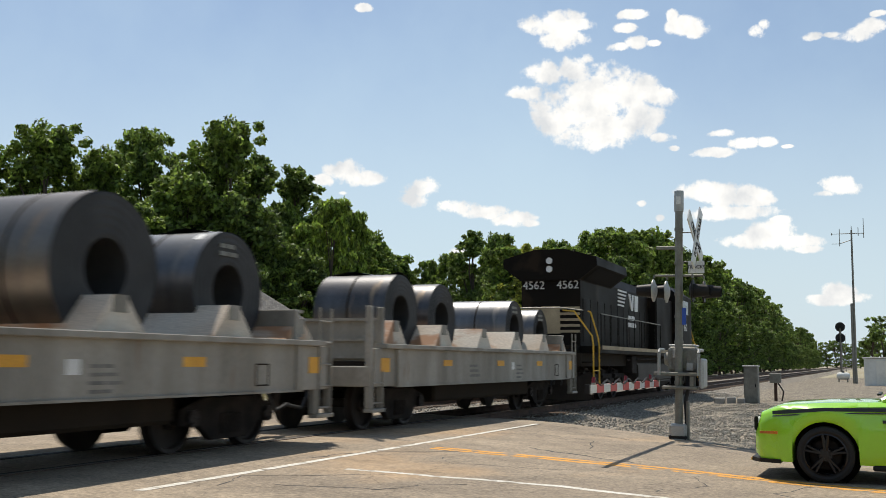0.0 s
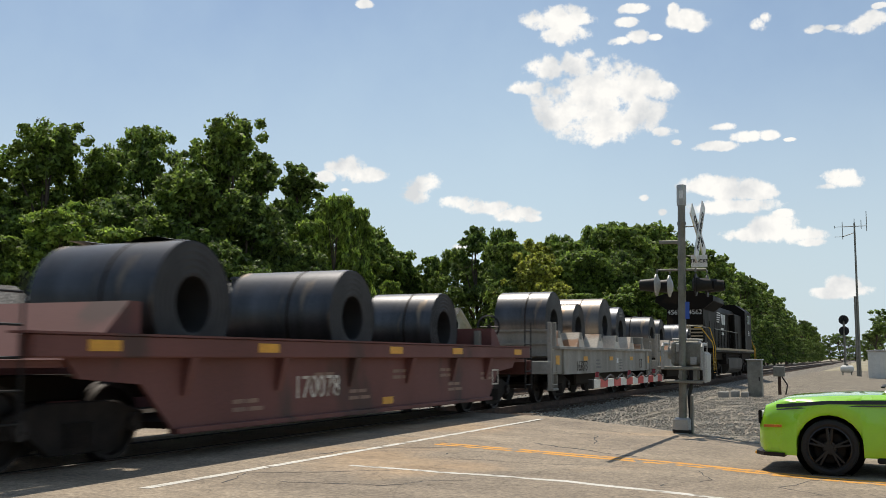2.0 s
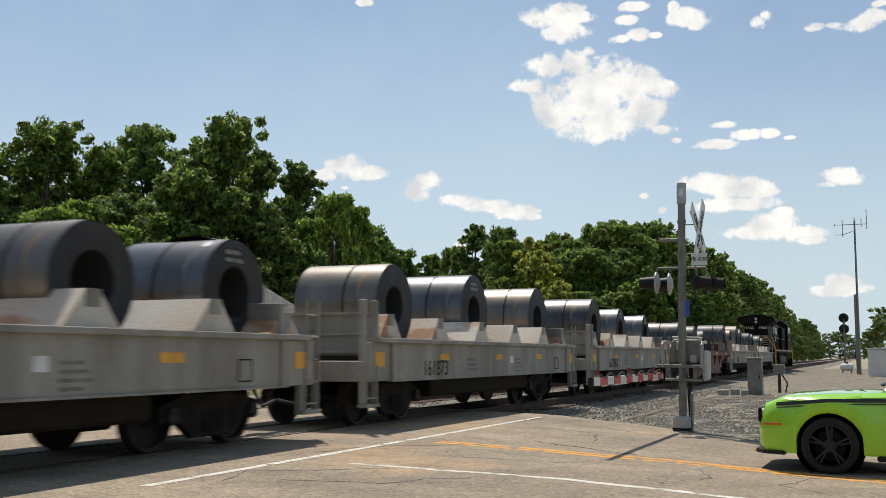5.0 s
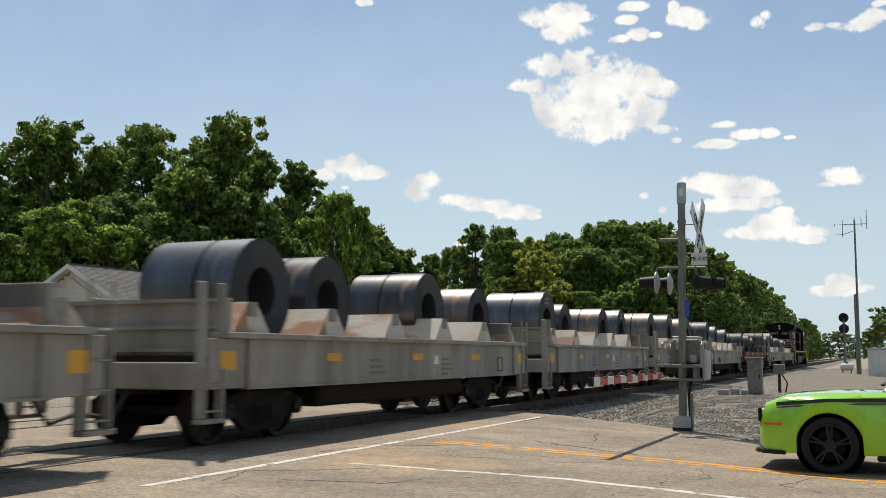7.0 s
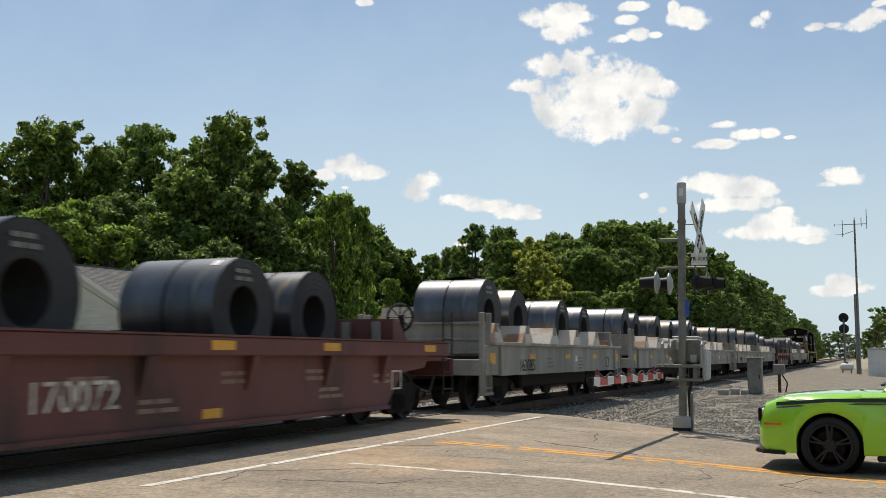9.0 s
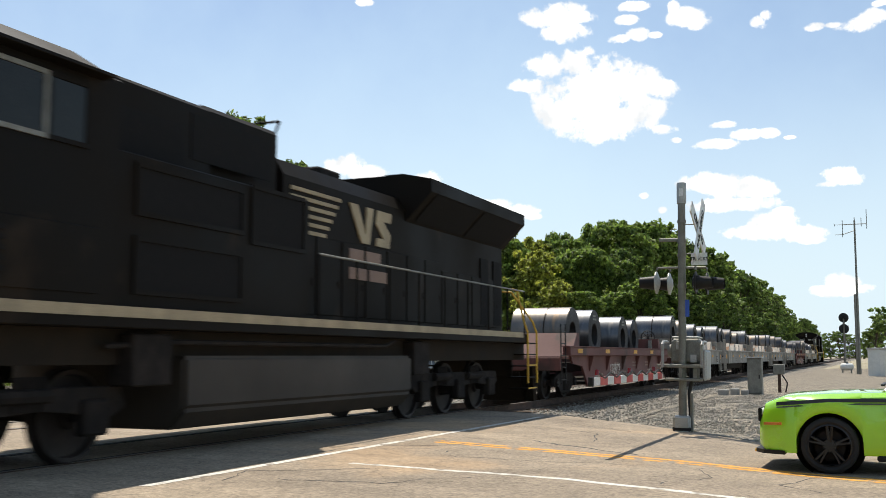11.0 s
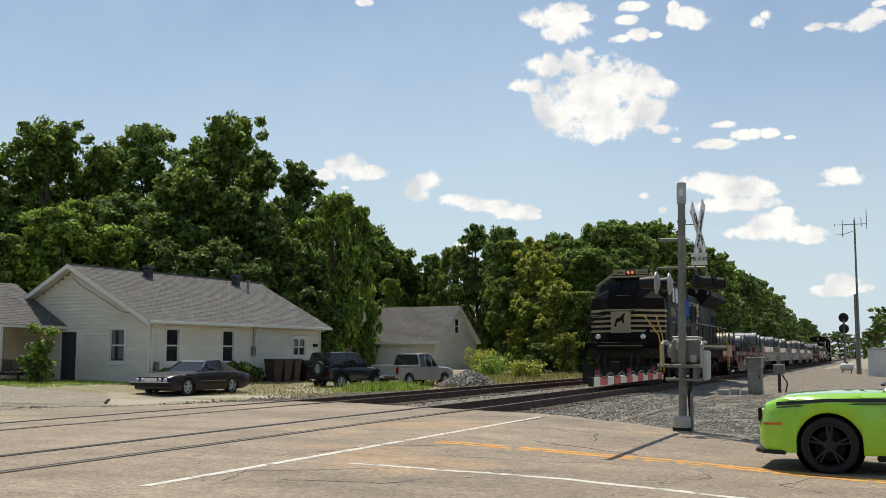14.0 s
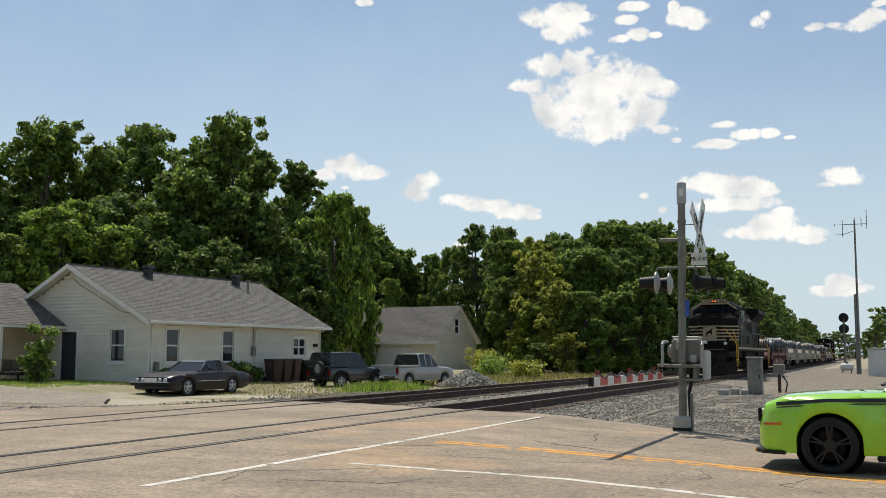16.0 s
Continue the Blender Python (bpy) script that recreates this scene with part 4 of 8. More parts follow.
def build_garage():
    garage = thing("garage", "white detached two-door garage with grey shingle roof", "garage", pose(-30.9, 72.2, -0.35, 0, 0, -5))
    # long front faces local -y towards the road; gable faces +x
    W, D, H, R = 9.6, 7.0, 2.75, 5.4
    pitch = np.degrees(np.arctan2(R - H, D / 2))
    doors = [(2.05, 4.75, 0.0, 2.2), (5.6, 8.2, 0.0, 2.2)]
    lap_wall("front_wall", W, lambda x: H, [(W - b, W - a, c, d) for a, b, c, d in doors][::-1], M["siding"], garage, pose(-W, 0, 0), 0.14)
    lap_wall("gable_wall", D, lambda x: H + (R - H) * (1 - abs(x - D / 2) / (D / 2)), [(D / 2 - 0.35, D / 2 + 0.35, 3.3, 4.5)], M["siding"], garage, pose(0, 0, 0, 0, 0, 90), 0.14)
    sash_window(garage, pose(0, D / 2 - 0.35, 3.3, 0, 0, 90), 0.7, 1.2)
    boxed("back_wall", garage, M["siding"], (-W, 0, D - 0.12, D, 0, H))
    boxed("side_wall", garage, M["siding"], (-W, -W + 0.12, 0.13, D - 0.13, 0, H))
    for a, b, c, d in doors:
        door = boxed("garage_door", garage, M["trim"], (-b, -a, 0.03, 0.07, c, d), label="white panelled garage door")
        for k in range(4):
            for j in range(4):
                w = (b - a) / 4
                boxed("door_panel", door, M["trim"], (-b + j * w + 0.06, -b + (j + 1) * w - 0.06, 0.012, 0.029, k * 0.55 + 0.06, k * 0.55 + 0.49), bevel=0.006)
    s = (D / 2 + 0.35) / np.cos(radians(pitch))
    drop = 0.35 * np.tan(radians(pitch))
    shingled("roof_slope", garage, roof_pose(-W - 0.35, -0.35, H - drop + 0.12, 0, pitch), W + 0.7, s)
    shingled("roof_slope", garage, roof_pose(0.35, D + 0.35, H - drop + 0.12, 180, pitch), W + 0.7, s)
    boxed("fascia", garage, M["trim"], (-W - 0.35, 0.35, -0.42, -0.34, H - drop - 0.05, H - drop + 0.12))
    boxed("corner_board", garage, M["trim"], (-0.08, 0.03, -0.03, 0.08, 0, H))


build_garage()


# ---- crossing gate ----
def build_gate():
    gate = thing("crossing_gate", "grey steel crossing signal mast with lowered striped gate arm", "crossing gate", pose(-3.1, 18.2, -0.2, 0, 1.0, 0))
    base = boxed("mast_base", gate, M["alu"], (-0.15, 0.15, -0.15, 0.15, 0.0, 0.36), bevel=0.035, label="square cast aluminium mast base")
    boxed("base_band", base, M["black"], (-0.156, 0.156, -0.156, 0.156, 0.08, 0.18), bevel=0.03)
    for sx in (-0.14, 0.14):
        for sy in (-0.14, 0.14):
            boxed("base_foot", base, M["concrete"], (sx - 0.06, sx + 0.06, sy - 0.06, sy + 0.06, -0.05, 0.07), bevel=0.015)
    bm = bmesh.new()
    tube(bm, (0, 0, 0.35), (0, 0, 4.15), 0.067, 16)
    part("mast", bm, M["galv"], gate, smooth=True)
    bm = bmesh.new()
    lathe(bm, [(4.1, 0.0), (4.1, 0.082), (4.16, 0.085), (4.45, 0.085), (4.47, 0.08), (4.47, 0.0)], 16, "z")
    cap = part("mast_cap", bm, M["alu"], gate, smooth=True)
    boxed("cap_opening", cap, M["white"], (-0.03, 0.045, -0.09, -0.08, 4.22, 4.36))
    for z in (3.75, 3.4, 3.15, 2.6, 2.2, 1.75, 1.05):
        bm = bmesh.new()
        lathe(bm, [(z, 0.066), (z, 0.08), (z + 0.05, 0.08), (z + 0.05, 0.066)], 14, "z")
        part("clamp_ring", bm, M["galv"], gate, smooth=True)
    # mechanism box, its guard and the counterweight side
    box_ = boxed("gate_mechanism", gate, M["galv"], (-0.22, 0.3, 0.09, 0.5, 1.25, 1.7), bevel=0.05, label="rounded grey gate mechanism housing")
    bm = bmesh.new()
    lathe(bm, [(-0.3, 0.0), (-0.3, 0.1), (-0.22, 0.14)], 14, "x", (0, 0.3, 1.48))
    part("gear_cover", bm, M["galv"], box_, smooth=True)
    for a in (0.1, 0.46):
        boxed("top_rail", box_, M["alu"], (-0.2, 0.28, a, a + 0.03, 1.7, 1.74), bevel=0.01)
    boxed("support_frame", gate, M["galv"], (-0.42, 0.36, -0.13, -0.08, 1.19, 1.25), (-0.42, 0.36, 0.09, 0.4, 1.19, 1.248), (-0.28, 0.34, -0.13, 0.1, 0.96, 1.01), (-0.05, 0.02, -0.12, 0.09, 1.01, 1.19), (0.2, 0.28, -0.12, 0.09, 1.01, 1.19), bevel=0.01)
    for sx in (-0.32, 0.36):
        bm = bmesh.new()
        pipe(bm, [(sx, -0.15, 1.2), (sx, -0.15, 1.58), (sx, -0.08, 1.64), (sx, 0.3, 1.64)], 0.028, 8)
        part("gate_support_arm", bm, M["alu"], gate, smooth=True)
    boxed("counterweight", gate, M["alu"], (0.37, 0.45, -0.2, 0.3, 0.98, 1.5), bevel=0.035)
    bm = bmesh.new()
    for k in range(6):
        bx(bm, -0.2 + k * 0.085, -0.14 + k * 0.085, 0.075, 0.09, 1.32, 1.62)
    part("housing_rib", bm, M["galv"], box_)
    boxed("hinge_bracket", box_, M["alu"], (-0.12, 0.0, 0.02, 0.09, 1.5, 1.66), (0.12, 0.24, 0.04, 0.09, 1.28, 1.42), bevel=0.01)
    bm = bmesh.new()
    pipe(bm, [(0.12, 0.12, 1.2), (0.14, 0.1, 0.95), (0.1, 0.08, 0.75), (0.13, 0.04, 0.4), (0.12, 0.0, 0.3)], 0.035, 8)
    part("cable_conduit", bm, M["cable"], gate, smooth=True)
    # lowered arm towards the road's centre line
    ax, az = -0.34, 1.05
    arm_bm = bmesh.new()
    bx(arm_bm, ax - 0.02, ax + 0.02, -5.0, -0.1, az - 0.055, az + 0.055)
    arm = part("gate_arm", arm_bm, M["white"], gate, "red and white striped gate arm")
    y, k = -4.6, 0
    while y < -0.6:
        boxed("arm_stripe", arm, M["red"], (ax - 0.024, ax + 0.024, y, y + 0.4, az - 0.056, az + 0.056))
        y += 0.8
        k += 1
    boxed("arm_tip", arm, M["black"], (ax - 0.03, ax + 0.03, -5.06, -4.98, az - 0.06, az + 0.06))
    cable = []
    for y in (-4.72, -2.75, -0.85):
        bm = bmesh.new()
        tube(bm, (ax, y + 0.0, az + 0.075), (ax, y + 0.03, az + 0.15), 0.026, 10)
        lamp = part("arm_lamp", bm, M["lens"], arm, "red gate arm lamp", smooth=True)
        boxed("lamp_bracket", lamp, M["galv"], (ax - 0.025, ax + 0.025, y - 0.02, y + 0.05, az + 0.056, az + 0.082))
    bm = bmesh.new()
    pts = [(ax + 0.02, y, az + 0.075 + 0.035 * np.sin(y * 9)) for y in np.linspace(-4.7, -0.2, 40)]
    pipe(bm, pts, 0.014, 5)
    part("arm_cable", bm, M["cable"], arm)
    # flashing lights: pairs on a cross arm for both directions of the road
    bm = bmesh.new()
    tube(bm, (-0.44, 0.0, 2.95), (0.42, 0.0, 2.95), 0.022, 10)
    part("light_crossarm", bm, M["galv"], gate, smooth=True)
    for x, y, side in ((-0.42, -0.1, -1), (-0.25, 0.22, -1), (0.25, -0.1, 1), (0.4, 0.22, 1)):
        bm = bmesh.new()
        lathe(bm, [(-0.05 * side, 0.0), (-0.045 * side, 0.09), (-0.01 * side, 0.16), (0.0, 0.2), (0.018 * side, 0.2), (0.018 * side, 0.0)], 22, "x", (x, y, 2.68))
        light = part("flasher", bm, M["alu"] if side < 0 else M["black"], gate, "round flashing signal light with hood", smooth=True)
        bm = bmesh.new()
        d = side
        lathe(bm, [(0.018 * d, 0.125), (0.3 * d, 0.095), (0.3 * d, 0.09), (0.018 * d, 0.118)], 16, "x", (x, y, 2.68))
        part("hood", bm, M["black"], light, "black visor hood", smooth=True)
        bm = bmesh.new()
        lathe(bm, [(0.02 * d, 0.115), (0.06 * d, 0.09), (0.075 * d, 0.0)], 16, "x", (x, y, 2.68))
        part("lens", bm, M["lens"], light, "dull red lens", smooth=True)
        bm = bmesh.new()
        pipe(bm, [(x, y, 2.9), (x, y, 2.95), (x, 0.0, 2.95)], 0.02)
        part("light_stem", bm, M["galv"], light)
    # crossbuck facing the road
    bm = bmesh.new()
    tube(bm, (0, 0, 3.2), (0.3, 0, 3.2), 0.012, 6)
    part("sign_bracket", bm, M["galv"], gate)
    bm = bmesh.new()
    tube(bm, (0, 0, 3.72), (0.3, 0.0, 3.72), 0.012, 6)
    buck = part("crossbuck", bm, M["galv"], gate, "white crossed warning boards edge-on to the track")
    for ang, word in ((48, "RAIL ROAD"), (-48, "CROSSING")):
        bm = bmesh.new()
        bx(bm, -0.012, 0.012, -0.6, 0.6, -0.115, 0.115)
        soften(bm, 0.004)
        b = part("blade", bm, M["white"], buck, m=pose(0.3 + (0.014 if ang > 0 else -0.014), 0.0, 3.63, ang + 12, 0, -5))
        letters("lettering", word, 0.16, M["black"], b, pose(0.016, 0, 0) @ FACE_CAMERA_SIDE)
        letters("lettering", word, 0.16, M["black"], b, pose(-0.016, 0, 0) @ pose(0, 0, 0, 90, 0, -90))
    plate = boxed("track_sign", buck, M["white"], (0.18, 0.46, -0.13, -0.115, 2.98, 3.2), bevel=0.003)
    letters("lettering", "TRACKS", 0.085, M["black"], plate, pose(0.32, -0.135, 3.09) @ FACE_BACK)
    boxed("blue_plate", gate, M["blue"], (0.07, 0.14, -0.1, -0.085, 2.08, 2.38), bevel=0.003)
    boxed("bell_bracket", gate, M["galv"], (-0.4, -0.06, -0.03, 0.03, 3.42, 3.48), bevel=0.01)
    bm = bmesh.new()
    pipe(bm, [(0.16, -0.03, 0.0), (0.16, -0.03, 0.75)], 0.03, 8)
    part("conduit", bm, M["galv"], gate, smooth=True)


build_gate()


def build_trackside():
    """Signal boxes, radio mast, signal, propane tank, shed."""
    cab = thing("signal_cabinet", "grey steel signal equipment cabinet on the ballast", "cabinet", pose(-4.28, 41.98, -0.4))
    boxed("cabinet_body", cab, M["galv"], (-0.27, 0.27, -0.3, 0.3, 0.0, 1.5), bevel=0.02)
    boxed("cabinet_door", cab, M["galv"], (-0.24, 0.24, -0.325, -0.303, 0.12, 1.42), bevel=0.008)
    boxed("cabinet_roof", cab, M["alu"], (-0.31, 0.31, -0.35, 0.34, 1.5, 1.55), bevel=0.01)
    boxed("door_handle", cab, M["black"], (0.16, 0.2, -0.35, -0.327, 0.7, 0.85))
    low = thing("battery_box", "low grey concrete battery boxes beside the cabinet", "box", pose(-5.15, 41.5, -0.42))
    boxed("box_body", low, M["concrete"], (-0.5, -0.1, -0.2, 0.2, 0.0, 0.3), (-0.02, 0.3, -0.2, 0.2, 0.0, 0.34), (0.38, 0.65, -0.2, 0.2, 0.0, 0.3), bevel=0.03)
    post = thing("meter_post", "small grey junction box on a rusty post", "post", pose(-3.5, 43.5, -0.4))
    boxed("post", post, M["rail"], (-0.06, 0.06, -0.06, 0.06, 0.0, 1.05), bevel=0.01)
    boxed("junction_box", post, M["galv"], (-0.22, 0.22, -0.18, 0.14, 0.85, 1.25), bevel=0.02)
    bm = bmesh.new()
    pipe(bm, [(0.1, 0, 0.85), (0.3, 0.1, 0.5), (0.2, 0.3, 0.1), (0.9, 0.4, 0.0)], 0.03)
    part("cable_loop", bm, M["cable"], post)
    mast = thing("radio_mast", "slim grey radio mast with aerials", "mast", pose(-0.92, 87.03, -0.35, 0, 0.15, 0))
    bm = bmesh.new()
    tube(bm, (0, 0, 0), (0, 0, 12.3), 0.11, 10, 0.07)
    part("pole", bm, M["galv"], mast, smooth=True)
    bm = bmesh.new()
    tube(bm, (-0.16, 0, 0), (-0.16, 0, 6.4), 0.1, 8)
    part("side_pole", bm, M["galv"], mast, smooth=True)
    bm = bmesh.new()
    pipe(bm, [(-0.9, 0, 12.0), (0.9, 0, 12.0)], 0.03), pipe(bm, [(-0.9, 0, 11.2), (0, 0, 11.5)], 0.03)
    for x, z0, z1 in ((-0.9, 11.0, 12.4), (0.0, 11.5, 12.6), (0.9, 11.6, 13.2), (-1.5, 11.9, 12.1), (0.5, 11.8, 12.5)):
        pipe(bm, [(x, 0, z0), (x, 0, z1)], 0.03)
    pipe(bm, [(-1.5, 0, 11.2), (-0.9, 0, 11.2)], 0.02), pipe(bm, [(-1.5, 0, 12.0), (-0.9, 0, 12.0)], 0.02)
    part("aerials", bm, M["galv"], mast)
    sig = thing("railway_signal", "tall black railway colour-light signal beside the track", "signal", pose(-2.71, 119.0, -0.4))
    bm = bmesh.new()
    tube(bm, (0, 0, 0), (0, 0, 5.6), 0.12, 10)
    for k in range(14):
        bx(bm, 0.15, 0.5, 0.1, 0.13, 0.4 + k * 0.32, 0.43 + k * 0.32)
    bx(bm, 0.15, 0.18, 0.09, 0.14, 0.2, 4.9), bx(bm, 0.47, 0.5, 0.09, 0.14, 0.2, 4.9)
    part("signal_mast", bm, M["galv"], sig)
    for z in (5.3, 4.1):
        bm = bmesh.new()
        lathe(bm, [(-0.08, 0.0), (-0.08, 0.52), (-0.04, 0.52), (-0.04, 0.0)], 20, "y", (0, 0, z + 0.4))
        head = part("signal_head", bm, M["signal"], sig, "round black signal head")
        for dx, dz in ((-0.18, -0.12), (0.18, -0.12), (0, 0.2)):
            bm = bmesh.new()
            lathe(bm, [(-0.09, 0.12), (-0.3, 0.12), (-0.3, 0.11), (-0.09, 0.11)], 10, "y", (dx, 0, z + 0.4 + dz))
            part("lamp_hood", bm, M["signal"], head)
    tank = thing("propane_tank", "small white propane tank on legs", "tank", pose(-1.98, 92.0, -0.38))
    bm = bmesh.new()
    lathe(bm, [(-0.55, 0.0), (-0.52, 0.16), (-0.45, 0.27), (-0.3, 0.3), (0.3, 0.3), (0.45, 0.27), (0.52, 0.16), (0.55, 0.0)], 16, "x", (0, 0, 0.65))
    part("tank_shell", bm, M["plastic_white"], tank, smooth=True)
    for x in (-0.34, 0.34):
        boxed("tank_leg", tank, M["galv"], (x - 0.05, x + 0.05, -0.25, 0.25, 0.0, 0.42), bevel=0.01)
    boxed("valve_cover", tank, M["galv"], (-0.1, 0.1, -0.1, 0.1, 0.94, 1.1), bevel=0.03)
    hut = thing("relay_hut", "small white metal relay hut on the gravel", "hut", pose(0.9, 79.5, -0.4, 0, 0, -6))
    boxed("hut_body", hut, M["plastic_white"], (-1.1, 1.6, -1.0, 1.0, 0.1, 2.05), bevel=0.02)
    boxed("hut_door", hut, M["trim"], (-0.3, 0.5, -1.03, -1.004, 0.15, 1.9), bevel=0.01)
    boxed("hut_roof", hut, M["alu"], (-1.18, 1.68, -1.1, 1.1, 2.05, 2.15), bevel=0.02)
    boxed("hut_skid", hut, M["concrete"], (-1.1, 1.6, -0.9, 0.9, 0.0, 0.1))


build_trackside()


# ---- the train ----
SPEED = 12.1
MOVING = []       # (thing, place along the track at 0 s, pose in its own space)


def bogie(parent, y, axles, wheel_r=0.46, frame_z=0.55, loco=False):
    """A truck under a car: two side frames with springs, bolster, wheelsets with treads."""
    span = axles[-1] - axles[0]
    for side in (-1, 1):
        x = side * 1.02
        bm = bmesh.new()
        if loco:
            prism(bm, [(y + axles[0] - 0.55, 0.62), (y + axles[0] - 0.45, 0.86), (y + axles[-1] + 0.45, 0.86), (y + axles[-1] + 0.55, 0.62), (y + axles[-1] + 0.3, 0.5), (y + 0.6 * axles[-1], 0.62), (y + 0.3, 0.58), (y - 0.3, 0.58), (y + 0.6 * axles[0], 0.62), (y + axles[0] - 0.3, 0.5)], "x", x - 0.07, x + 0.07)
        else:
            prism(bm, [(y + axles[0] - 0.2, 0.36), (y + axles[0] - 0.2, 0.58), (y + axles[0] + 0.3, 0.72), (y + axles[-1] - 0.3, 0.72), (y + axles[-1] + 0.2, 0.58), (y + axles[-1] + 0.2, 0.36), (y + axles[-1] - 0.15, 0.4), (y + 0.42, 0.16), (y - 0.42, 0.16), (y + axles[0] + 0.15, 0.4)], "x", x - 0.06, x + 0.06)
        soften(bm, 0.015)
        sf = part("side_frame", bm, M["truck"], parent)
        for dy in ((-0.9, 0.9) if loco else (0.0,)):
            bm = bmesh.new()
            for k in (-0.18, -0.06, 0.06, 0.18):
                tube(bm, (x + side * 0.07, y + dy + k, 0.24 if not loco else 0.62), (x + side * 0.07, y + dy + k, 0.5 if not loco else 0.98), 0.045, 8)
            part("spring", bm, M["truck"], sf)
        if loco:
            for a in axles:
                bm = bmesh.new()
                bx(bm, x - 0.02, x + 0.15 if side > 0 else x + 0.02, y + a - 0.2, y + a + 0.2, 0.32, 0.72)
                if side < 0:
                    bx(bm, x - 0.15, x - 0.03, y + a - 0.2, y + a + 0.2, 0.32, 0.72)
                soften(bm, 0.03)
                part("journal_box", bm, M["truck"], sf)
            for k in (-1.35, 0.4):
                bm = bmesh.new()
                tube(bm, (x + side * 0.1, y + k, 0.78), (x + side * 0.1, y + k + 0.75, 0.78), 0.08, 8)
                part("brake_cylinder", bm, M["truck"], sf)
    boxed("bolster", parent, M["truck"], (-0.98, 0.98, y - 0.2, y + 0.2, 0.4, 0.68), bevel=0.03)
    for a in axles:
        bm = bmesh.new()
        tube(bm, (-1.1, 0, 0), (1.1, 0, 0), 0.08, 10)
        for side in (-1, 1):
            x = side * 0.72
            lathe(bm, [(x - side * 0.07, 0.0), (x - side * 0.07, wheel_r + 0.025), (x - side * 0.035, wheel_r + 0.02), (x - side * 0.03, wheel_r), (x + side * 0.07, wheel_r - 0.012), (x + side * 0.065, wheel_r - 0.06), (x + side * 0.0, wheel_r - 0.08), (x + side * 0.01, 0.16), (x + side * 0.07, 0.13), (x + side * 0.07, 0.0)], 22)
            tube(bm, (side * 1.05, 0, 0), (side * 1.14, 0, 0), 0.11, 10)
            for k in range(3):
                c, s = np.cos(2.1 * k) * 0.065, np.sin(2.1 * k) * 0.065
                tube(bm, (side * 1.13, c, s), (side * 1.16, c, s), 0.02, 6)
        part("wheelset", bm, M["wheel"], parent, smooth=True, m=pose(0, y + a, wheel_r))


def coupler(parent, y, d):
    bm = bmesh.new()
    bx(bm, -0.08, 0.08, min(y, y + d * 0.65), max(y, y + d * 0.65), 0.76, 0.92)
    bx(bm, -0.17, 0.17, min(y + d * 0.58, y + d * 0.78), max(y + d * 0.58, y + d * 0.78), 0.7, 0.98)
    soften(bm, 0.03)
    part("coupler", bm, M["truck"], parent)
    bm = bmesh.new()
    pipe(bm, [(0.35, y, 0.75), (0.36, y + d * 0.3, 0.42), (0.3, y + d * 0.75, 0.5)], 0.03)
    part("air_hose", bm, M["cable"], parent)


def ladder(parent, x, y, z0, z1, w, material, along="y", rungs=4, name="ladder"):
    bm = bmesh.new()
    for k in (-w / 2, w / 2):
        dx, dy = (k, 0) if along == "x" else (0, k)
        tube(bm, (x + dx, y + dy, z0), (x + dx, y + dy, z1), 0.018, 6)
    for i in range(rungs):
        z = z0 + (z1 - z0) * (i + 0.35) / rungs
        dx, dy = (w / 2, 0) if along == "x" else (0, w / 2)
        tube(bm, (x - dx, y - dy, z), (x + dx, y + dy, z), 0.014, 6)
    part(name, bm, material, parent)


def bars(name, parent, material, x, y, z, rows, w, h=0.07, gap=0.05, d=1):
    """Small unreadable stencilled lines on a side that faces +x or -x."""
    bm = bmesh.new()
    for k in range(rows):
        ww = w * (0.7 + 0.3 * ((k * 7) % 3) / 2)
        z0 = z - k * (h + gap)
        bx(bm, x, x + d * 0.004, y, y + ww * 0.45, z0 - h, z0), bx(bm, x, x + d * 0.004, y + ww * 0.52, y + ww, z0 - h, z0)
    part(name, bm, material, parent)


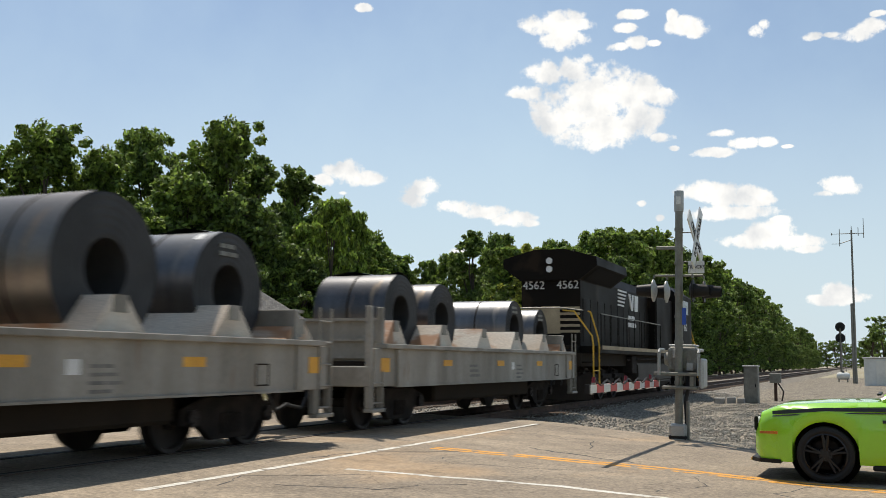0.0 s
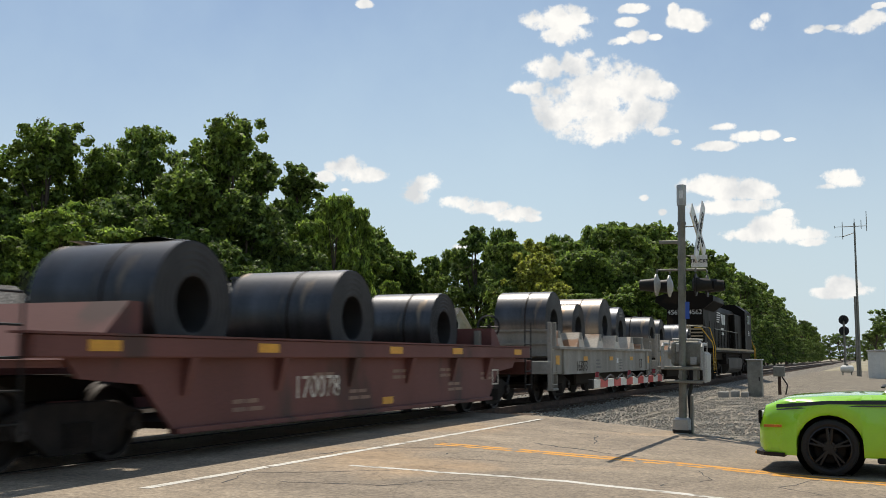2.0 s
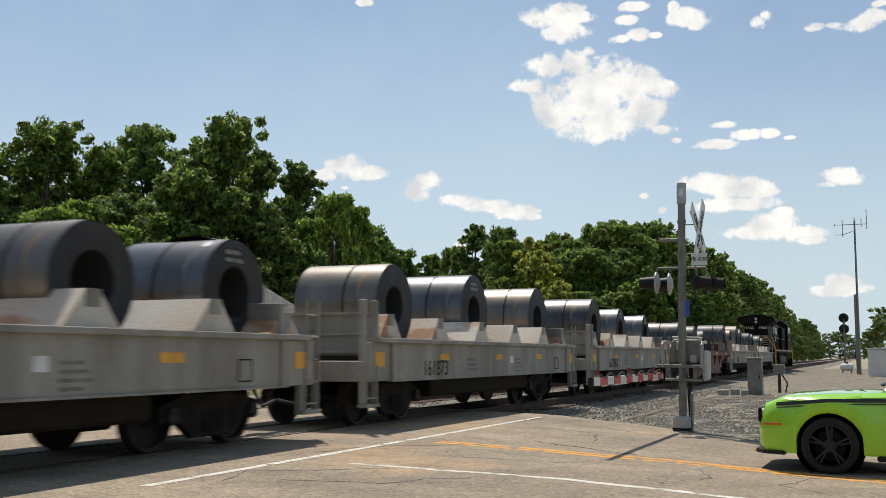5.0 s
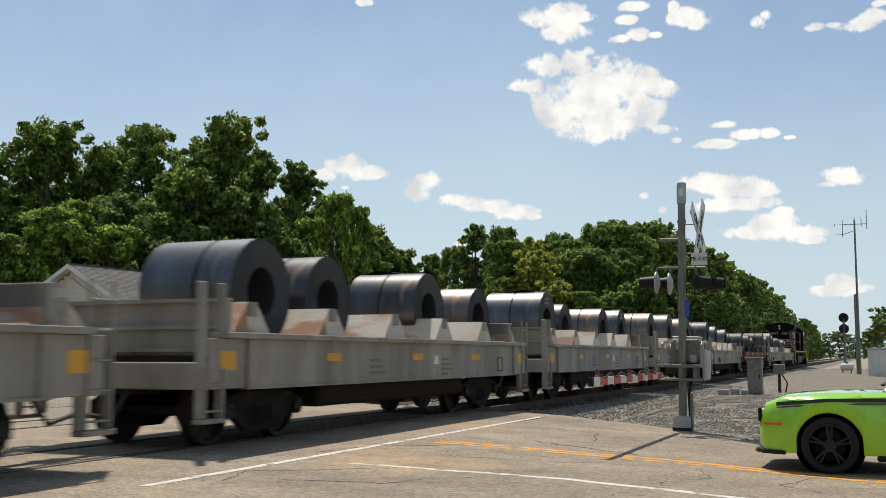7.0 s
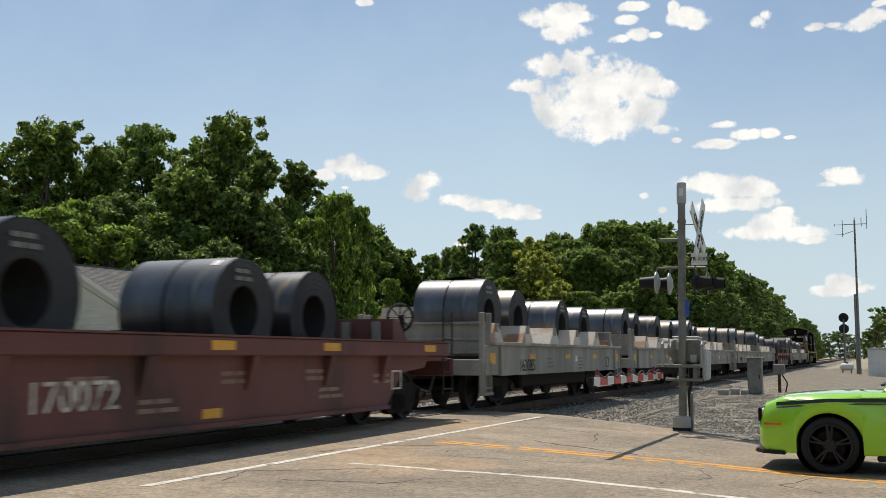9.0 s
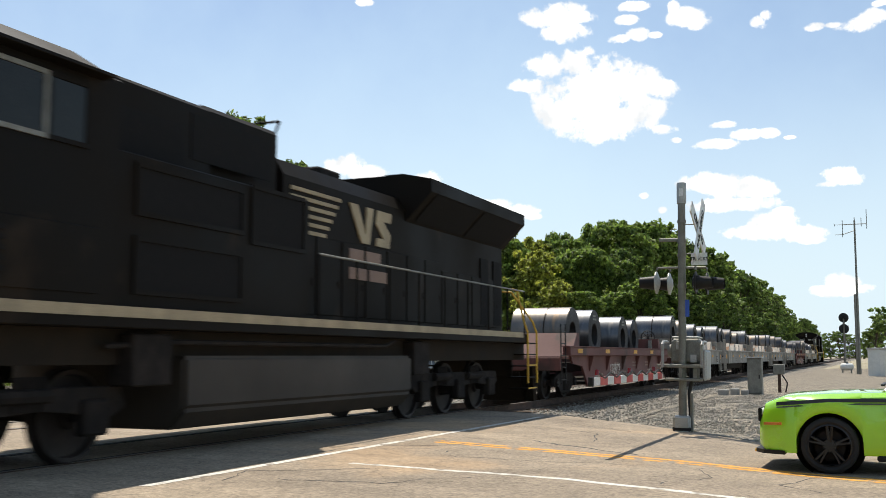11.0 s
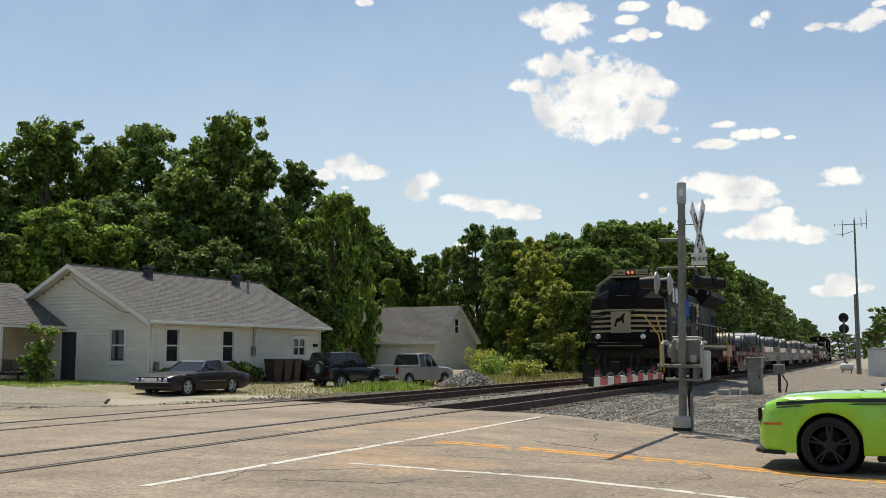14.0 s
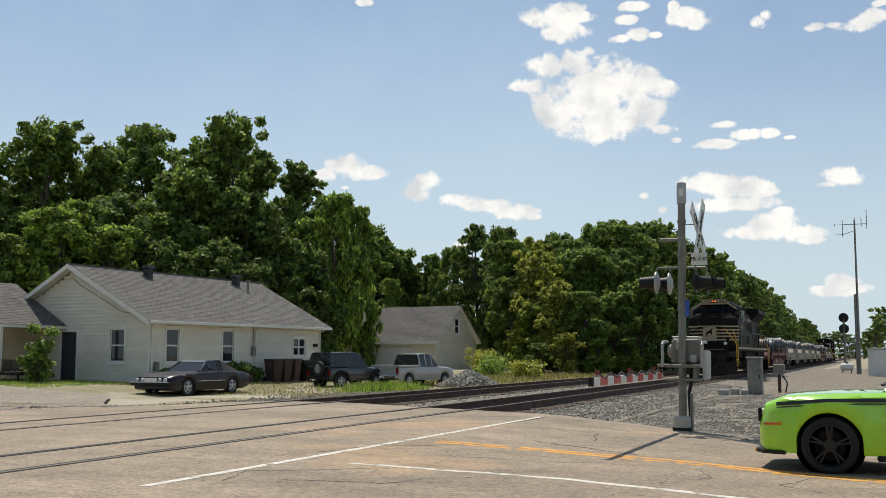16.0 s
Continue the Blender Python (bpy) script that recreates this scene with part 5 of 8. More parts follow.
def grey_coil_car():
    """Low-sided grey coil car, 12.7 m over the end sills, cradle ridges across the deck."""
    car = thing("coil_car", "grey steel coil car with rust-stained cradles", "coil car", group="freight cars")
    L = 6.35
    boxed("centre_sill", car, M["under"], (-0.35, 0.35, -L, L, 0.7, 1.05), bevel=0.02)
    boxed("belly", car, M["under"], (-1.2, 1.2, -3.0, 3.0, 0.42, 1.1), bevel=0.05)
    boxed("deck", car, M["under"], (-1.42, 1.42, -L + 0.6, L - 0.6, 1.12, 1.2))
    for s in (-1, 1):
        bm = bmesh.new()
        # channel with a proud top flange
        prism(bm, [(-L + 0.9, 1.42), (L - 0.9, 1.42), (L - 0.9, 0.79), (-L + 0.9, 0.79)], "x", s * 1.47, s * 1.53)
        side = part("side_sill", bm, M["car_grey"], car)
        boxed("top_flange", side, M["car_grey"], (min(s * 1.38, s * 1.62), max(s * 1.38, s * 1.62), -L + 0.35, L - 0.35, 1.42, 1.5), bevel=0.01)
        boxed("bottom_flange", side, M["car_grey"], (min(s * 1.42, s * 1.56), max(s * 1.42, s * 1.56), -L + 0.9, L - 0.9, 0.76, 0.79))
        for e in (-1, 1):
            boxed("end_panel", side, M["car_grey"], (min(s * 1.45, s * 1.51), max(s * 1.45, s * 1.51), min(e * (L - 0.9), e * (L - 0.12)), max(e * (L - 0.9), e * (L - 0.12)), 0.78, 1.42), bevel=0.008)
            boxed("side_post", side, M["car_grey"], (min(s * 1.46, s * 1.57), max(s * 1.46, s * 1.57), e * (L - 1.0) - 0.09, e * (L - 1.0) + 0.09, 0.76, 1.42), bevel=0.01)
            boxed("reflector", side, M["reflector"], (min(s * 1.51, s * 1.518), max(s * 1.51, s * 1.518), e * (L - 0.5) - 0.17, e * (L - 0.5) + 0.17, 1.02, 1.26))
        for y in (-3.1, 0.0, 2.9):
            boxed("reflector", side, M["reflector"], (min(s * 1.53, s * 1.538), max(s * 1.53, s * 1.538), y - 0.22, y + 0.22, 1.12, 1.24))
        bars("stencilled_data", side, M["stencil"], s * 1.53, -1.9, 1.15, 3, 0.6, 0.05, d=s)
        bars("stencilled_data", side, M["stencil"], s * 1.53, 1.1, 1.15, 4, 0.5, 0.04, d=s)
        boxed("data_plate", side, M["white"], (min(s * 1.53, s * 1.536), max(s * 1.53, s * 1.536), 0.75, 0.95, 1.04, 1.2))
        bm = bmesh.new()
        for a in ((4.25, 4.27, 0.86, 1.16), (4.55, 4.57, 0.86, 1.16), (4.27, 4.55, 1.14, 1.16), (4.27, 4.55, 0.86, 0.88)):
            bx(bm, min(s * 1.53, s * 1.538), max(s * 1.53, s * 1.538), *a)
        part("door_outline", bm, M["under"], side)
    # end walls with ribs, corner posts, ladders and steps
    for e in (-1, 1):
        y = e * (L - 0.75)
        end = boxed("end_wall", car, M["car_grey"], (-1.35, 1.35, y - 0.05, y + 0.05, 1.2, 1.95), bevel=0.01)
        for z in (1.25, 1.55, 1.9):
            boxed("rib", end, M["car_grey"], (-1.36, 1.36, min(y + e * 0.05, y + e * 0.13), max(y + e * 0.05, y + e * 0.13), z, z + 0.05))
        boxed("end_sill", car, M["car_grey"], (-1.5, 1.5, e * L - 0.06, e * L + 0.06, 0.78, 1.12), bevel=0.015)
        boxed("platform", car, M["car_grey"], (-1.35, 1.35, min(e * (L - 0.7), e * (L - 0.06)), max(e * (L - 0.7), e * (L - 0.06)), 1.06, 1.1))
        for s in (-1, 1):
            for dy in (0.0, 0.42):
                post_h = 2.12 if e < 0 else 1.95
                boxed("corner_post", car, M["car_grey"], (s * 1.45 - 0.05, s * 1.45 + 0.05, e * (L - dy) - 0.05, e * (L - dy) + 0.05, 0.42, post_h if e < 0 else 1.5), bevel=0.012)
            ladder(car, s * 1.52, e * (L - 0.2), 0.4, 1.05 if e < 0 else 2.0, 0.36, M["car_grey"], "y", 2 if e < 0 else 5)
            boxed("step", car, M["car_grey"], (s * 1.5 - 0.12, s * 1.5 + 0.05, e * (L - 0.2) - 0.25, e * (L - 0.2) + 0.25, 0.36, 0.42), bevel=0.01)
        coupler(car, e * L, e)
    # cradle ridges
    for y in (-5.0, -2.75, -0.45, 1.8, 4.05, 5.75):
        bm = bmesh.new()
        h = 1.93 if abs(y) < 5.5 else 1.8
        prism(bm, [(y - 0.62, 1.2), (y - 0.62, 1.3), (y - 0.1, h), (y + 0.1, h), (y + 0.62, 1.3), (y + 0.62, 1.2)], "x", -1.3, 1.3)
        ridge = part("cradle_ridge", bm, M["cradle"], car, "rust-streaked sloping cradle")
        for a in (1.3, -1.312):
            boxed("ridge_edge", ridge, M["car_grey"], (a, a + 0.012, y - 0.12, y + 0.12, h - 0.2, h))
    bogie(car, -4.35, (-0.88, 0.88)), bogie(car, 4.35, (-0.88, 0.88))
    bm = bmesh.new()
    tube(bm, (0.6, -1.2, 0.6), (0.6, 0.1, 0.6), 0.22, 12)
    part("air_reservoir", bm, M["under"], car, smooth=True)
    boxed("brake_rigging", car, M["under"], (-1.0, 1.0, -2.4, -2.2, 0.45, 0.75), (-0.1, 0.1, -3.3, 3.3, 0.42, 0.5), (0.3, 0.9, 0.6, 1.3, 0.45, 0.75), bevel=0.02)
    return car


def red_coil_car():
    """Long oxide-red well car, 16.6 m over the end sills, with deep braced sides."""
    car = thing("red_coil_car", "oxide-red deep-sided coil car with white stencils", "coil car", group="freight cars")
    L = 8.3
    boxed("centre_sill", car, M["under"], (-0.35, 0.35, -L, L, 0.7, 1.0), bevel=0.02)
    boxed("well_floor", car, M["under"], (-1.4, 1.4, -L + 2.9, L - 2.9, 0.36, 0.44))
    for s in (-1, 1):
        bm = bmesh.new()
        prism(bm, [(-L + 1.1, 1.2), (L - 1.1, 1.2), (L - 1.3, 0.98), (L - 2.3, 0.9), (L - 2.9, 0.34), (-L + 2.9, 0.34), (-L + 2.3, 0.9), (-L + 1.3, 0.98)], "x", s * 1.36, s * 1.42)
        side = part("side_wall", bm, M["car_red"], car)
        boxed("top_chord", side, M["car_red"], (min(s * 1.36, s * 1.58), max(s * 1.36, s * 1.58), -L + 0.5, L - 0.5, 1.2, 1.44), bevel=0.015)
        boxed("chord_edge", side, M["car_red"], (min(s * 1.34, s * 1.6), max(s * 1.34, s * 1.6), -L + 0.4, L - 0.4, 1.44, 1.465))
        boxed("bottom_chord", side, M["car_red"], (min(s * 1.34, s * 1.5), max(s * 1.34, s * 1.5), -L + 2.9, L - 2.9, 0.3, 0.37), bevel=0.01)
        for y in (-5.2, -3.1, -0.95, 1.2, 3.3, 5.2):
            bm = bmesh.new()
            prism(bm, [(s * 1.42, 1.2), (s * 1.57, 1.2), (s * 1.45, 0.75), (s * 1.42, 0.75)], "y", y - 0.07, y + 0.07)
            part("brace", bm, M["car_red"], side)
        for y in (-6.8, -3.6, 0.4, 3.2, 6.9):
            boxed("reflector", side, M["reflector"], (min(s * 1.58, s * 1.588), max(s * 1.58, s * 1.588), y - 0.25, y + 0.25, 1.27, 1.39))
        boxed("reflector", side, M["reflector"], (min(s * 1.42, s * 1.428), max(s * 1.42, s * 1.428), 0.2, 0.6, 0.42, 0.54))
        for y, z in ((-2.1, 0.98), (-1.0, 0.7), (0.6, 1.0), (2.7, 1.0), (3.1, 0.72), (-4.2, 0.66), (4.9, 0.9)):
            bars("stencilled_data", side, M["faded_pink"], s * 1.42, y, z, 2, 0.85, 0.055, d=s)
        bm = bmesh.new()
        for a in ((5.6, 5.63, 0.62, 0.95), (5.95, 5.98, 0.62, 0.95), (5.63, 5.95, 0.92, 0.95), (5.63, 5.95, 0.62, 0.65)):
            bx(bm, min(s * 1.42, s * 1.43), max(s * 1.42, s * 1.43), *a)
        part("door_outline", bm, M["line_white"], side)
    for e in (-1, 1):
        boxed("end_sill", car, M["car_red"], (-1.45, 1.45, e * L - 0.06, e * L + 0.06, 0.8, 1.15), bevel=0.015)
        boxed("end_deck", car, M["car_red"], (-1.36, 1.36, min(e * (L - 2.2), e * (L - 0.07)), max(e * (L - 2.2), e * (L - 0.07)), 1.1, 1.18))
        bm = bmesh.new()
        prism(bm, [(e * (L - 2.4), 1.18), (e * (L - 2.4), 1.85), (e * (L - 2.2), 1.85), (e * (L - 1.5), 1.18)], "x", -1.3, 1.3)
        bulk = part("end_bulkhead", bm, M["car_red"], car)
        for x in (-1.0, -0.4, 0.4, 1.0):
            boxed("stiffener", bulk, M["car_grey"], (x - 0.06, x + 0.06, e * (L - 2.47) - 0.06, e * (L - 2.47) + 0.06, 1.2, 1.8))
        for s in (-1, 1):
            ladder(car, s * 1.45, e * (L - 0.25), 0.45, 2.05, 0.45, M["black"], "y", 5)
        coupler(car, e * L, e)
    bm = bmesh.new()
    lathe(bm, [(0.0, 0.26), (0.03, 0.3), (0.06, 0.26)], 18, "y", (0.5, L - 0.45, 1.95))
    for k in range(4):
        a = k * np.pi / 4
        tube(bm, (0.5 - 0.27 * np.cos(a), L - 0.42, 1.95 - 0.27 * np.sin(a)), (0.5 + 0.27 * np.cos(a), L - 0.42, 1.95 + 0.27 * np.sin(a)), 0.012, 5)
    tube(bm, (0.5, L - 0.3, 1.15), (0.5, L - 0.3, 2.0), 0.05, 8)
    part("hand_brake_wheel", bm, M["black"], car)
    bogie(car, -6.6, (-0.88, 0.88)), bogie(car, 6.6, (-0.88, 0.88))
    return car


def steel_coil(radius, width, wrap=0, flap=0.0, material=None):
    """A wound steel coil, its axis across the track: shell with layered end faces, a loose outer lap, straps."""
    rnd = random.Random(int(radius * 1000) + wrap * 77)
    coil = thing("steel_coil", "dark rolled steel coil resting on its cradle", "steel coil", group="steel coils")
    bm = bmesh.new()
    n = 56
    rings = []
    for x in np.linspace(-width / 2, width / 2, 9):
        ring = []
        for i in range(n + 1):
            a = 2 * np.pi * i / n + 1.75
            r = radius - 0.012 * (i / n)
            if flap and i > n - 13:
                r += flap * ((i - n + 13) / 13.0) ** 2 * (1 + 0.9 * np.sin(x * 5 + wrap))
            ring.append(bm.verts.new((x, r * np.cos(a), r * np.sin(a))))
        rings.append(ring)
    for r0, r1 in zip(rings, rings[1:]):
        for i in range(n):
            bm.faces.new((r0[i], r1[i], r1[i + 1], r0[i + 1]))
    part("outer_wrap", bm, material or COILS[wrap % 3], coil, smooth=True)
    bm = bmesh.new()
    prof = []
    for s in (-1, 1):
        rs = np.linspace(radius - 0.012, 0.37, 16)
        prof.append([(s * (width / 2 - 0.004 + 0.006 * ((k * 5) % 3 - 1)), float(r)) for k, r in enumerate(rs)])
    lathe(bm, prof[1] + [(p[0], p[1]) for p in prof[0][::-1]], 40)
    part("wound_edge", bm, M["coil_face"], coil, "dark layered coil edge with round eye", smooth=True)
    for x in ((-width * 0.02,) if wrap % 2 else (width * 0.1,)):
        bm = bmesh.new()
        lathe(bm, [(x - 0.018, radius + 0.001), (x - 0.018, radius + 0.005), (x + 0.018, radius + 0.005), (x + 0.018, radius + 0.001)], 40)
        part("steel_strap", bm, M["under"], coil, smooth=True)
    if wrap == 1:
        bm = bmesh.new()
        a0 = 0.95
        for k in range(3):
            a = a0 + k * 0.07
            p = [(width * 0.33, a), (width * 0.33 + 0.14, a), (width * 0.33 + 0.14, a + 0.07), (width * 0.33, a + 0.07)]
            bm.faces.new([bm.verts.new((x, -(radius + 0.004) * np.cos(b), (radius + 0.004) * np.sin(b))) for x, b in p])
        part("paper_label", bm, M["white"], coil, "white paper label")
        bars("chalk_marks", coil, M["galv"], width / 2 + 0.012, -0.25, radius * 0.78, 2, 0.5, 0.06)
    return coil


def chassis(parent, L=10.6):
    """Platform, sill stripe, trucks, fuel tank, pilots and walkway rails shared by both locomotives."""
    boxed("platform", parent, M["loco"], (-1.53, 1.53, -L + 0.85, L - 0.85, 1.5, 1.72), bevel=0.012)
    for e in (-1, 1):
        boxed("end_platform", parent, M["loco"], (-1.0, 1.0, min(e * (L - 0.22), e * (L - 0.85)), max(e * (L - 0.22), e * (L - 0.85)), 1.5, 1.72), bevel=0.012)
    boxed("underframe", parent, M["under"], (-1.2, 1.2, -L + 0.2, L - 0.2, 1.1, 1.5))
    for s in (-1, 1):
        boxed("sill_stripe", parent, M["faded_gold"], (min(s * 1.53, s * 1.538), max(s * 1.53, s * 1.538), -L + 1.55, L - 1.25, 1.62, 1.74), label="dusty cream sill stripe")
    bm = bmesh.new()
    prism(bm, [(-1.42, 1.2), (-1.42, 0.55), (-1.2, 0.3), (1.2, 0.3), (1.42, 0.55), (1.42, 1.2)], "y", -3.3, 3.3)
    soften(bm, 0.05, 2)
    part("fuel_tank", bm, M["tank"], parent, "dusty brown-black fuel tank")
    for y in (-3.9, 3.75):
        for a in (1.05, -1.42):
            boxed("equipment_box", parent, M["truck"], (a, a + 0.37, y - 0.35, y + 0.35, 0.85, 1.45), bevel=0.02)
    bm = bmesh.new()
    for s in (-1, 1):
        pipe(bm, [(s * 1.3, -4.6, 1.3), (s * 1.4, -3.4, 1.36), (s * 1.4, 2.2, 1.36), (s * 1.4, 2.6, 1.45)], 0.035)
    part("air_pipe", bm, M["truck"], parent)
    for y in (-6.35, 6.35):
        bogie(parent, y, (-1.85, 0.0, 1.85), 0.53, loco=True)
    for e in (-1, 1):
        bm = bmesh.new()
        y = e * L
        prism(bm, [(y - e * 0.3, 0.8), (y - e * 0.15, 0.8), (y + e * 0.02, 0.5), (y + e * 0.2, 0.12), (y + e * 0.12, 0.1), (y - e * 0.3, 0.7)], "x", -1.1, 1.1)
        for s in (-1, 1):
            v = [bm.verts.new(p) for p in ((s * 1.1, y + e * 0.2, 0.12), (s * 1.5, y - e * 0.16, 0.12), (s * 1.5, y - e * 0.25, 0.95), (s * 1.1, y - e * 0.15, 0.8), (s * 1.1, y + e * 0.12, 0.1), (s * 1.45, y - e * 0.25, 0.1), (s * 1.45, y - e * 0.31, 0.95), (s * 1.1, y - e * 0.25, 0.8))]
            for f in ((0, 1, 2, 3), (4, 7, 6, 5), (0, 4, 5, 1), (1, 5, 6, 2), (3, 2, 6, 7)):
                bm.faces.new([v[i] for i in f])
        part("snow_plough", bm, M["under"], parent, "dark dusty snow plough")
        boxed("pilot_plate", parent, M["under"], (-0.95, 0.95, y - e * 0.4 - 0.04, y - e * 0.4 + 0.04, 0.7, 1.44), bevel=0.01)
        boxed("anticlimber", parent, M["loco"], (-0.95, 0.95, min(y - e * 0.2, y), max(y - e * 0.2, y), 1.44, 1.6), bevel=0.03)
        bm = bmesh.new()
        for s in (-1, 1):
            for k in range(5):
                bx(bm, s * 1.3 - 0.25, s * 1.3 + 0.25, min(e * (L - 0.33), e * (L - 0.95)), max(e * (L - 0.33), e * (L - 0.95)), 0.4 + k * 0.27, 0.43 + k * 0.27)
        part("steps", bm, M["loco"], parent)
        for s in (-1, 1):
            for k in (0, 1):
                bm = bmesh.new()
                yy = e * (L - 0.3 - 0.7 * k)
                pipe(bm, [(s * 1.56, yy, 0.55), (s * 1.56, yy, 1.75), (s * 1.5, yy - e * 0.1, 2.0), (s * (0.95 if k == 0 else 1.3), yy - e * 0.1 * (1 - k), 2.75), (s * (0.6 if k == 0 else 1.2), yy - e * 0.1, 2.78)], 0.024, 8)
                part("step_handrail", bm, M["yellow"] if s > 0 else M["loco"], parent, "yellow step handrail" if s > 0 else "dirty black step handrail", smooth=True)
            for k in range(2):
                boxed("step_edge", parent, M["yellow"], (s * 1.56 - 0.01, s * 1.56 + 0.01, min(e * (L - 0.34), e * (L - 0.94)), max(e * (L - 0.34), e * (L - 0.94)), 0.42 + k * 0.54, 0.45 + k * 0.54))
        coupler(parent, y - e * 0.1, e)
        for x in (-0.75, -0.5, 0.5, 0.75):
            bm = bmesh.new()
            pipe(bm, [(x, y - e * 0.1, 1.25), (x * 1.05, y + e * 0.12, 0.95), (x * 0.9, y + e * 0.1, 0.55)], 0.03)
            part("air_hose", bm, M["cable"], parent)


def walk_rails(parent, y0, y1, n):
    for s in (-1, 1):
        bm = bmesh.new()
        ys = np.linspace(y0, y1, n)
        tube(bm, (s * 1.48, y0, 2.72), (s * 1.48, y1, 2.72), 0.018, 6)
        part("handrail", bm, M["galv"], parent)
        for y in ys:
            bm = bmesh.new()
            tube(bm, (s * 1.48, y, 1.72), (s * 1.48, y, 2.72), 0.018, 6)
            part("handrail_post", bm, M["loco"], parent)


def loft(bm, sections):
    """Skin between polygons of equal length, capped."""
    rings = [[bm.verts.new(p) for p in sec] for sec in sections]
    n = len(rings[0])
    for a, b in zip(rings, rings[1:]):
        for i in range(n):
            bm.faces.new((a[i], a[(i + 1) % n], b[(i + 1) % n], b[i]))
    bm.faces.new(rings[0][::-1]), bm.faces.new(rings[-1])


def rear_locomotive():
    """Modern six-axle diesel, wide nose towards -y."""
    lo = thing("locomotive", "black diesel locomotive with cream nose stripes, trailing the train", "locomotive", group="locomotives")
    F = -10.6
    chassis(lo)
    # nose: flat middle, swept sides, sloping top
    def ring(z, y_mid, y_side, half, flat):
        return [(-half, F + 2.45, z), (-half, F + y_side, z), (-flat, F + y_mid, z), (flat, F + y_mid, z), (half, F + y_side, z), (half, F + 2.45, z)]
    bm = bmesh.new()
    loft(bm, [ring(1.72, 0.95, 1.75, 1.5, 0.62), ring(3.2, 0.98, 1.75, 1.5, 0.62), ring(3.5, 1.0, 1.78, 1.48, 0.62), ring(3.82, 1.12, 1.95, 0.98, 0.6)])
    nose = part("nose", bm, M["loco"], lo)
    for k, z in enumerate((2.95, 2.74, 2.53, 2.33, 2.13)):
        bm = bmesh.new()
        back = 2.3 - k * 0.08
        o = 0.006
        r0 = [(-1.5 - o, F + back, z), (-1.5 - o, F + 1.75, z), (-0.62, F + 0.96 - o, z), (0.62, F + 0.96 - o, z), (1.5 + o, F + 1.75, z), (1.5 + o, F + back, z)]
        for a, b in zip(r0, r0[1:]):
            v = [bm.verts.new(p) for p in (a, b, (b[0], b[1], b[2] + 0.095), (a[0], a[1], a[2] + 0.095))]
            bm.faces.new(v)
        part("nose_stripe", bm, M["cream"], nose, "dusty cream nose stripe")
    boxed("nose_panel", nose, M["cream"], (-0.5, 0.3, F + 0.935, F + 0.948, 2.1, 3.04), label="plain cream panel with dark emblem shape")
    bm = bmesh.new()
    prism(bm, [(-0.36, 2.38), (-0.3, 2.34), (-0.24, 2.52), (-0.06, 2.6), (-0.02, 2.48), (0.04, 2.5), (0.02, 2.72), (0.1, 2.9), (0.0, 2.86), (-0.12, 2.72), (-0.28, 2.66)], "y", F + 0.925, F + 0.932)
    part("emblem_shape", bm, M["loco"], nose)
    boxed("nose_door", nose, M["loco"], (-0.3, 0.32, F + 1.0, F + 1.03, 3.1, 3.6), bevel=0.01)
    # cab with sloping windscreen and chamfered roof
    def cab_ring(y, top, half_top, eave):
        return [(-1.52, y, 1.72), (-1.52, y, eave), (-half_top, y, top), (half_top, y, top), (1.52, y, eave), (1.52, y, 1.72)]
    bm = bmesh.new()
    loft(bm, [cab_ring(F + 2.3, 3.72, 1.05, 3.55), cab_ring(F + 2.75, 4.55, 0.85, 4.12), cab_ring(F + 3.0, 4.66, 0.8, 4.22), cab_ring(F + 5.9, 4.66, 0.8, 4.22)])
    cab = part("cab", bm, M["loco"], lo)
    bm = bmesh.new()
    prism(bm, [(-1.4, 4.12), (-0.8, 4.6), (0.8, 4.6), (1.4, 4.12), (1.4, 4.06), (0.85, 4.42), (-0.85, 4.42), (-1.4, 4.06)], "y", F + 2.45, F + 2.6)
    part("brow", bm, M["cream"], cab, "cream band above the windscreens")
    for x0, x1 in ((-1.3, -0.42), (-0.34, 0.34), (0.42, 1.3)):
        bm = bmesh.new()
        v = [bm.verts.new(p) for p in ((x0, F + 2.32, 3.74), (x1, F + 2.32, 3.74), (x1 * 0.96, F + 2.53, 4.12 if abs(x1) > 1 else 4.3), (x0 * 0.96, F + 2.53, 4.12 if abs(x0) > 1 else 4.3))]
        bm.faces.new(v)
        bmesh.ops.solidify(bm, geom=bm.faces[:], thickness=0.02)
        part("windscreen", bm, M["cab_glass"], cab)
    bm = bmesh.new()
    for x in (-1.0, -0.1, 0.55, 1.05):
        tube(bm, (x, F + 2.4, 4.32), (x + 0.1, F + 2.3, 3.95), 0.012, 5)
    part("wipers", bm, M["black"], cab)
    board = boxed("number_board_box", cab, M["loco"], (-0.78, 0.78, F + 2.42, F + 2.75, 4.5, 4.74), bevel=0.03)
    for x in (-0.47, 0.47):
        p = boxed("number_board", board, M["faded_gold"], (x - 0.26, x + 0.26, F + 2.405, F + 2.418, 4.53, 4.71))
        letters("number", "1046", 0.17, M["black"], p, pose(x, F + 2.398, 4.62) @ FACE_BACK)
    for x in (-0.09, 0.09):
        bm = bmesh.new()
        lathe(bm, [(F + 2.39, 0.0), (F + 2.38, 0.055), (F + 2.42, 0.07)], 14, "y", (x, 0, 4.62))
        part("headlight", bm, M["lamp"], board, "lit warm headlight", smooth=True)
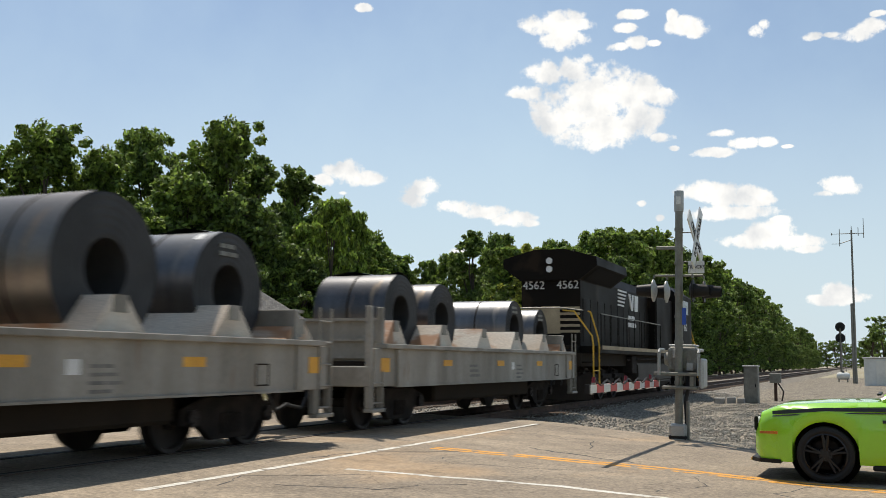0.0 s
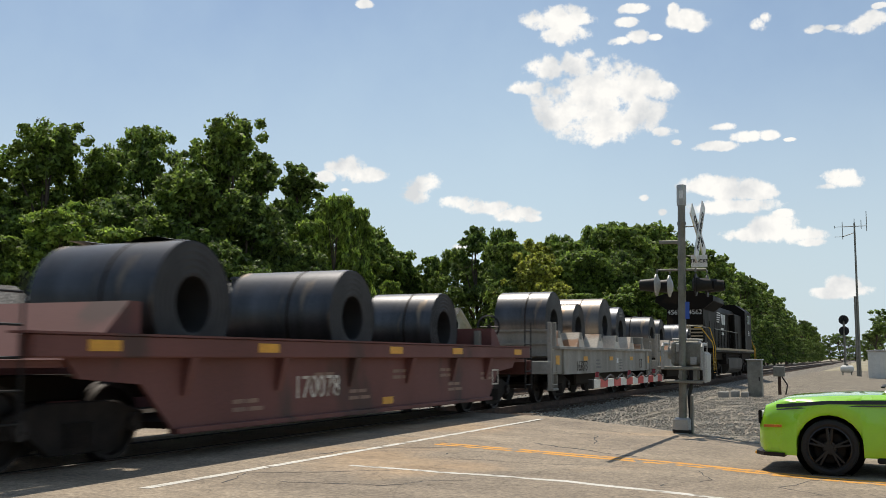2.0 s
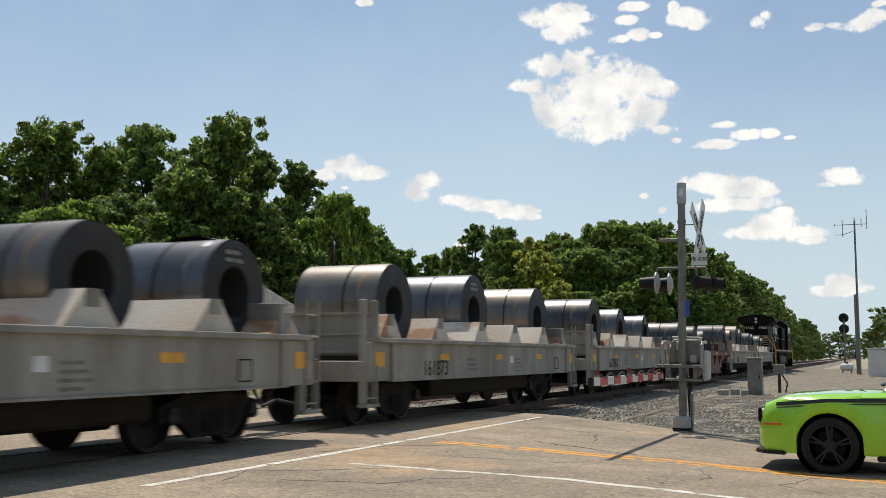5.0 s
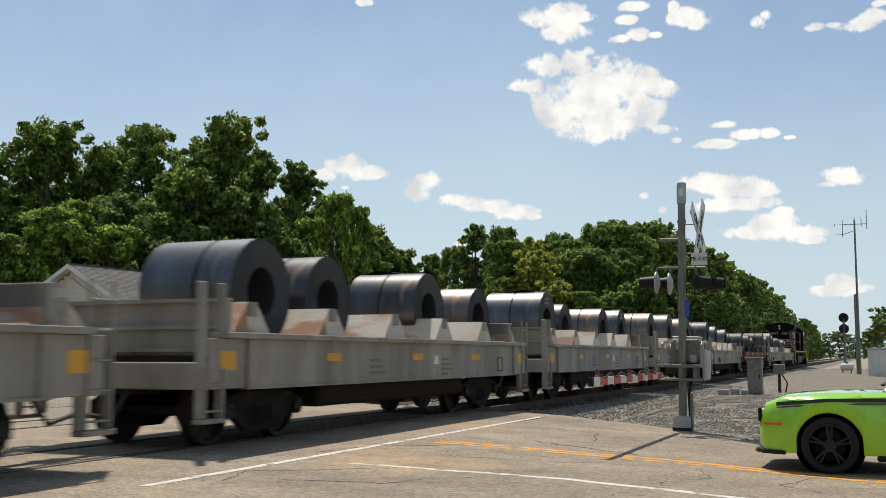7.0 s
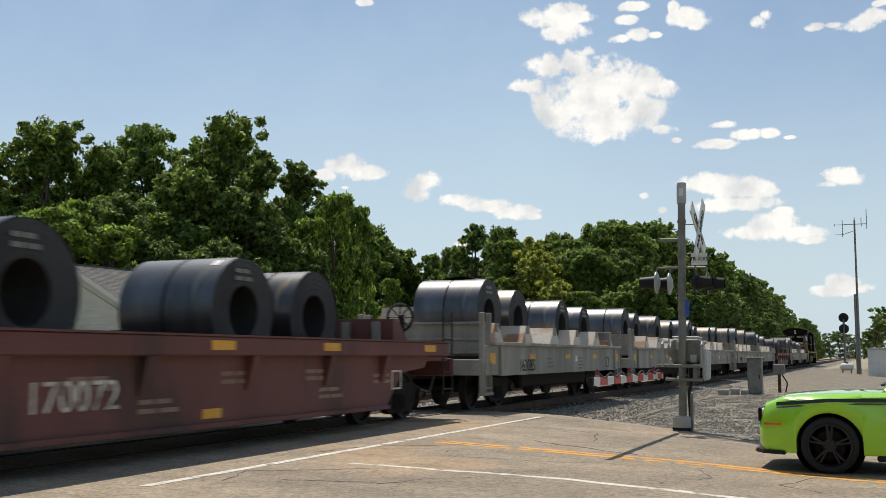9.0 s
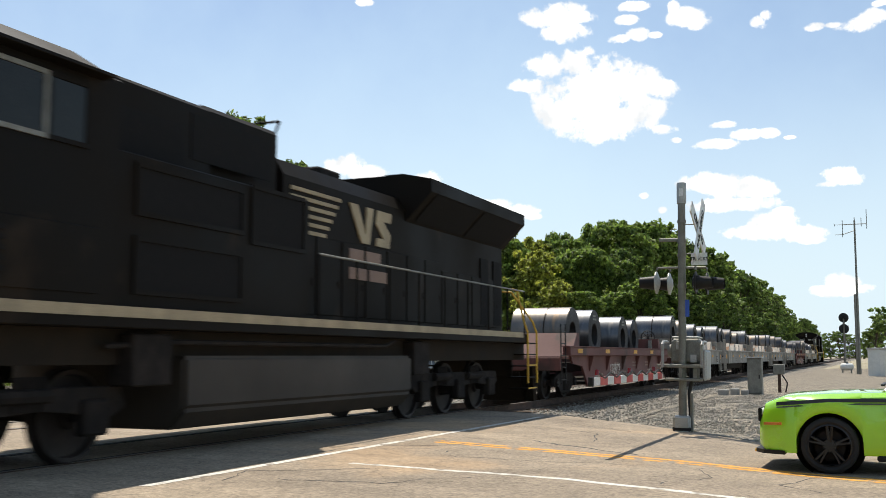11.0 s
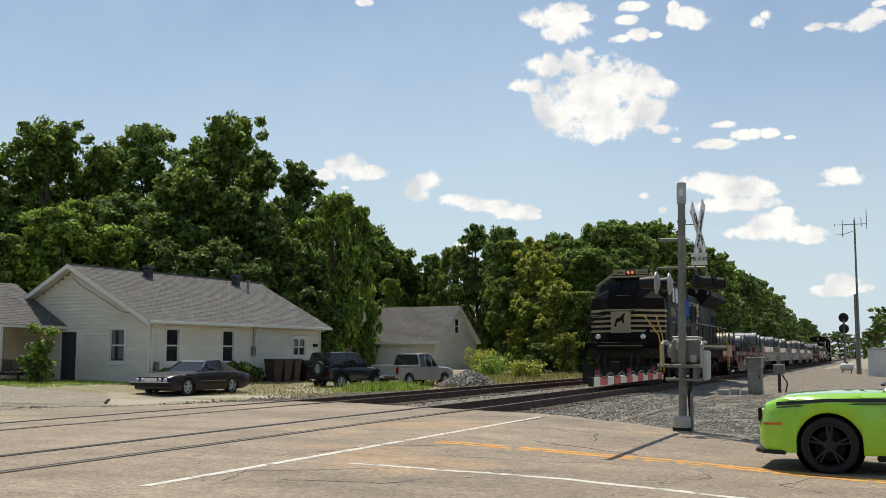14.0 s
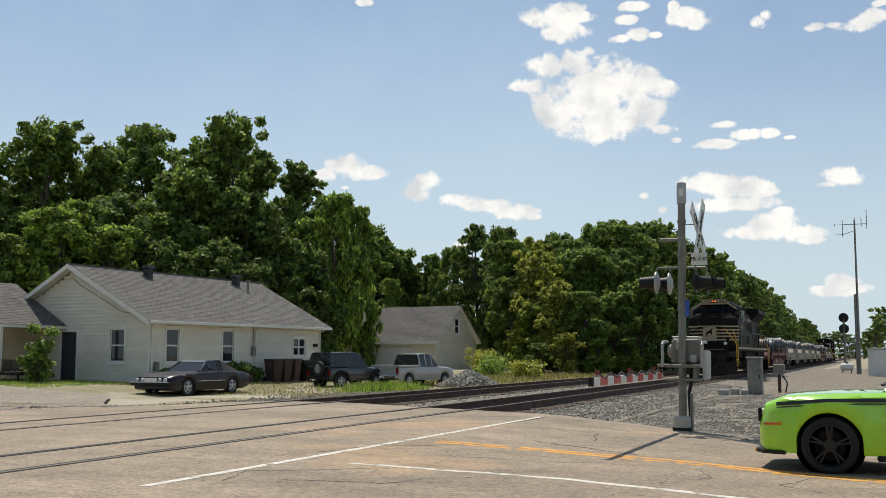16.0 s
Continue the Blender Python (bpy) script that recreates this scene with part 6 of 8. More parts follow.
    for x in (-1.05, 1.05):
        bm = bmesh.new()
        lathe(bm, [(-0.04, 0.0), (-0.03, 0.09), (0.05, 0.11)], 12, "y", (x * 0.85, F + 0.36, 1.94))
        lamp = part("ditch_light", bm, M["lamp_off"], lo, "clear ditch light", smooth=True)
        boxed("ditch_light_bracket", lamp, M["loco"], (x * 0.85 - 0.09, x * 0.85 + 0.09, F + 0.38, F + 0.48, 1.72, 1.98))
    for s in (-1, 1):
        for k, (a, b) in enumerate(((3.35, 3.95), (4.05, 4.75), (4.85, 5.35))):
            w = boxed("side_window", cab, M["cab_glass"], (min(s * 1.522, s * 1.53), max(s * 1.522, s * 1.53), F + a, F + b, 3.42, 4.02))
            bm = bmesh.new()
            for q in ((a - 0.05, a, 3.37, 4.07), (b, b + 0.05, 3.37, 4.07), (a, b, 4.02, 4.07), (a, b, 3.37, 3.42)):
                bx(bm, min(s * 1.522, s * 1.545), max(s * 1.522, s * 1.545), F + q[0], F + q[1], q[2], q[3])
            part("window_frame", bm, M["galv"] if k == 1 else M["loco"], w)
        boxed("sunshade", cab, M["loco"], (min(s * 1.52, s * 1.72), max(s * 1.52, s * 1.72), F + 3.1, F + 5.6, 4.16, 4.2), bevel=0.005)
        letters("number", "1046", 0.56, M["cream"], cab, pose(s * 1.522, F + 3.55, 2.98) @ (FACE_CAMERA_SIDE if s > 0 else pose(0, 0, 0, 90, 0, -90)))
        bars("small_plate", cab, M["faded_gold"], s * 1.522, F + 3.4, 2.62, 1, 0.5, 0.06, d=s)
        boxed("side_door", cab, M["loco"], (min(s * 1.522, s * 1.54), max(s * 1.522, s * 1.54), F + 2.5, F + 5.6, 1.85, 2.55), bevel=0.006)
        for k in range(5):
            boxed("louvre", cab, M["grille"], (min(s * 1.54, s * 1.555), max(s * 1.54, s * 1.555), F + 3.7, F + 4.3, 2.0 + k * 0.1, 2.05 + k * 0.1))
    # electrical cabinet behind the cab, as wide as the platform
    boxed("roof_box", lo, M["loco"], (-1.15, 1.15, F + 5.9, F + 8.1, 3.5, 4.45), bevel=0.05)
    boxed("roof_box", lo, M["loco"], (-1.0, 1.0, F + 8.1, F + 10.0, 3.5, 4.55), bevel=0.08)
    cabinet = boxed("inverter_cabinet", lo, M["loco"], (-1.42, 1.42, F + 5.92, F + 10.2, 1.72, 3.5), bevel=0.02)
    for s in (-1, 1):
        for a, b, z0, z1 in ((6.35, 8.4, 2.85, 3.35), (6.35, 8.4, 1.95, 2.5), (8.7, 10.0, 2.75, 3.45), (6.1, 7.5, 3.55, 4.1), (7.65, 9.5, 3.7, 4.3)):
            g = boxed("intake_grille", cabinet, M["grille"], (min(s * (1.42 if z1 < 3.5 else 1.15), s * (1.428 if z1 < 3.5 else 1.16)), max(s * (1.42 if z1 < 3.5 else 1.15), s * (1.428 if z1 < 3.5 else 1.16)), F + a, F + b, z0, z1))
            if z1 < 3.5:
                for q in ((a - 0.06, a, z0 - 0.06, z1 + 0.06), (b, b + 0.06, z0 - 0.06, z1 + 0.06), (a, b, z1, z1 + 0.06), (a, b, z0 - 0.06, z0)):
                    boxed("grille_frame", g, M["loco"], (min(s * 1.42, s * 1.45), max(s * 1.42, s * 1.45), F + q[0], F + q[1], q[2], q[3]))
    # long hood with rounded shoulders
    bm = bmesh.new()
    prism(bm, [(-0.95, 1.72), (-0.95, 3.95), (-0.8, 4.2), (-0.5, 4.3), (0.5, 4.3), (0.8, 4.2), (0.95, 3.95), (0.95, 1.72)], "y", F + 10.2, F + 19.9)
    hood = part("long_hood", bm, M["loco"], lo)
    for s in (-1, 1):
        for k in range(11):
            y = F + 10.35 + k * 0.86
            d = boxed("hood_door", hood, M["loco"], (min(s * 0.95, s * 0.972), max(s * 0.95, s * 0.972), y, y + 0.8, 1.85, 2.95 if k > 6 else 3.1), bevel=0.006)
            boxed("latch", d, M["truck"], (min(s * 0.972, s * 0.985), max(s * 0.972, s * 0.985), y + 0.7, y + 0.76, 2.3, 2.42))
        # stripes and plain emblem shapes on the hood side
        for k in range(6):
            boxed("hood_stripe", hood, M["faded_gold"], (min(s * 0.95, s * 0.977), max(s * 0.95, s * 0.977), F + 10.4, F + 12.0 - 0.1 * k, 3.75 - k * 0.13, 3.81 - k * 0.13))
        bm = bmesh.new()
        for pts in ([(12.3, 3.8), (12.6, 3.8), (12.9, 3.3), (12.95, 3.8), (13.2, 3.8), (13.05, 3.15), (12.75, 3.15)], [(13.35, 3.8), (13.95, 3.8), (13.9, 3.62), (13.6, 3.62), (13.9, 3.4), (13.85, 3.15), (13.3, 3.15), (13.35, 3.3), (13.62, 3.3), (13.3, 3.55)]):
            prism(bm, [(F + a, b) for a, b in pts], "x", min(s * 0.95, s * 0.98), max(s * 0.95, s * 0.98))
        part("emblem_shape", bm, M["faded_gold"], hood)
        bars("faded_lettering", hood, M["faded_pink"], s * 0.974, F + 12.3, 3.02, 2, 1.7, 0.2, 0.12, d=s)
        # radiator wing
        bm = bmesh.new()
        prism(bm, [(s * 0.95, 3.75), (s * 1.5, 4.3), (s * 1.5, 4.55), (s * 0.9, 4.68), (s * 0.5, 4.68), (s * 0.5, 4.2)], "y", F + 14.6, F + 20.2)
        wing = part("radiator_wing", bm, M["loco"], lo)
        for a, b in ((14.9, 17.3), (17.5, 19.9)):
            bm = bmesh.new()
            v = [bm.verts.new(p) for p in ((s * 0.985, F + a, 3.78), (s * 0.985, F + b, 3.78), (s * 1.49, F + b, 4.28), (s * 1.49, F + a, 4.28))]
            bm.faces.new(v)
            bmesh.ops.translate(bm, verts=bm.verts, vec=(s * 0.008, 0, -0.008))
            part("radiator_grille", bm, M["grille"], wing)
        for y in (18.6, 19.45):
            boxed("grille_door", hood, M["grille"], (min(s * 0.95, s * 0.978), max(s * 0.95, s * 0.978), F + y, F + y + 0.5, 1.9, 3.4))
    boxed("radiator_top", lo, M["loco"], (-0.5, 0.5, F + 14.6, F + 20.2, 4.3, 4.66))
    boxed("exhaust_stack", lo, M["truck"], (-0.3, 0.3, F + 12.4, F + 13.2, 4.3, 4.5), bevel=0.03)
    boxed("hood_end", lo, M["loco"], (-0.9, 0.9, F + 19.9, F + 20.3, 1.72, 4.3), bevel=0.05)
    bm = bmesh.new()
    pipe(bm, [(-0.9, F + 10.0, 4.5), (-0.9, F + 10.15, 4.75), (0.9, F + 10.15, 4.75), (0.9, F + 10.0, 4.5)], 0.02)
    part("roof_rail", bm, M["loco"], lo)
    bm = bmesh.new()
    tube(bm, (0.3, F + 4.2, 4.66), (0.3, F + 4.2, 4.76), 0.1, 10)
    for x in (-0.2, 0.05):
        tube(bm, (x, F + 5.0, 4.74), (x, F + 5.5, 4.74), 0.05, 8, 0.1)
        tube(bm, (x, F + 5.2, 4.66), (x, F + 5.2, 4.74), 0.03, 6)
    part("air_horn", bm, M["galv"], lo)
    walk_rails(lo, F + 10.4, F + 20.2, 9)
    bm = bmesh.new()
    pipe(bm, [(-1.45, F + 0.32, 1.8), (-1.3, F + 0.32, 2.75), (-0.6, F + 0.35, 2.95), (0.6, F + 0.35, 2.95)], 0.02)
    part("front_handrail", bm, M["loco"], lo)
    return lo


def lead_locomotive():
    """Six-axle diesel seen from behind: wide radiator roof, hood end with stripes; cab far ahead at +y."""
    lo = thing("locomotive", "black diesel locomotive leading, seen from its hood end", "locomotive", group="locomotives")
    F = -10.6
    chassis(lo)
    bm = bmesh.new()
    prism(bm, [(-0.95, 1.72), (-0.95, 3.85), (-0.75, 4.2), (0.75, 4.2), (0.95, 3.85), (0.95, 1.72)], "y", F + 1.15, F + 15.0)
    hood = part("long_hood", bm, M["loco"], lo)
    for k in range(5):
        boxed("end_stripe", hood, M["cream"], (-0.93, 0.93, F + 1.138, F + 1.149, 2.85 - k * 0.18, 2.93 - k * 0.18))
    boxed("hood_end_panel", hood, M["cream"], (-0.3, 0.3, F + 1.128, F + 1.137, 2.1, 2.95))
    bm = bmesh.new()
    prism(bm, [(-1.52, 4.18), (-1.5, 4.45), (-0.5, 4.72), (0.5, 4.72), (1.5, 4.45), (1.52, 4.18), (0.95, 3.75), (-0.95, 3.75)], "y", F + 1.0, F + 5.2)
    rad = part("radiator_roof", bm, M["loco"], lo, "wide overhanging radiator roof")
    for s in (-1, 1):
        bm = bmesh.new()
        v = [bm.verts.new(p) for p in ((s * 0.99, F + 1.3, 3.77), (s * 0.99, F + 4.9, 3.77), (s * 1.5, F + 4.9, 4.15), (s * 1.5, F + 1.3, 4.15))]
        bm.faces.new(v)
        bmesh.ops.translate(bm, verts=bm.verts, vec=(s * 0.006, 0, -0.008))
        part("radiator_grille", bm, M["grille"], rad)
        letters("number", "4562", 0.36, M["white"], hood, pose(s * 0.55, F + 1.14, 3.6) @ FACE_BACK)
        for k in range(14):
            y = F + 1.4 + k * 0.94
            boxed("hood_door", hood, M["loco"], (min(s * 0.95, s * 0.972), max(s * 0.95, s * 0.972), y, y + 0.86, 1.85, 3.2), bevel=0.006)
        for k in range(5):
            boxed("hood_stripe", hood, M["white"], (min(s * 0.95, s * 0.978), max(s * 0.95, s * 0.978), F + 6.2, F + 7.6 - 0.12 * k, 3.75 - k * 0.13, 3.81 - k * 0.13))
        bm = bmesh.new()
        for pts in ([(7.9, 3.75), (8.2, 3.75), (8.5, 3.3), (8.55, 3.75), (8.8, 3.75), (8.65, 3.15), (8.35, 3.15)], [(9.0, 3.75), (9.6, 3.75), (9.5, 3.15), (8.95, 3.15)]):
            prism(bm, [(F + a, b) for a, b in pts], "x", min(s * 0.95, s * 0.98), max(s * 0.95, s * 0.98))
        part("emblem_shape", bm, M["white"], hood)
        bars("white_lettering", hood, M["white"], s * 0.974, F + 7.8, 2.95, 2, 1.6, 0.16, 0.1, d=s)
        boxed("side_window", lo, M["cab_glass"], (min(s * 1.52, s * 1.53), max(s * 1.52, s * 1.53), F + 16.3, F + 18.0, 3.4, 4.0))
    for z in (4.38, 4.12):
        bm = bmesh.new()
        lathe(bm, [(0.0, 0.0), (-0.01, 0.1), (0.04, 0.11)], 12, "y", (0, F + 0.98, z - 0.02))
        part("rear_headlight", bm, M["lamp_off"], lo, smooth=True)
    boxed("blower_housing", lo, M["loco"], (-1.3, 1.3, F + 11.6, F + 15.2, 1.72, 3.9), bevel=0.06)
    bm = bmesh.new()
    prism(bm, [(-1.52, 1.72), (-1.52, 4.2), (-0.9, 4.65), (0.9, 4.65), (1.52, 4.2), (1.52, 1.72)], "y", F + 15.2, F + 18.9)
    cab = part("cab", bm, M["loco"], lo)
    for s in (-1, 1):
        letters("number", "4562", 0.45, M["white"], cab, pose(s * 1.523, F + 17.2, 2.8) @ (FACE_CAMERA_SIDE if s > 0 else pose(0, 0, 0, 90, 0, -90)))
    bm = bmesh.new()
    prism(bm, [(F + 18.9, 1.72), (F + 18.9, 3.85), (F + 19.9, 3.55), (F + 20.1, 1.72)], "x", -1.2, 1.2)
    part("nose", bm, M["loco"], lo)
    walk_rails(lo, F + 1.6, F + 11.4, 9)
    bm = bmesh.new()
    pipe(bm, [(-1.45, F + 0.1, 1.8), (-1.3, F + 0.1, 2.75), (-0.6, F + 0.15, 2.85), (0.6, F + 0.15, 2.85), (1.3, F + 0.1, 2.75)], 0.02)
    part("end_handrail", bm, M["galv"], lo)
    return lo


def build_train():
    grey, red = grey_coil_car(), red_coil_car()
    # place of each car at 0 s, its number, and its load: (place on the car, radius, kind of surface)
    cars = [(grey, 21.5, "", [(-3.6, 0.78, 3, 1), (-1.55, 0.76, 0, 0), (3.15, 0.72, 1, 0), (5.35, 0.66, 1, 0)]),
            (grey, 7.4, "163073", [(-3.55, 0.88, 0, 0), (-1.3, 0.76, 2, 0), (2.07, 0.93, 2, 0), (4.63, 0.84, 1, 1)]),
            (red, -8.8, "170078", [(-4.5, 0.84, 6, 1), (-0.1, 0.82, 6, 0), (4.5, 0.76, 0, 0)]),
            (grey, -25.1, "162963", [(-3.75, 0.84, 6, 0), (0.8, 0.78, 1, 1), (5.1, 0.74, 1, 1)]),
            (grey, -39.35, "161873", [(-3.9, 0.8, 2, 0), (0.4, 0.85, 1, 0), (5.0, 0.84, 2, 0)]),
            (grey, -53.6, "", [(-3.9, 0.82, 1, 1), (-1.9, 0.7, 0, 0), (2.3, 0.72, 2, 0), (5.2, 0.76, 1, 1)]),
            (grey, -67.9, "", [(-4.0, 0.8, 4, 0), (-1.9, 0.76, 0, 0), (2.3, 0.78, 3, 1), (4.9, 0.7, 5, 0)]),
            (grey, -82.25, "163085", [(-4.1, 0.84, 1, 1), (-2.1, 0.77, 2, 1), (2.05, 0.74, 1, 0), (4.5, 0.7, 1, 0)]),
            (red, -98.55, "170072", [(-4.9, 0.8, 2, 0), (-2.1, 0.82, 1, 0), (2.0, 0.78, 1, 0), (4.1, 0.76, 0, 0)])]
    used, protos = set(), {}
    placed = []
    for car, y0, number, load in cars:
        placed.append(car if car.name not in used else copy_thing(car, Matrix.Identity(4)))
        used.add(car.name)
    for ob, (car, y0, number, load) in zip(placed, cars):
        MOVING.append((ob, y0, Matrix.Identity(4)))
        if number:
            x, y, z, size, material = (1.532, -3.5, 0.96, 0.4, M["under"]) if car is grey else (1.424, -2.0, 0.76, 0.46, M["line_white"])
            letters("car_number", number, size, material, ob, pose(x, y, z) @ FACE_CAMERA_SIDE)
        for y, r, kind, flap in load:
            key = (round(r, 2), kind, flap)
            made = protos.get(key)
            coil = copy_thing(made, Matrix.Identity(4)) if made else steel_coil(r, 2.0 if kind >= 6 else 1.6 + 0.1 * (kind % 3 - 1), kind, 0.045 if flap else 0.0)
            protos.setdefault(key, coil)
            MOVING.append((coil, y0, pose(0, y, (1.33 if car is grey else 1.05) + r)))
    rear, lead = rear_locomotive(), lead_locomotive()
    MOVING.append((rear, -119.6, Matrix.Identity(4)))
    MOVING.append((lead, 40.0, Matrix.Identity(4)))


build_train()


# ---- vehicles ----
def wheel(parent, m, r, width, rim_r, rim_material, spokes=5, side=1, twin=False):
    """A road wheel; local x is the axle, outer face towards side."""
    s = side
    bm = bmesh.new()
    w = width / 2
    lathe(bm, [(-w * 0.8, rim_r), (-w, rim_r + 0.03), (-w, r - 0.04), (-w * 0.8, r - 0.008), (-w * 0.3, r), (w * 0.3, r), (w * 0.8, r - 0.008), (w, r - 0.04), (w, rim_r + 0.03), (w * 0.8, rim_r)], 36)
    tyre = part("tyre", bm, M["tyre"], parent, "black rubber tyre", smooth=True, m=m)
    bm = bmesh.new()
    lathe(bm, [(s * w * 0.85, rim_r + 0.004), (s * w * 0.9, rim_r - 0.012), (s * w * 0.4, rim_r - 0.03), (-s * w * 0.5, rim_r - 0.04)], 36)
    for k in range(spokes):
        for off in ((-0.13, 0.13) if twin else (0.0,)):
            a = 2 * np.pi * k / spokes + 0.3
            c0, c1 = a + off * 0.5, a + off
            p, q = Vector((s * w * 0.62, 0.05 * np.cos(c0), 0.05 * np.sin(c0))), Vector((s * w * 0.72, (rim_r - 0.01) * np.cos(c1), (rim_r - 0.01) * np.sin(c1)))
            tube(bm, p, q, 0.024 if twin else 0.045, 6, 0.017 if twin else 0.03)
    lathe(bm, [(s * w * 0.45, 0.085), (s * w * 0.72, 0.075), (s * w * 0.74, 0.0)], 16)
    part("rim", bm, rim_material, tyre, "alloy wheel rim", smooth=True)
    bm = bmesh.new()
    lathe(bm, [(s * w * 0.1, 0.0), (s * w * 0.1, rim_r * 0.72), (s * w * 0.05, rim_r * 0.72)], 24)
    part("brake_disc", bm, M["truck"], tyre, smooth=True)
    return tyre


def car_body(sections, arches, sill, n=61, length=None):
    """Loft of a car body: sections of (place, roof line, half width); arches of (place, radius, centre height). Nose at -y."""
    bm = bmesh.new()
    s0, s1 = sections[0][0], sections[-1][0]
    stations = sorted(set([float(v) for v in np.linspace(s0, s1, n)] + [a[0] + a[1] * np.cos(t) for a in arches for t in np.linspace(0, np.pi, 13)]))
    rings = []
    for s in stations:
        zt = lerp(s, [(p[0], p[1]) for p in sections])
        hw = lerp(s, [(p[0], p[2]) for p in sections])
        zb = lerp(s, sill)
        for a, r, cz in arches:
            if abs(s - a) < r:
                zb = max(zb, cz + np.sqrt(r * r - (s - a) ** 2))
        zb = min(zb, zt - 0.08)
        h = zt - zb
        half = [(hw * 0.955, zb), (hw * 0.99, zb + 0.2 * h), (hw, zb + 0.5 * h), (hw * 0.985, zb + 0.75 * h), (hw * 0.955, zt - 0.05), (hw * 0.9, zt - 0.012), (hw * 0.78, zt + 0.004), (hw * 0.4, zt + 0.012)]
        rings.append([(x, s, z) for x, z in half] + [(-x, s, z) for x, z in half[::-1]])
    grid = [[bm.verts.new(p) for p in ring] for ring in rings]
    k = len(grid[0])
    for a, b in zip(grid, grid[1:]):
        for i in range(k):
            bm.faces.new((a[i], a[(i + 1) % k], b[(i + 1) % k], b[i]))
    bm.faces.new(grid[0][::-1]), bm.faces.new(grid[-1])
    return bm


def cabin(parent, rows, glass_name, roof_material, pillar_material, roof_from, roof_to):
    """Glasshouse: rows of (place, base height, top height, base half width, top half width); roof skin and pillars."""
    bm = bmesh.new()
    loft(bm, [[(-b, y, z0), (-t, y, z1), (t, y, z1), (b, y, z0)] for y, z0, z1, b, t in rows])
    house = part("glasshouse", bm, M["window"], parent, "tinted car windows", smooth=False)
    bm = bmesh.new()
    sel = [r for r in rows if roof_from - 0.01 <= r[0] <= roof_to + 0.01]
    loft(bm, [[(-t - 0.012, y, z1 - 0.03), (-t * 0.85, y, z1 + 0.018), (t * 0.85, y, z1 + 0.018), (t + 0.012, y, z1 - 0.03)] for y, z0, z1, b, t in sel])
    part("roof", bm, roof_material, parent, smooth=True)
    for i, (y, z0, z1, b, t) in enumerate(rows):
        if i in (0, len(rows) - 1):
            continue
        for s in (-1, 1):
            bm = bmesh.new()
            prism(bm, [(s * (b + 0.008), z0), (s * (t + 0.012), z1), (s * (t - 0.04), z1), (s * (b - 0.04), z0)], "y", y - 0.035, y + 0.035)
            part("pillar", bm, pillar_material, house)
    for s in (-1, 1):
        for lo, hi in ((rows[0], rows[1]), (rows[-1], rows[-2])):
            bm = bmesh.new()
            tube(bm, (s * lo[3], lo[0], lo[2]), (s * (hi[4] + 0.005), hi[0], hi[2]), 0.035, 6)
            part("screen_pillar", bm, pillar_material, house)
    return house


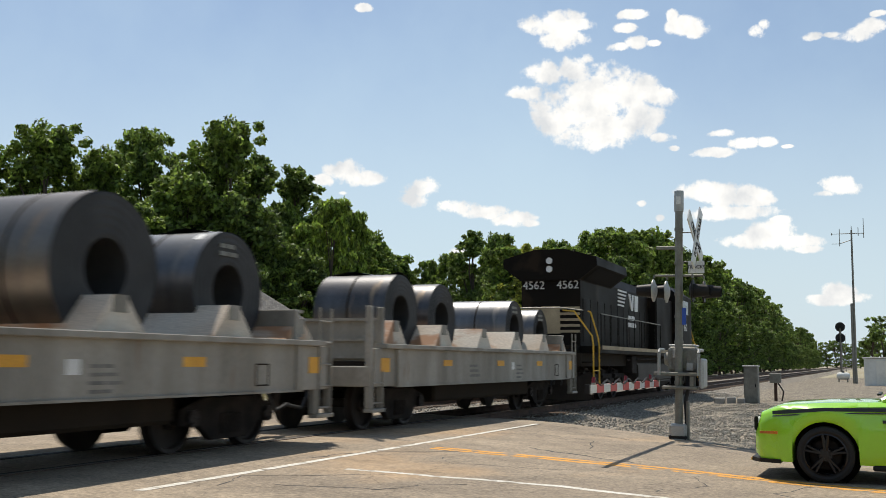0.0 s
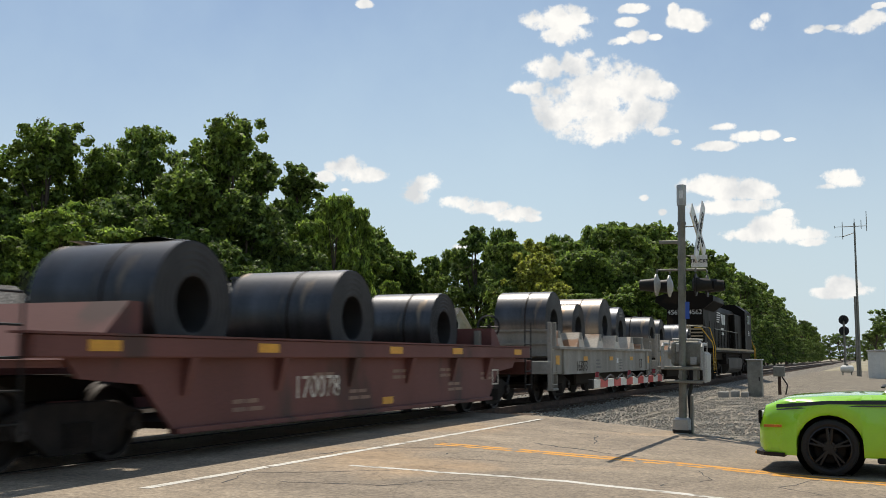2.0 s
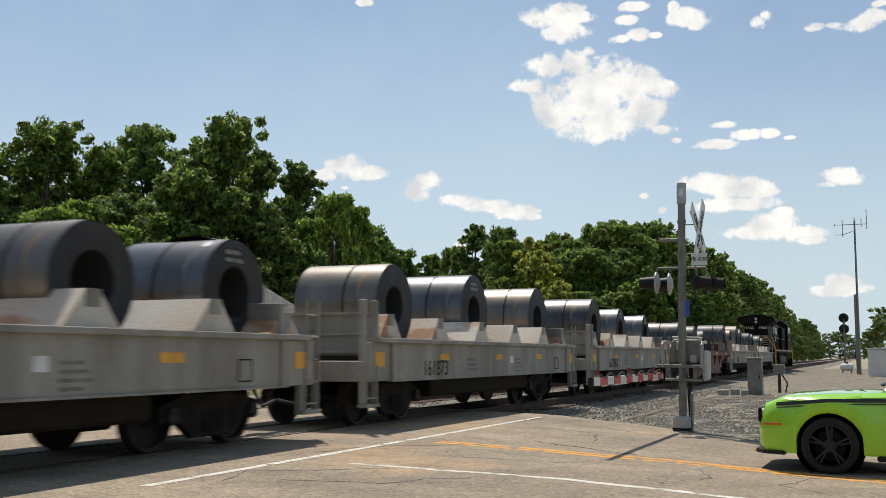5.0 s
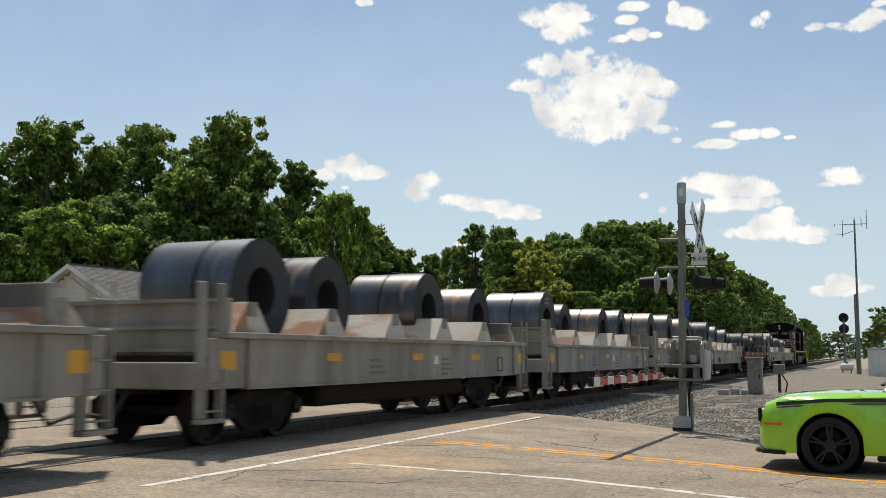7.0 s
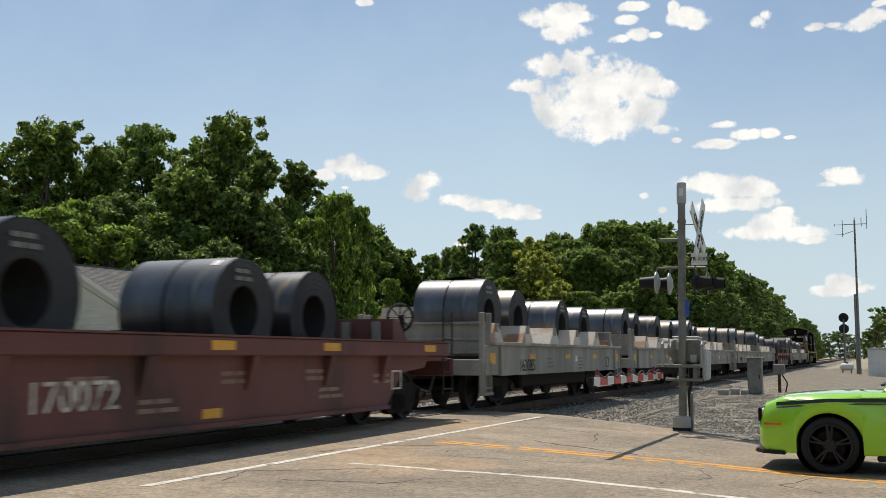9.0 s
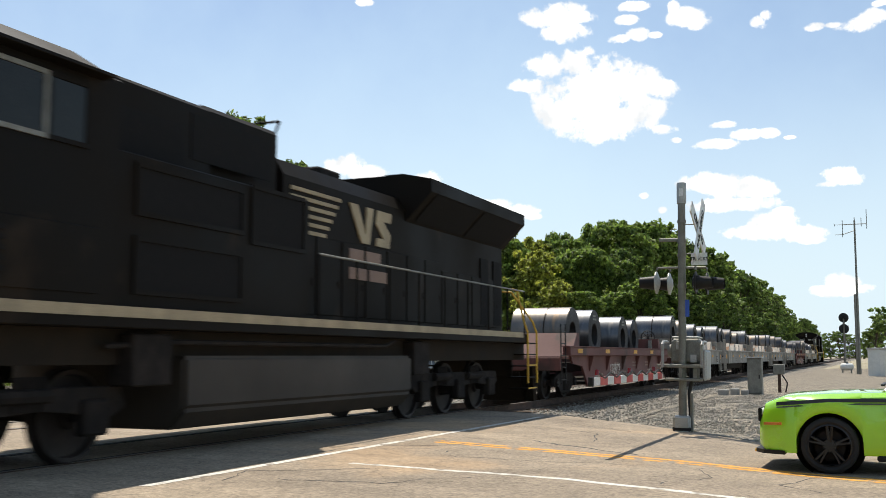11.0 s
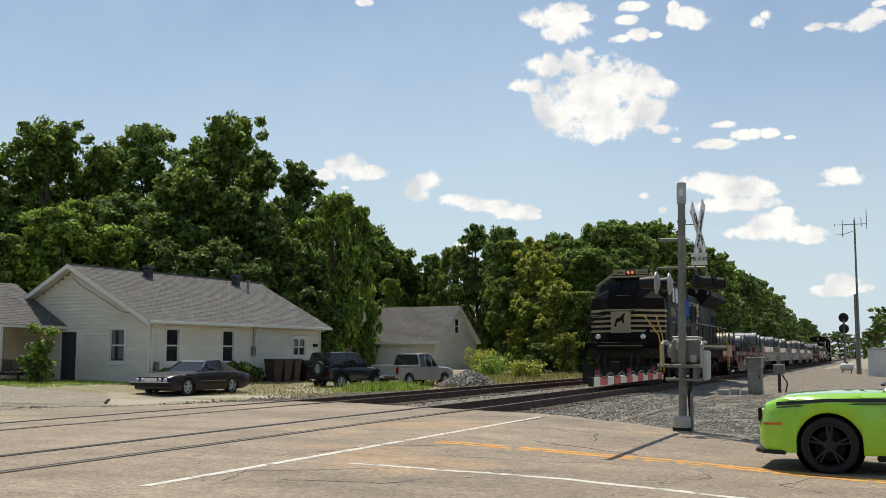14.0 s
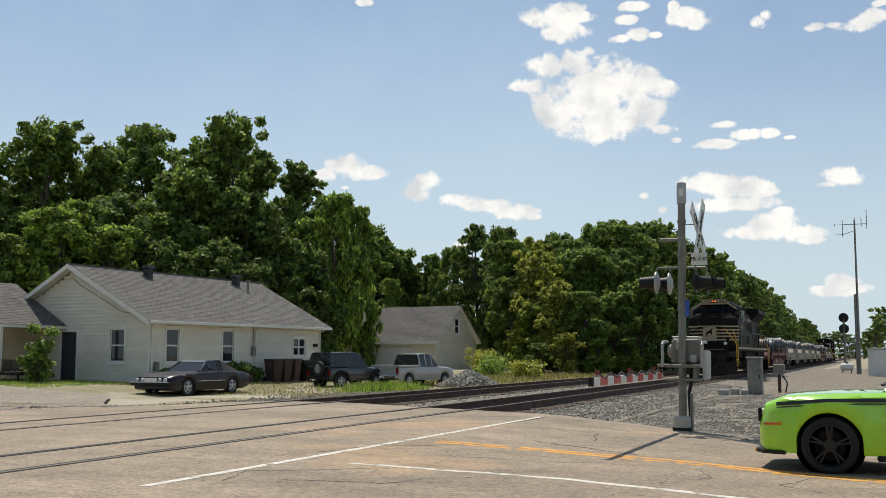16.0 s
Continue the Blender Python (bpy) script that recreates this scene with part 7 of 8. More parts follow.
def build_coupe():
    """Lime-green muscle car; origin at the near front wheel's contact, nose towards -y in its own space."""
    car = thing("sports_coupe", "lime green two-door muscle car with dark stripe", "car", pose(-0.49, 12.78, -0.155, 0, 0, -92))
    wx, fa, ra, L0 = 0.82, 0.0, 2.95, -0.8
    off = -0.82
    sections = [(L0, 0.62, 0.7), (L0 + 0.02, 0.74, 0.76), (L0 + 0.08, 0.79, 0.82), (L0 + 0.22, 0.845, 0.875), (-0.5, 0.88, 0.93), (0.0, 0.915, 0.955), (0.5, 0.93, 0.955), (1.1, 0.95, 0.95), (2.2, 0.98, 0.955), (2.9, 1.0, 0.965), (3.6, 1.0, 0.95), (3.95, 0.98, 0.9), (4.05, 0.7, 0.86)]
    body = part("body", car_body(sections, [(fa, 0.365, 0.33), (ra, 0.365, 0.33)], [(L0, 0.3), (-0.75, 0.24), (-0.4, 0.22), (3.3, 0.22), (4.05, 0.32)]), M["green_paint"], car, "glossy lime green body", smooth=True, m=pose(off, 0, 0))
    shift = pose(off, 0, 0)
    for s in (-1, 1):
        # side stripe: two bands along the shoulder
        for z0, z1, y0, y1 in ((0.82, 0.862, -0.58, 3.6), (0.793, 0.808, -0.58, 3.6)):
            bm = bmesh.new()
            prev = None
            for y in np.linspace(y0, y1, 30):
                hw = lerp(y, [(p[0], p[2]) for p in sections]) * 0.99 + 0.006
                lift = lerp(y, [(-0.7, -0.065), (0.0, 0.0), (3.6, 0.05)])
                pr = [bm.verts.new((s * hw, y, z0 + lift)), bm.verts.new((s * (hw - 0.008), y, z1 + lift))]
                if prev:
                    bm.faces.new((prev[0], pr[0], pr[1], prev[1]))
                prev = pr
            part("side_stripe", bm, M["stripe"], body)
        for a in (fa, ra):
            wheel(car, pose(off + s * wx, a, 0.322), 0.322, 0.245, 0.24, M["black_rim"], 5, s, True)
            bm = bmesh.new()
            lathe(bm, [(s * 0.6, 0.0), (s * 0.6, 0.4), (s * 0.85, 0.4)], 24, "x", (0, a, 0.345))
            part("wheel_arch_liner", bm, M["under"], body)
        boxed("side_marker", body, M["amber"], (min(s * 0.93, s * 0.955), max(s * 0.93, s * 0.955), -0.72, -0.52, 0.545, 0.575))
        bm = bmesh.new()
        for k in range(3):
            bx(bm, min(s * 0.955, s * 0.968), max(s * 0.955, s * 0.968), 0.62 + k * 0.06, 0.665 + k * 0.06, 0.70, 0.735)
        part("side_badge", bm, M["stripe"], body)
        bm = bmesh.new()
        prev = None
        for z in np.linspace(0.26, 0.98, 12):
            pr = [bm.verts.new((s * (0.961 + 0.004), y, z)) for y in (0.86, 0.868)]
            if prev:
                bm.faces.new((prev[0], pr[0], pr[1], prev[1]))
            prev = pr
        part("door_gap", bm, M["under"], body)
        boxed("door_handle", body, M["green_paint"], (min(s * 0.955, s * 0.985), max(s * 0.955, s * 0.985), 1.85, 2.05, 0.8, 0.83), bevel=0.01)
        bm = bmesh.new()
        bx(bm, s * 1.0 - 0.07, s * 1.0 + 0.09, 0.98, 1.12, 1.0, 1.13)
        soften(bm, 0.03, 2)
        part("door_mirror", bm, M["green_paint"], body, smooth=True)
        for k, x in enumerate((0.42, 0.64)):
            bm = bmesh.new()
            lathe(bm, [(0.0, 0.0), (-0.02, 0.06), (0.03, 0.075)], 16, "y", (s * x, L0 + 0.03, 0.66))
            part("headlamp", bm, M["lamp_off"], body, smooth=True)
    boxed("grille", body, M["grille"], (-0.72, 0.72, L0 - 0.012, L0 + 0.03, 0.57, 0.73), bevel=0.015)
    boxed("lower_grille", body, M["grille"], (-0.6, 0.6, L0 - 0.02, L0 + 0.04, 0.34, 0.46), bevel=0.015)
    bm = bmesh.new()
    loft(bm, [[(-hw, y, 0.2), (-hw, y, 0.245), (hw, y, 0.245), (hw, y, 0.2)] for y, hw in ((L0 - 0.06, 0.6), (L0 + 0.05, 0.8), (L0 + 0.3, 0.9))])
    part("chin_splitter", bm, M["black"], body, "black chin splitter with yellow edge")
    boxed("splitter_guard", body, M["yellow"], (-0.6, 0.6, L0 - 0.075, L0 - 0.055, 0.2, 0.235), bevel=0.004)
    boxed("sill", body, M["black"], (-0.93, 0.93, 0.5, 2.45, 0.16, 0.23), bevel=0.02)
    cabin(body, [(0.62, 0.935, 0.94, 0.78, 0.76), (1.55, 1.0, 1.4, 0.85, 0.6), (2.3, 1.01, 1.43, 0.86, 0.6), (2.9, 1.02, 1.36, 0.86, 0.58), (3.6, 1.02, 1.05, 0.8, 0.66)], "glass", M["green_paint"], M["green_paint"], 1.55, 2.9)
    boxed("wipers", body, M["black"], (-0.6, 0.5, 0.56, 0.6, 1.0, 1.02))
    return car


def build_convertible():
    car = thing("convertible_car", "old dark maroon convertible with black canvas roof", "car", pose(-22.5, 30.0, -0.235, 0, 0, -2))
    off = -0.74
    sec = [(-0.98, 0.5, 0.72), (-0.95, 0.66, 0.78), (-0.7, 0.74, 0.86), (0.0, 0.82, 0.89), (1.0, 0.87, 0.9), (2.0, 0.88, 0.9), (2.7, 0.88, 0.88), (3.4, 0.83, 0.84), (3.85, 0.76, 0.76), (3.9, 0.55, 0.72)]
    body = part("body", car_body(sec, [(0.0, 0.36, 0.3), (2.59, 0.36, 0.3)], [(-0.98, 0.28), (-0.5, 0.2), (3.2, 0.2), (3.9, 0.34)]), M["maroon_paint"], car, "dusty dark maroon body", smooth=True, m=pose(off, 0, 0))
    for s in (-1, 1):
        for a in (0.0, 2.59):
            wheel(car, pose(off + s * 0.76, a, 0.315), 0.315, 0.21, 0.21, M["silver_rim"], 5, s)
        for x in (0.38, 0.62):
            bm = bmesh.new()
            lathe(bm, [(0.0, 0.0), (-0.03, 0.06), (0.02, 0.085)], 14, "y", (s * x, -0.97, 0.58))
            part("headlamp", bm, M["lamp_off"], body, smooth=True)
        bm = bmesh.new()
        bx(bm, s * 0.93 - 0.06, s * 0.93 + 0.06, 1.1, 1.22, 0.9, 1.0)
        soften(bm, 0.02)
        part("door_mirror", bm, M["maroon_paint"], body)
        boxed("tail_lamp", body, M["lens"], (min(s * 0.5, s * 0.74), max(s * 0.5, s * 0.74), 3.88, 3.93, 0.55, 0.72))
        boxed("side_trim", body, M["chrome"], (min(s * 0.895, s * 0.91), max(s * 0.895, s * 0.91), 0.45, 2.1, 0.52, 0.545))
    boxed("front_bumper", body, M["black"], (-0.84, 0.84, -1.1, -0.9, 0.4, 0.52), bevel=0.03)
    boxed("bumper_trim", body, M["chrome"], (-0.85, 0.85, -1.115, -1.09, 0.5, 0.53), bevel=0.006)
    boxed("rear_bumper", body, M["black"], (-0.8, 0.8, 3.86, 4.0, 0.42, 0.55), bevel=0.03)
    boxed("grille", body, M["chrome"], (-0.28, 0.28, -1.0, -0.96, 0.52, 0.66), bevel=0.01)
    cabin(body, [(0.72, 0.86, 0.865, 0.74, 0.74), (1.3, 0.88, 1.22, 0.76, 0.58), (1.9, 0.88, 1.26, 0.77, 0.58), (2.5, 0.88, 1.1, 0.76, 0.56), (2.9, 0.88, 0.9, 0.72, 0.6)], "glass", M["cloth"], M["cloth"], 1.3, 2.5)
    bm = bmesh.new()
    loft(bm, [[(-0.79, y, 0.87), (-w, y, z), (w, y, z), (0.79, y, 0.87)] for y, w, z in ((2.05, 0.62, 1.265), (2.5, 0.6, 1.125), (2.95, 0.64, 0.93))])
    part("canvas_rear", bm, M["cloth"], body, "folding black canvas roof", smooth=True)
    bm = bmesh.new()
    tube(bm, (-0.75, 0.74, 0.87), (-0.59, 1.3, 1.23), 0.028, 6), tube(bm, (0.75, 0.74, 0.87), (0.59, 1.3, 1.23), 0.028, 6), tube(bm, (-0.59, 1.3, 1.23), (0.59, 1.3, 1.23), 0.028, 6)
    part("screen_frame", bm, M["chrome"], body)


def build_offroader():
    car = thing("small_off_roader", "dark compact off-road vehicle with spare wheel", "car", pose(-22.0, 43.0, -0.3, 0, 0, 160))
    sec = [(-0.75, 0.6, 0.68), (-0.72, 0.86, 0.74), (-0.4, 0.93, 0.78), (0.5, 0.98, 0.8), (1.0, 1.0, 0.8), (2.6, 1.0, 0.8), (2.85, 0.98, 0.78), (2.87, 0.6, 0.76)]
    body = part("body", car_body(sec, [(0.0, 0.4, 0.36), (2.2, 0.4, 0.36)], [(-0.75, 0.45), (-0.4, 0.36), (2.6, 0.36), (2.87, 0.45)]), M["navy_paint"], car, "dark blue-black body", smooth=True)
    for s in (-1, 1):
        for a in (0.0, 2.2):
            wheel(car, pose(s * 0.7, a, 0.345), 0.345, 0.22, 0.2, M["silver_rim"], 5, s)
            bm = bmesh.new()
            for t in np.linspace(0.1, np.pi - 0.1, 12):
                bx(bm, min(s * 0.78, s * 0.86), max(s * 0.78, s * 0.86), a + 0.42 * np.cos(t) - 0.06, a + 0.42 * np.cos(t) + 0.06, 0.36 + 0.42 * np.sin(t) - 0.05, 0.36 + 0.42 * np.sin(t) + 0.05)
            part("arch_flare", bm, M["black"], body)
        boxed("tail_lamp", body, M["lens"], (min(s * 0.66, s * 0.78), max(s * 0.66, s * 0.78), 2.86, 2.9, 0.62, 0.82))
    boxed("rear_bumper", body, M["black"], (-0.78, 0.78, 2.84, 2.98, 0.44, 0.58), bevel=0.02)
    boxed("front_bumper", body, M["black"], (-0.76, 0.76, -0.86, -0.72, 0.45, 0.6), bevel=0.02)
    cabin(body, [(0.55, 0.98, 0.985, 0.72, 0.72), (1.05, 1.0, 1.6, 0.74, 0.62), (1.8, 1.0, 1.65, 0.75, 0.63), (2.7, 1.0, 1.63, 0.75, 0.63), (2.84, 0.99, 1.2, 0.74, 0.66)], "glass", M["navy_paint"], M["navy_paint"], 1.05, 2.7)
    boxed("tailgate", body, M["navy_paint"], (-0.7, 0.7, 2.82, 2.875, 0.6, 1.02), bevel=0.02)
    wheel(body, pose(-0.15, 3.0, 0.92, 0, 0, 90), 0.33, 0.2, 0.2, M["silver_rim"], 5, 1)


def build_pickup():
    car = thing("pickup_truck", "pale silver pickup truck with open bed", "pickup truck", pose(-20.1, 46.4, -0.33, 0, 0, 167))
    sec = [(-0.8, 0.6, 0.74), (-0.77, 0.9, 0.8), (-0.4, 0.98, 0.84), (0.6, 1.02, 0.86), (1.9, 1.04, 0.86), (3.7, 1.02, 0.85), (3.72, 0.6, 0.84)]
    body = part("body", car_body(sec, [(0.0, 0.4, 0.36), (2.85, 0.4, 0.36)], [(-0.8, 0.45), (-0.4, 0.36), (3.5, 0.4), (3.72, 0.5)]), M["silver_paint"], car, "dusty silver body", smooth=True)
    for s in (-1, 1):
        for a in (0.0, 2.85):
            wheel(car, pose(s * 0.74, a, 0.35), 0.35, 0.23, 0.2, M["silver_rim"], 5, s)
        boxed("bed_rail", body, M["silver_paint"], (min(s * 0.76, s * 0.85), max(s * 0.76, s * 0.85), 2.05, 3.7, 1.0, 1.1), bevel=0.02)
        boxed("tail_lamp", body, M["lens"], (min(s * 0.72, s * 0.85), max(s * 0.72, s * 0.85), 3.7, 3.74, 0.7, 0.98))
    boxed("bed_floor", body, M["under"], (-0.74, 0.74, 2.1, 3.66, 1.03, 1.055))
    boxed("tailgate", body, M["silver_paint"], (-0.72, 0.72, 3.68, 3.745, 0.62, 1.1), bevel=0.015)
    boxed("rear_bumper", body, M["chrome"], (-0.82, 0.82, 3.74, 3.9, 0.48, 0.62), bevel=0.02)
    boxed("number_plate", body, M["white"], (-0.15, 0.15, 3.9, 3.91, 0.5, 0.6))
    boxed("front_bumper", body, M["chrome"], (-0.8, 0.8, -0.92, -0.78, 0.45, 0.6), bevel=0.02)
    cabin(body, [(0.5, 1.0, 1.005, 0.76, 0.76), (1.0, 1.02, 1.58, 0.78, 0.64), (1.5, 1.03, 1.62, 0.79, 0.65), (1.95, 1.03, 1.58, 0.79, 0.64), (2.03, 1.03, 1.1, 0.78, 0.7)], "glass", M["silver_paint"], M["silver_paint"], 1.0, 1.95)


build_coupe()
build_convertible()
build_offroader()
build_pickup()


def build_yard_things():
    for k, (x, y) in enumerate(((-25.35, 40.3), (-25.3, 41.05), (-25.25, 41.8))):
        b = thing("wheeled_bin", "dark brown wheeled rubbish bin by the house wall", "rubbish bin", pose(x, y, 0.0, 0, 0, 80 + k * 6), "bins by the house")
        bm = bmesh.new()
        loft(bm, [[(-w, -w, z), (w, -w, z), (w, w, z), (-w, w, z)] for w, z in ((0.23, 0.06), (0.31, 0.98))])
        part("bin_body", bm, M["bin"], b)
        boxed("lid", b, M["bin"], (-0.34, 0.34, -0.34, 0.34, 0.98, 1.06), bevel=0.02)
        for s in (-1, 1):
            bm = bmesh.new()
            lathe(bm, [(s * 0.24, 0.0), (s * 0.24, 0.12), (s * 0.3, 0.12), (s * 0.3, 0.0)], 12, "x", (0, 0.3, 0.12))
            part("wheel", bm, M["tyre"], b)
    c = thing("garden_chair", "white plastic garden chair beside the house", "chair", pose(-24.8, 43.9, -0.0, 0, 0, 200))
    for x in (-0.22, 0.22):
        for y in (-0.2, 0.2):
            boxed("leg", c, M["plastic_white"], (x - 0.02, x + 0.02, y - 0.02, y + 0.02, 0, 0.42))
    boxed("seat", c, M["plastic_white"], (-0.25, 0.25, -0.25, 0.25, 0.42, 0.45), bevel=0.01)
    bm = bmesh.new()
    pts = [(0.25 * np.cos(t), 0.24, 0.45 + 0.5 * np.sin(t)) for t in np.linspace(0, np.pi, 10)]
    pipe(bm, pts, 0.022)
    part("backrest", bm, M["plastic_white"], c)
    g = thing("gas_grill", "black covered garden grill beside the bins", "grill", pose(-25.1, 42.8, 0.0, 0, 0, 85))
    boxed("grill_body", g, M["black"], (-0.3, 0.3, -0.22, 0.22, 0.65, 1.0), bevel=0.08)
    boxed("grill_cart", g, M["black"], (-0.28, -0.24, -0.2, 0.2, 0, 0.65), (0.24, 0.28, -0.2, 0.2, 0, 0.65), (-0.24, 0.24, -0.2, 0.2, 0.2, 0.24))


build_yard_things()


def build_porch_seat():
    """Cushioned garden bench in the shade of the porch."""
    b = thing("garden_bench", "dark cushioned garden bench under the porch roof", "bench", pose(-31.9, 31.0, 0.1, 0, 0, 4))
    for x in (-0.75, 0.75):
        for y in (-0.25, 0.25):
            boxed("leg", b, M["black"], (x - 0.03, x + 0.03, y - 0.03, y + 0.03, 0.0, 0.36))
        boxed("armrest", b, M["black"], (x - 0.04, x + 0.04, -0.3, 0.3, 0.58, 0.63), bevel=0.01)
    boxed("seat_frame", b, M["black"], (-0.8, 0.8, -0.3, 0.3, 0.32, 0.37), bevel=0.01)
    for x in (-0.38, 0.38):
        boxed("seat_cushion", b, M["cushion"], (x - 0.35, x + 0.35, -0.28, 0.26, 0.374, 0.5), bevel=0.04)
        boxed("back_cushion", b, M["cushion"], (x - 0.35, x + 0.35, 0.16, 0.3, 0.5, 0.95), bevel=0.04)


M["cushion"] = mat("faded_brown_cushion", (0.11, 0.085, 0.06), (0.08, 0.062, 0.045), 4.0, 0.95, bump=0.2)
build_porch_seat()


# ---- trees and plants ----
def leaf_mesh(name, centres, sizes, material, rnd, per=60, leaf=0.22, squash=0.8):
    """Many small folded leaves round the clump centres, in one mesh."""
    total = len(centres) * per
    c = np.repeat(np.array(centres), per, axis=0)
    s = np.repeat(np.array(sizes), per)[:, None]
    d = rnd.normal(size=(total, 3))
    d /= np.linalg.norm(d, axis=1)[:, None]
    p = c + d * s * (rnd.rand(total, 1) ** 0.45) * (1, 1, squash)
    nrm = d * 0.5 + rnd.normal(size=(total, 3)) * 0.6 + (0, 0, 0.5)
    nrm /= np.linalg.norm(nrm, axis=1)[:, None]
    t = np.cross(nrm, rnd.normal(size=(total, 3)))
    t /= np.linalg.norm(t, axis=1)[:, None]
    b = np.cross(nrm, t)
    l = leaf * rnd.uniform(0.6, 1.3, (total, 1))
    v = np.stack([p - t * l, p + b * l * 0.55, p + t * l, p - b * l * 0.55], axis=1).reshape(-1, 3)
    f = np.arange(total * 4).reshape(-1, 4)
    me = bpy.data.meshes.new(name)
    me.vertices.add(len(v)), me.vertices.foreach_set("co", v.ravel())
    me.loops.add(total * 4), me.loops.foreach_set("vertex_index", f.ravel())
    me.polygons.add(total), me.polygons.foreach_set("loop_start", np.arange(total) * 4)
    me.update(calc_edges=True)
    me.materials.append(material)
    return me


def tree(seed, height, radius, low, material, label, clumps=120, per=70, leaf=0.2, conifer=False):
    """Tapered trunk, forking limbs and a crown of leaf clumps with gaps."""
    rnd = np.random.RandomState(seed)
    t = thing("tree", label, "tree", group="trees round the crossing")
    bm = bmesh.new()
    pts = [(0, 0, -0.3)]
    for k in range(1, 7):
        pts.append((pts[-1][0] + rnd.uniform(-0.2, 0.2), pts[-1][1] + rnd.uniform(-0.2, 0.2), height * 0.8 * k / 6))
    for k, (p, q) in enumerate(zip(pts, pts[1:])):
        r0, r1 = height * 0.018 * (1 - k / 6.5), height * 0.018 * (1 - (k + 1) / 6.5)
        tube(bm, p, q, r0, 8, r1, caps=False)
    centres, sizes = [], []
    if conifer:
        for k in range(clumps):
            f = rnd.rand() ** 0.8
            z = low + (height - low) * f
            r = radius * (1 - f) ** 0.85 * rnd.uniform(0.35, 1.0)
            a = rnd.uniform(0, 6.28)
            centres.append((r * np.cos(a), r * np.sin(a), z - 0.25 * r))
            sizes.append(0.35 + 0.45 * (1 - f))
    else:
        lobes = []
        for k in range(16):
            a, f = rnd.uniform(0, 6.28), rnd.uniform(0.05, 0.95)
            rr = radius * np.sin(np.pi * (0.18 + 0.72 * f)) * rnd.uniform(0.32, 0.68)
            lobes.append((rr * np.cos(a), rr * np.sin(a), low + (height - low) * f, radius * rnd.uniform(0.24, 0.46)))
        lobes.append((0, 0, height - radius * 0.3, radius * 0.36))
        for k in range(clumps):
            x, y, z, r = lobes[k % len(lobes)]
            d = rnd.normal(size=3)
            d /= np.linalg.norm(d)
            q = r * rnd.uniform(0.4, 1.15)
            c = (x + d[0] * q, y + d[1] * q, min(z + d[2] * q * 0.85, height - 0.2))
            if c[2] < low * 0.5:
                continue
            centres.append(c)
            sizes.append(rnd.uniform(0.3, 0.75) * radius * 0.2)
        for x, y, z, r in lobes:
            base = pts[max(1, min(5, int(6 * (z - r) / height)))]
            mid = ((base[0] + x) / 2 + rnd.uniform(-0.3, 0.3), (base[1] + y) / 2, (base[2] + z) / 2 + 0.3)
            tube(bm, base, mid, height * 0.007, 6, height * 0.005, caps=False), tube(bm, mid, (x, y, z), height * 0.005, 6, height * 0.002, caps=False)
            for j in range(3):
                d = rnd.normal(size=3) * r * 0.4
                tube(bm, (x, y, z), (x + d[0], y + d[1], z + 0.4 * abs(d[2])), height * 0.002, 4, 0.01, caps=False)
    part("trunk", bm, M["bark"], t, smooth=True)
    part("crown", leaf_mesh("crown", centres, sizes, material, rnd, per, leaf), None, t)
    t["full_height"] = height
    return t


PROTO = [tree(11, 17.0, 5.2, 4.0, LEAF[0], "tall broadleaf tree with dense green crown", 340, 75, 0.2),
         tree(12, 11.0, 4.2, 0.8, LEAF[0], "broadleaf tree with full green crown", 310, 75, 0.185),
         tree(13, 11.0, 4.4, 0.6, LEAF[2], "dark green broadleaf tree with full crown", 310, 75, 0.185),
         tree(14, 9.0, 3.6, 0.5, LEAF[1], "light green bushy tree in full leaf", 310, 75, 0.17),
         tree(15, 16.0, 3.8, 2.0, LEAF[2], "narrow dark green tree with ragged crown", 310, 75, 0.19),
         tree(16, 10.0, 3.9, 0.5, LEAF[3], "yellowish green bushy tree by the track", 310, 75, 0.175),
         tree(17, 12.0, 4.6, 1.0, LEAF[0], "spreading broadleaf tree with uneven crown", 330, 75, 0.19),
         tree(18, 12.0, 4.2, 0.6, LEAF[2], "distant broadleaf tree with green crown", 120, 36, 0.26),
         tree(19, 12.0, 4.6, 0.6, LEAF[2], "distant dark green broadleaf tree", 110, 30, 0.3),
         tree(20, 12.0, 3.6, 0.6, LEAF[0], "distant green broadleaf tree", 110, 30, 0.28)]
PLACED = set()


def plant(kind, x, y, height, widen=1.0):
    p = PROTO[kind]
    s = height / p["full_height"]
    m = pose(x, y, ground_z(x, y), 0, 0, random.uniform(0, 360))
    if kind in PLACED:
        ob = copy_thing(p, m)
    else:
        ob, p.matrix_basis = p, m
        PLACED.add(kind)
    ob.scale = (s * widen, s * widen, s)


for row in ((0, -53.5, 54.2, 17.4, 0.95), (0, -56.5, 52.2, 14.2, 0.9), (0, -52.3, 59.2, 16.5, 0.85), (0, -53.9, 66.9, 19.6, 0.75), (6, -43.0, 56.8, 13.6, 1.0),
            (0, -42.5, 60.9, 18.3, 0.85), (4, -43.4, 67.2, 17.0, 1.0), (4, -42.2, 69.6, 16.4, 1.1), (2, -44.5, 52.5, 11.6, 1.0), (2, -39.5, 58.5, 12.4, 1.0),
            (2, -41.5, 68.6, 12.2, 1.0), (6, -48.5, 88.3, 16.6, 0.9), (2, -49.9, 84.8, 14.0, 1.0), (6, -49.0, 96.0, 14.6, 0.85), (1, -47.0, 97.5, 12.2, 0.9), (1, -46.3, 99.4, 10.8, 0.9)):
    plant(row[0], *row[1:])
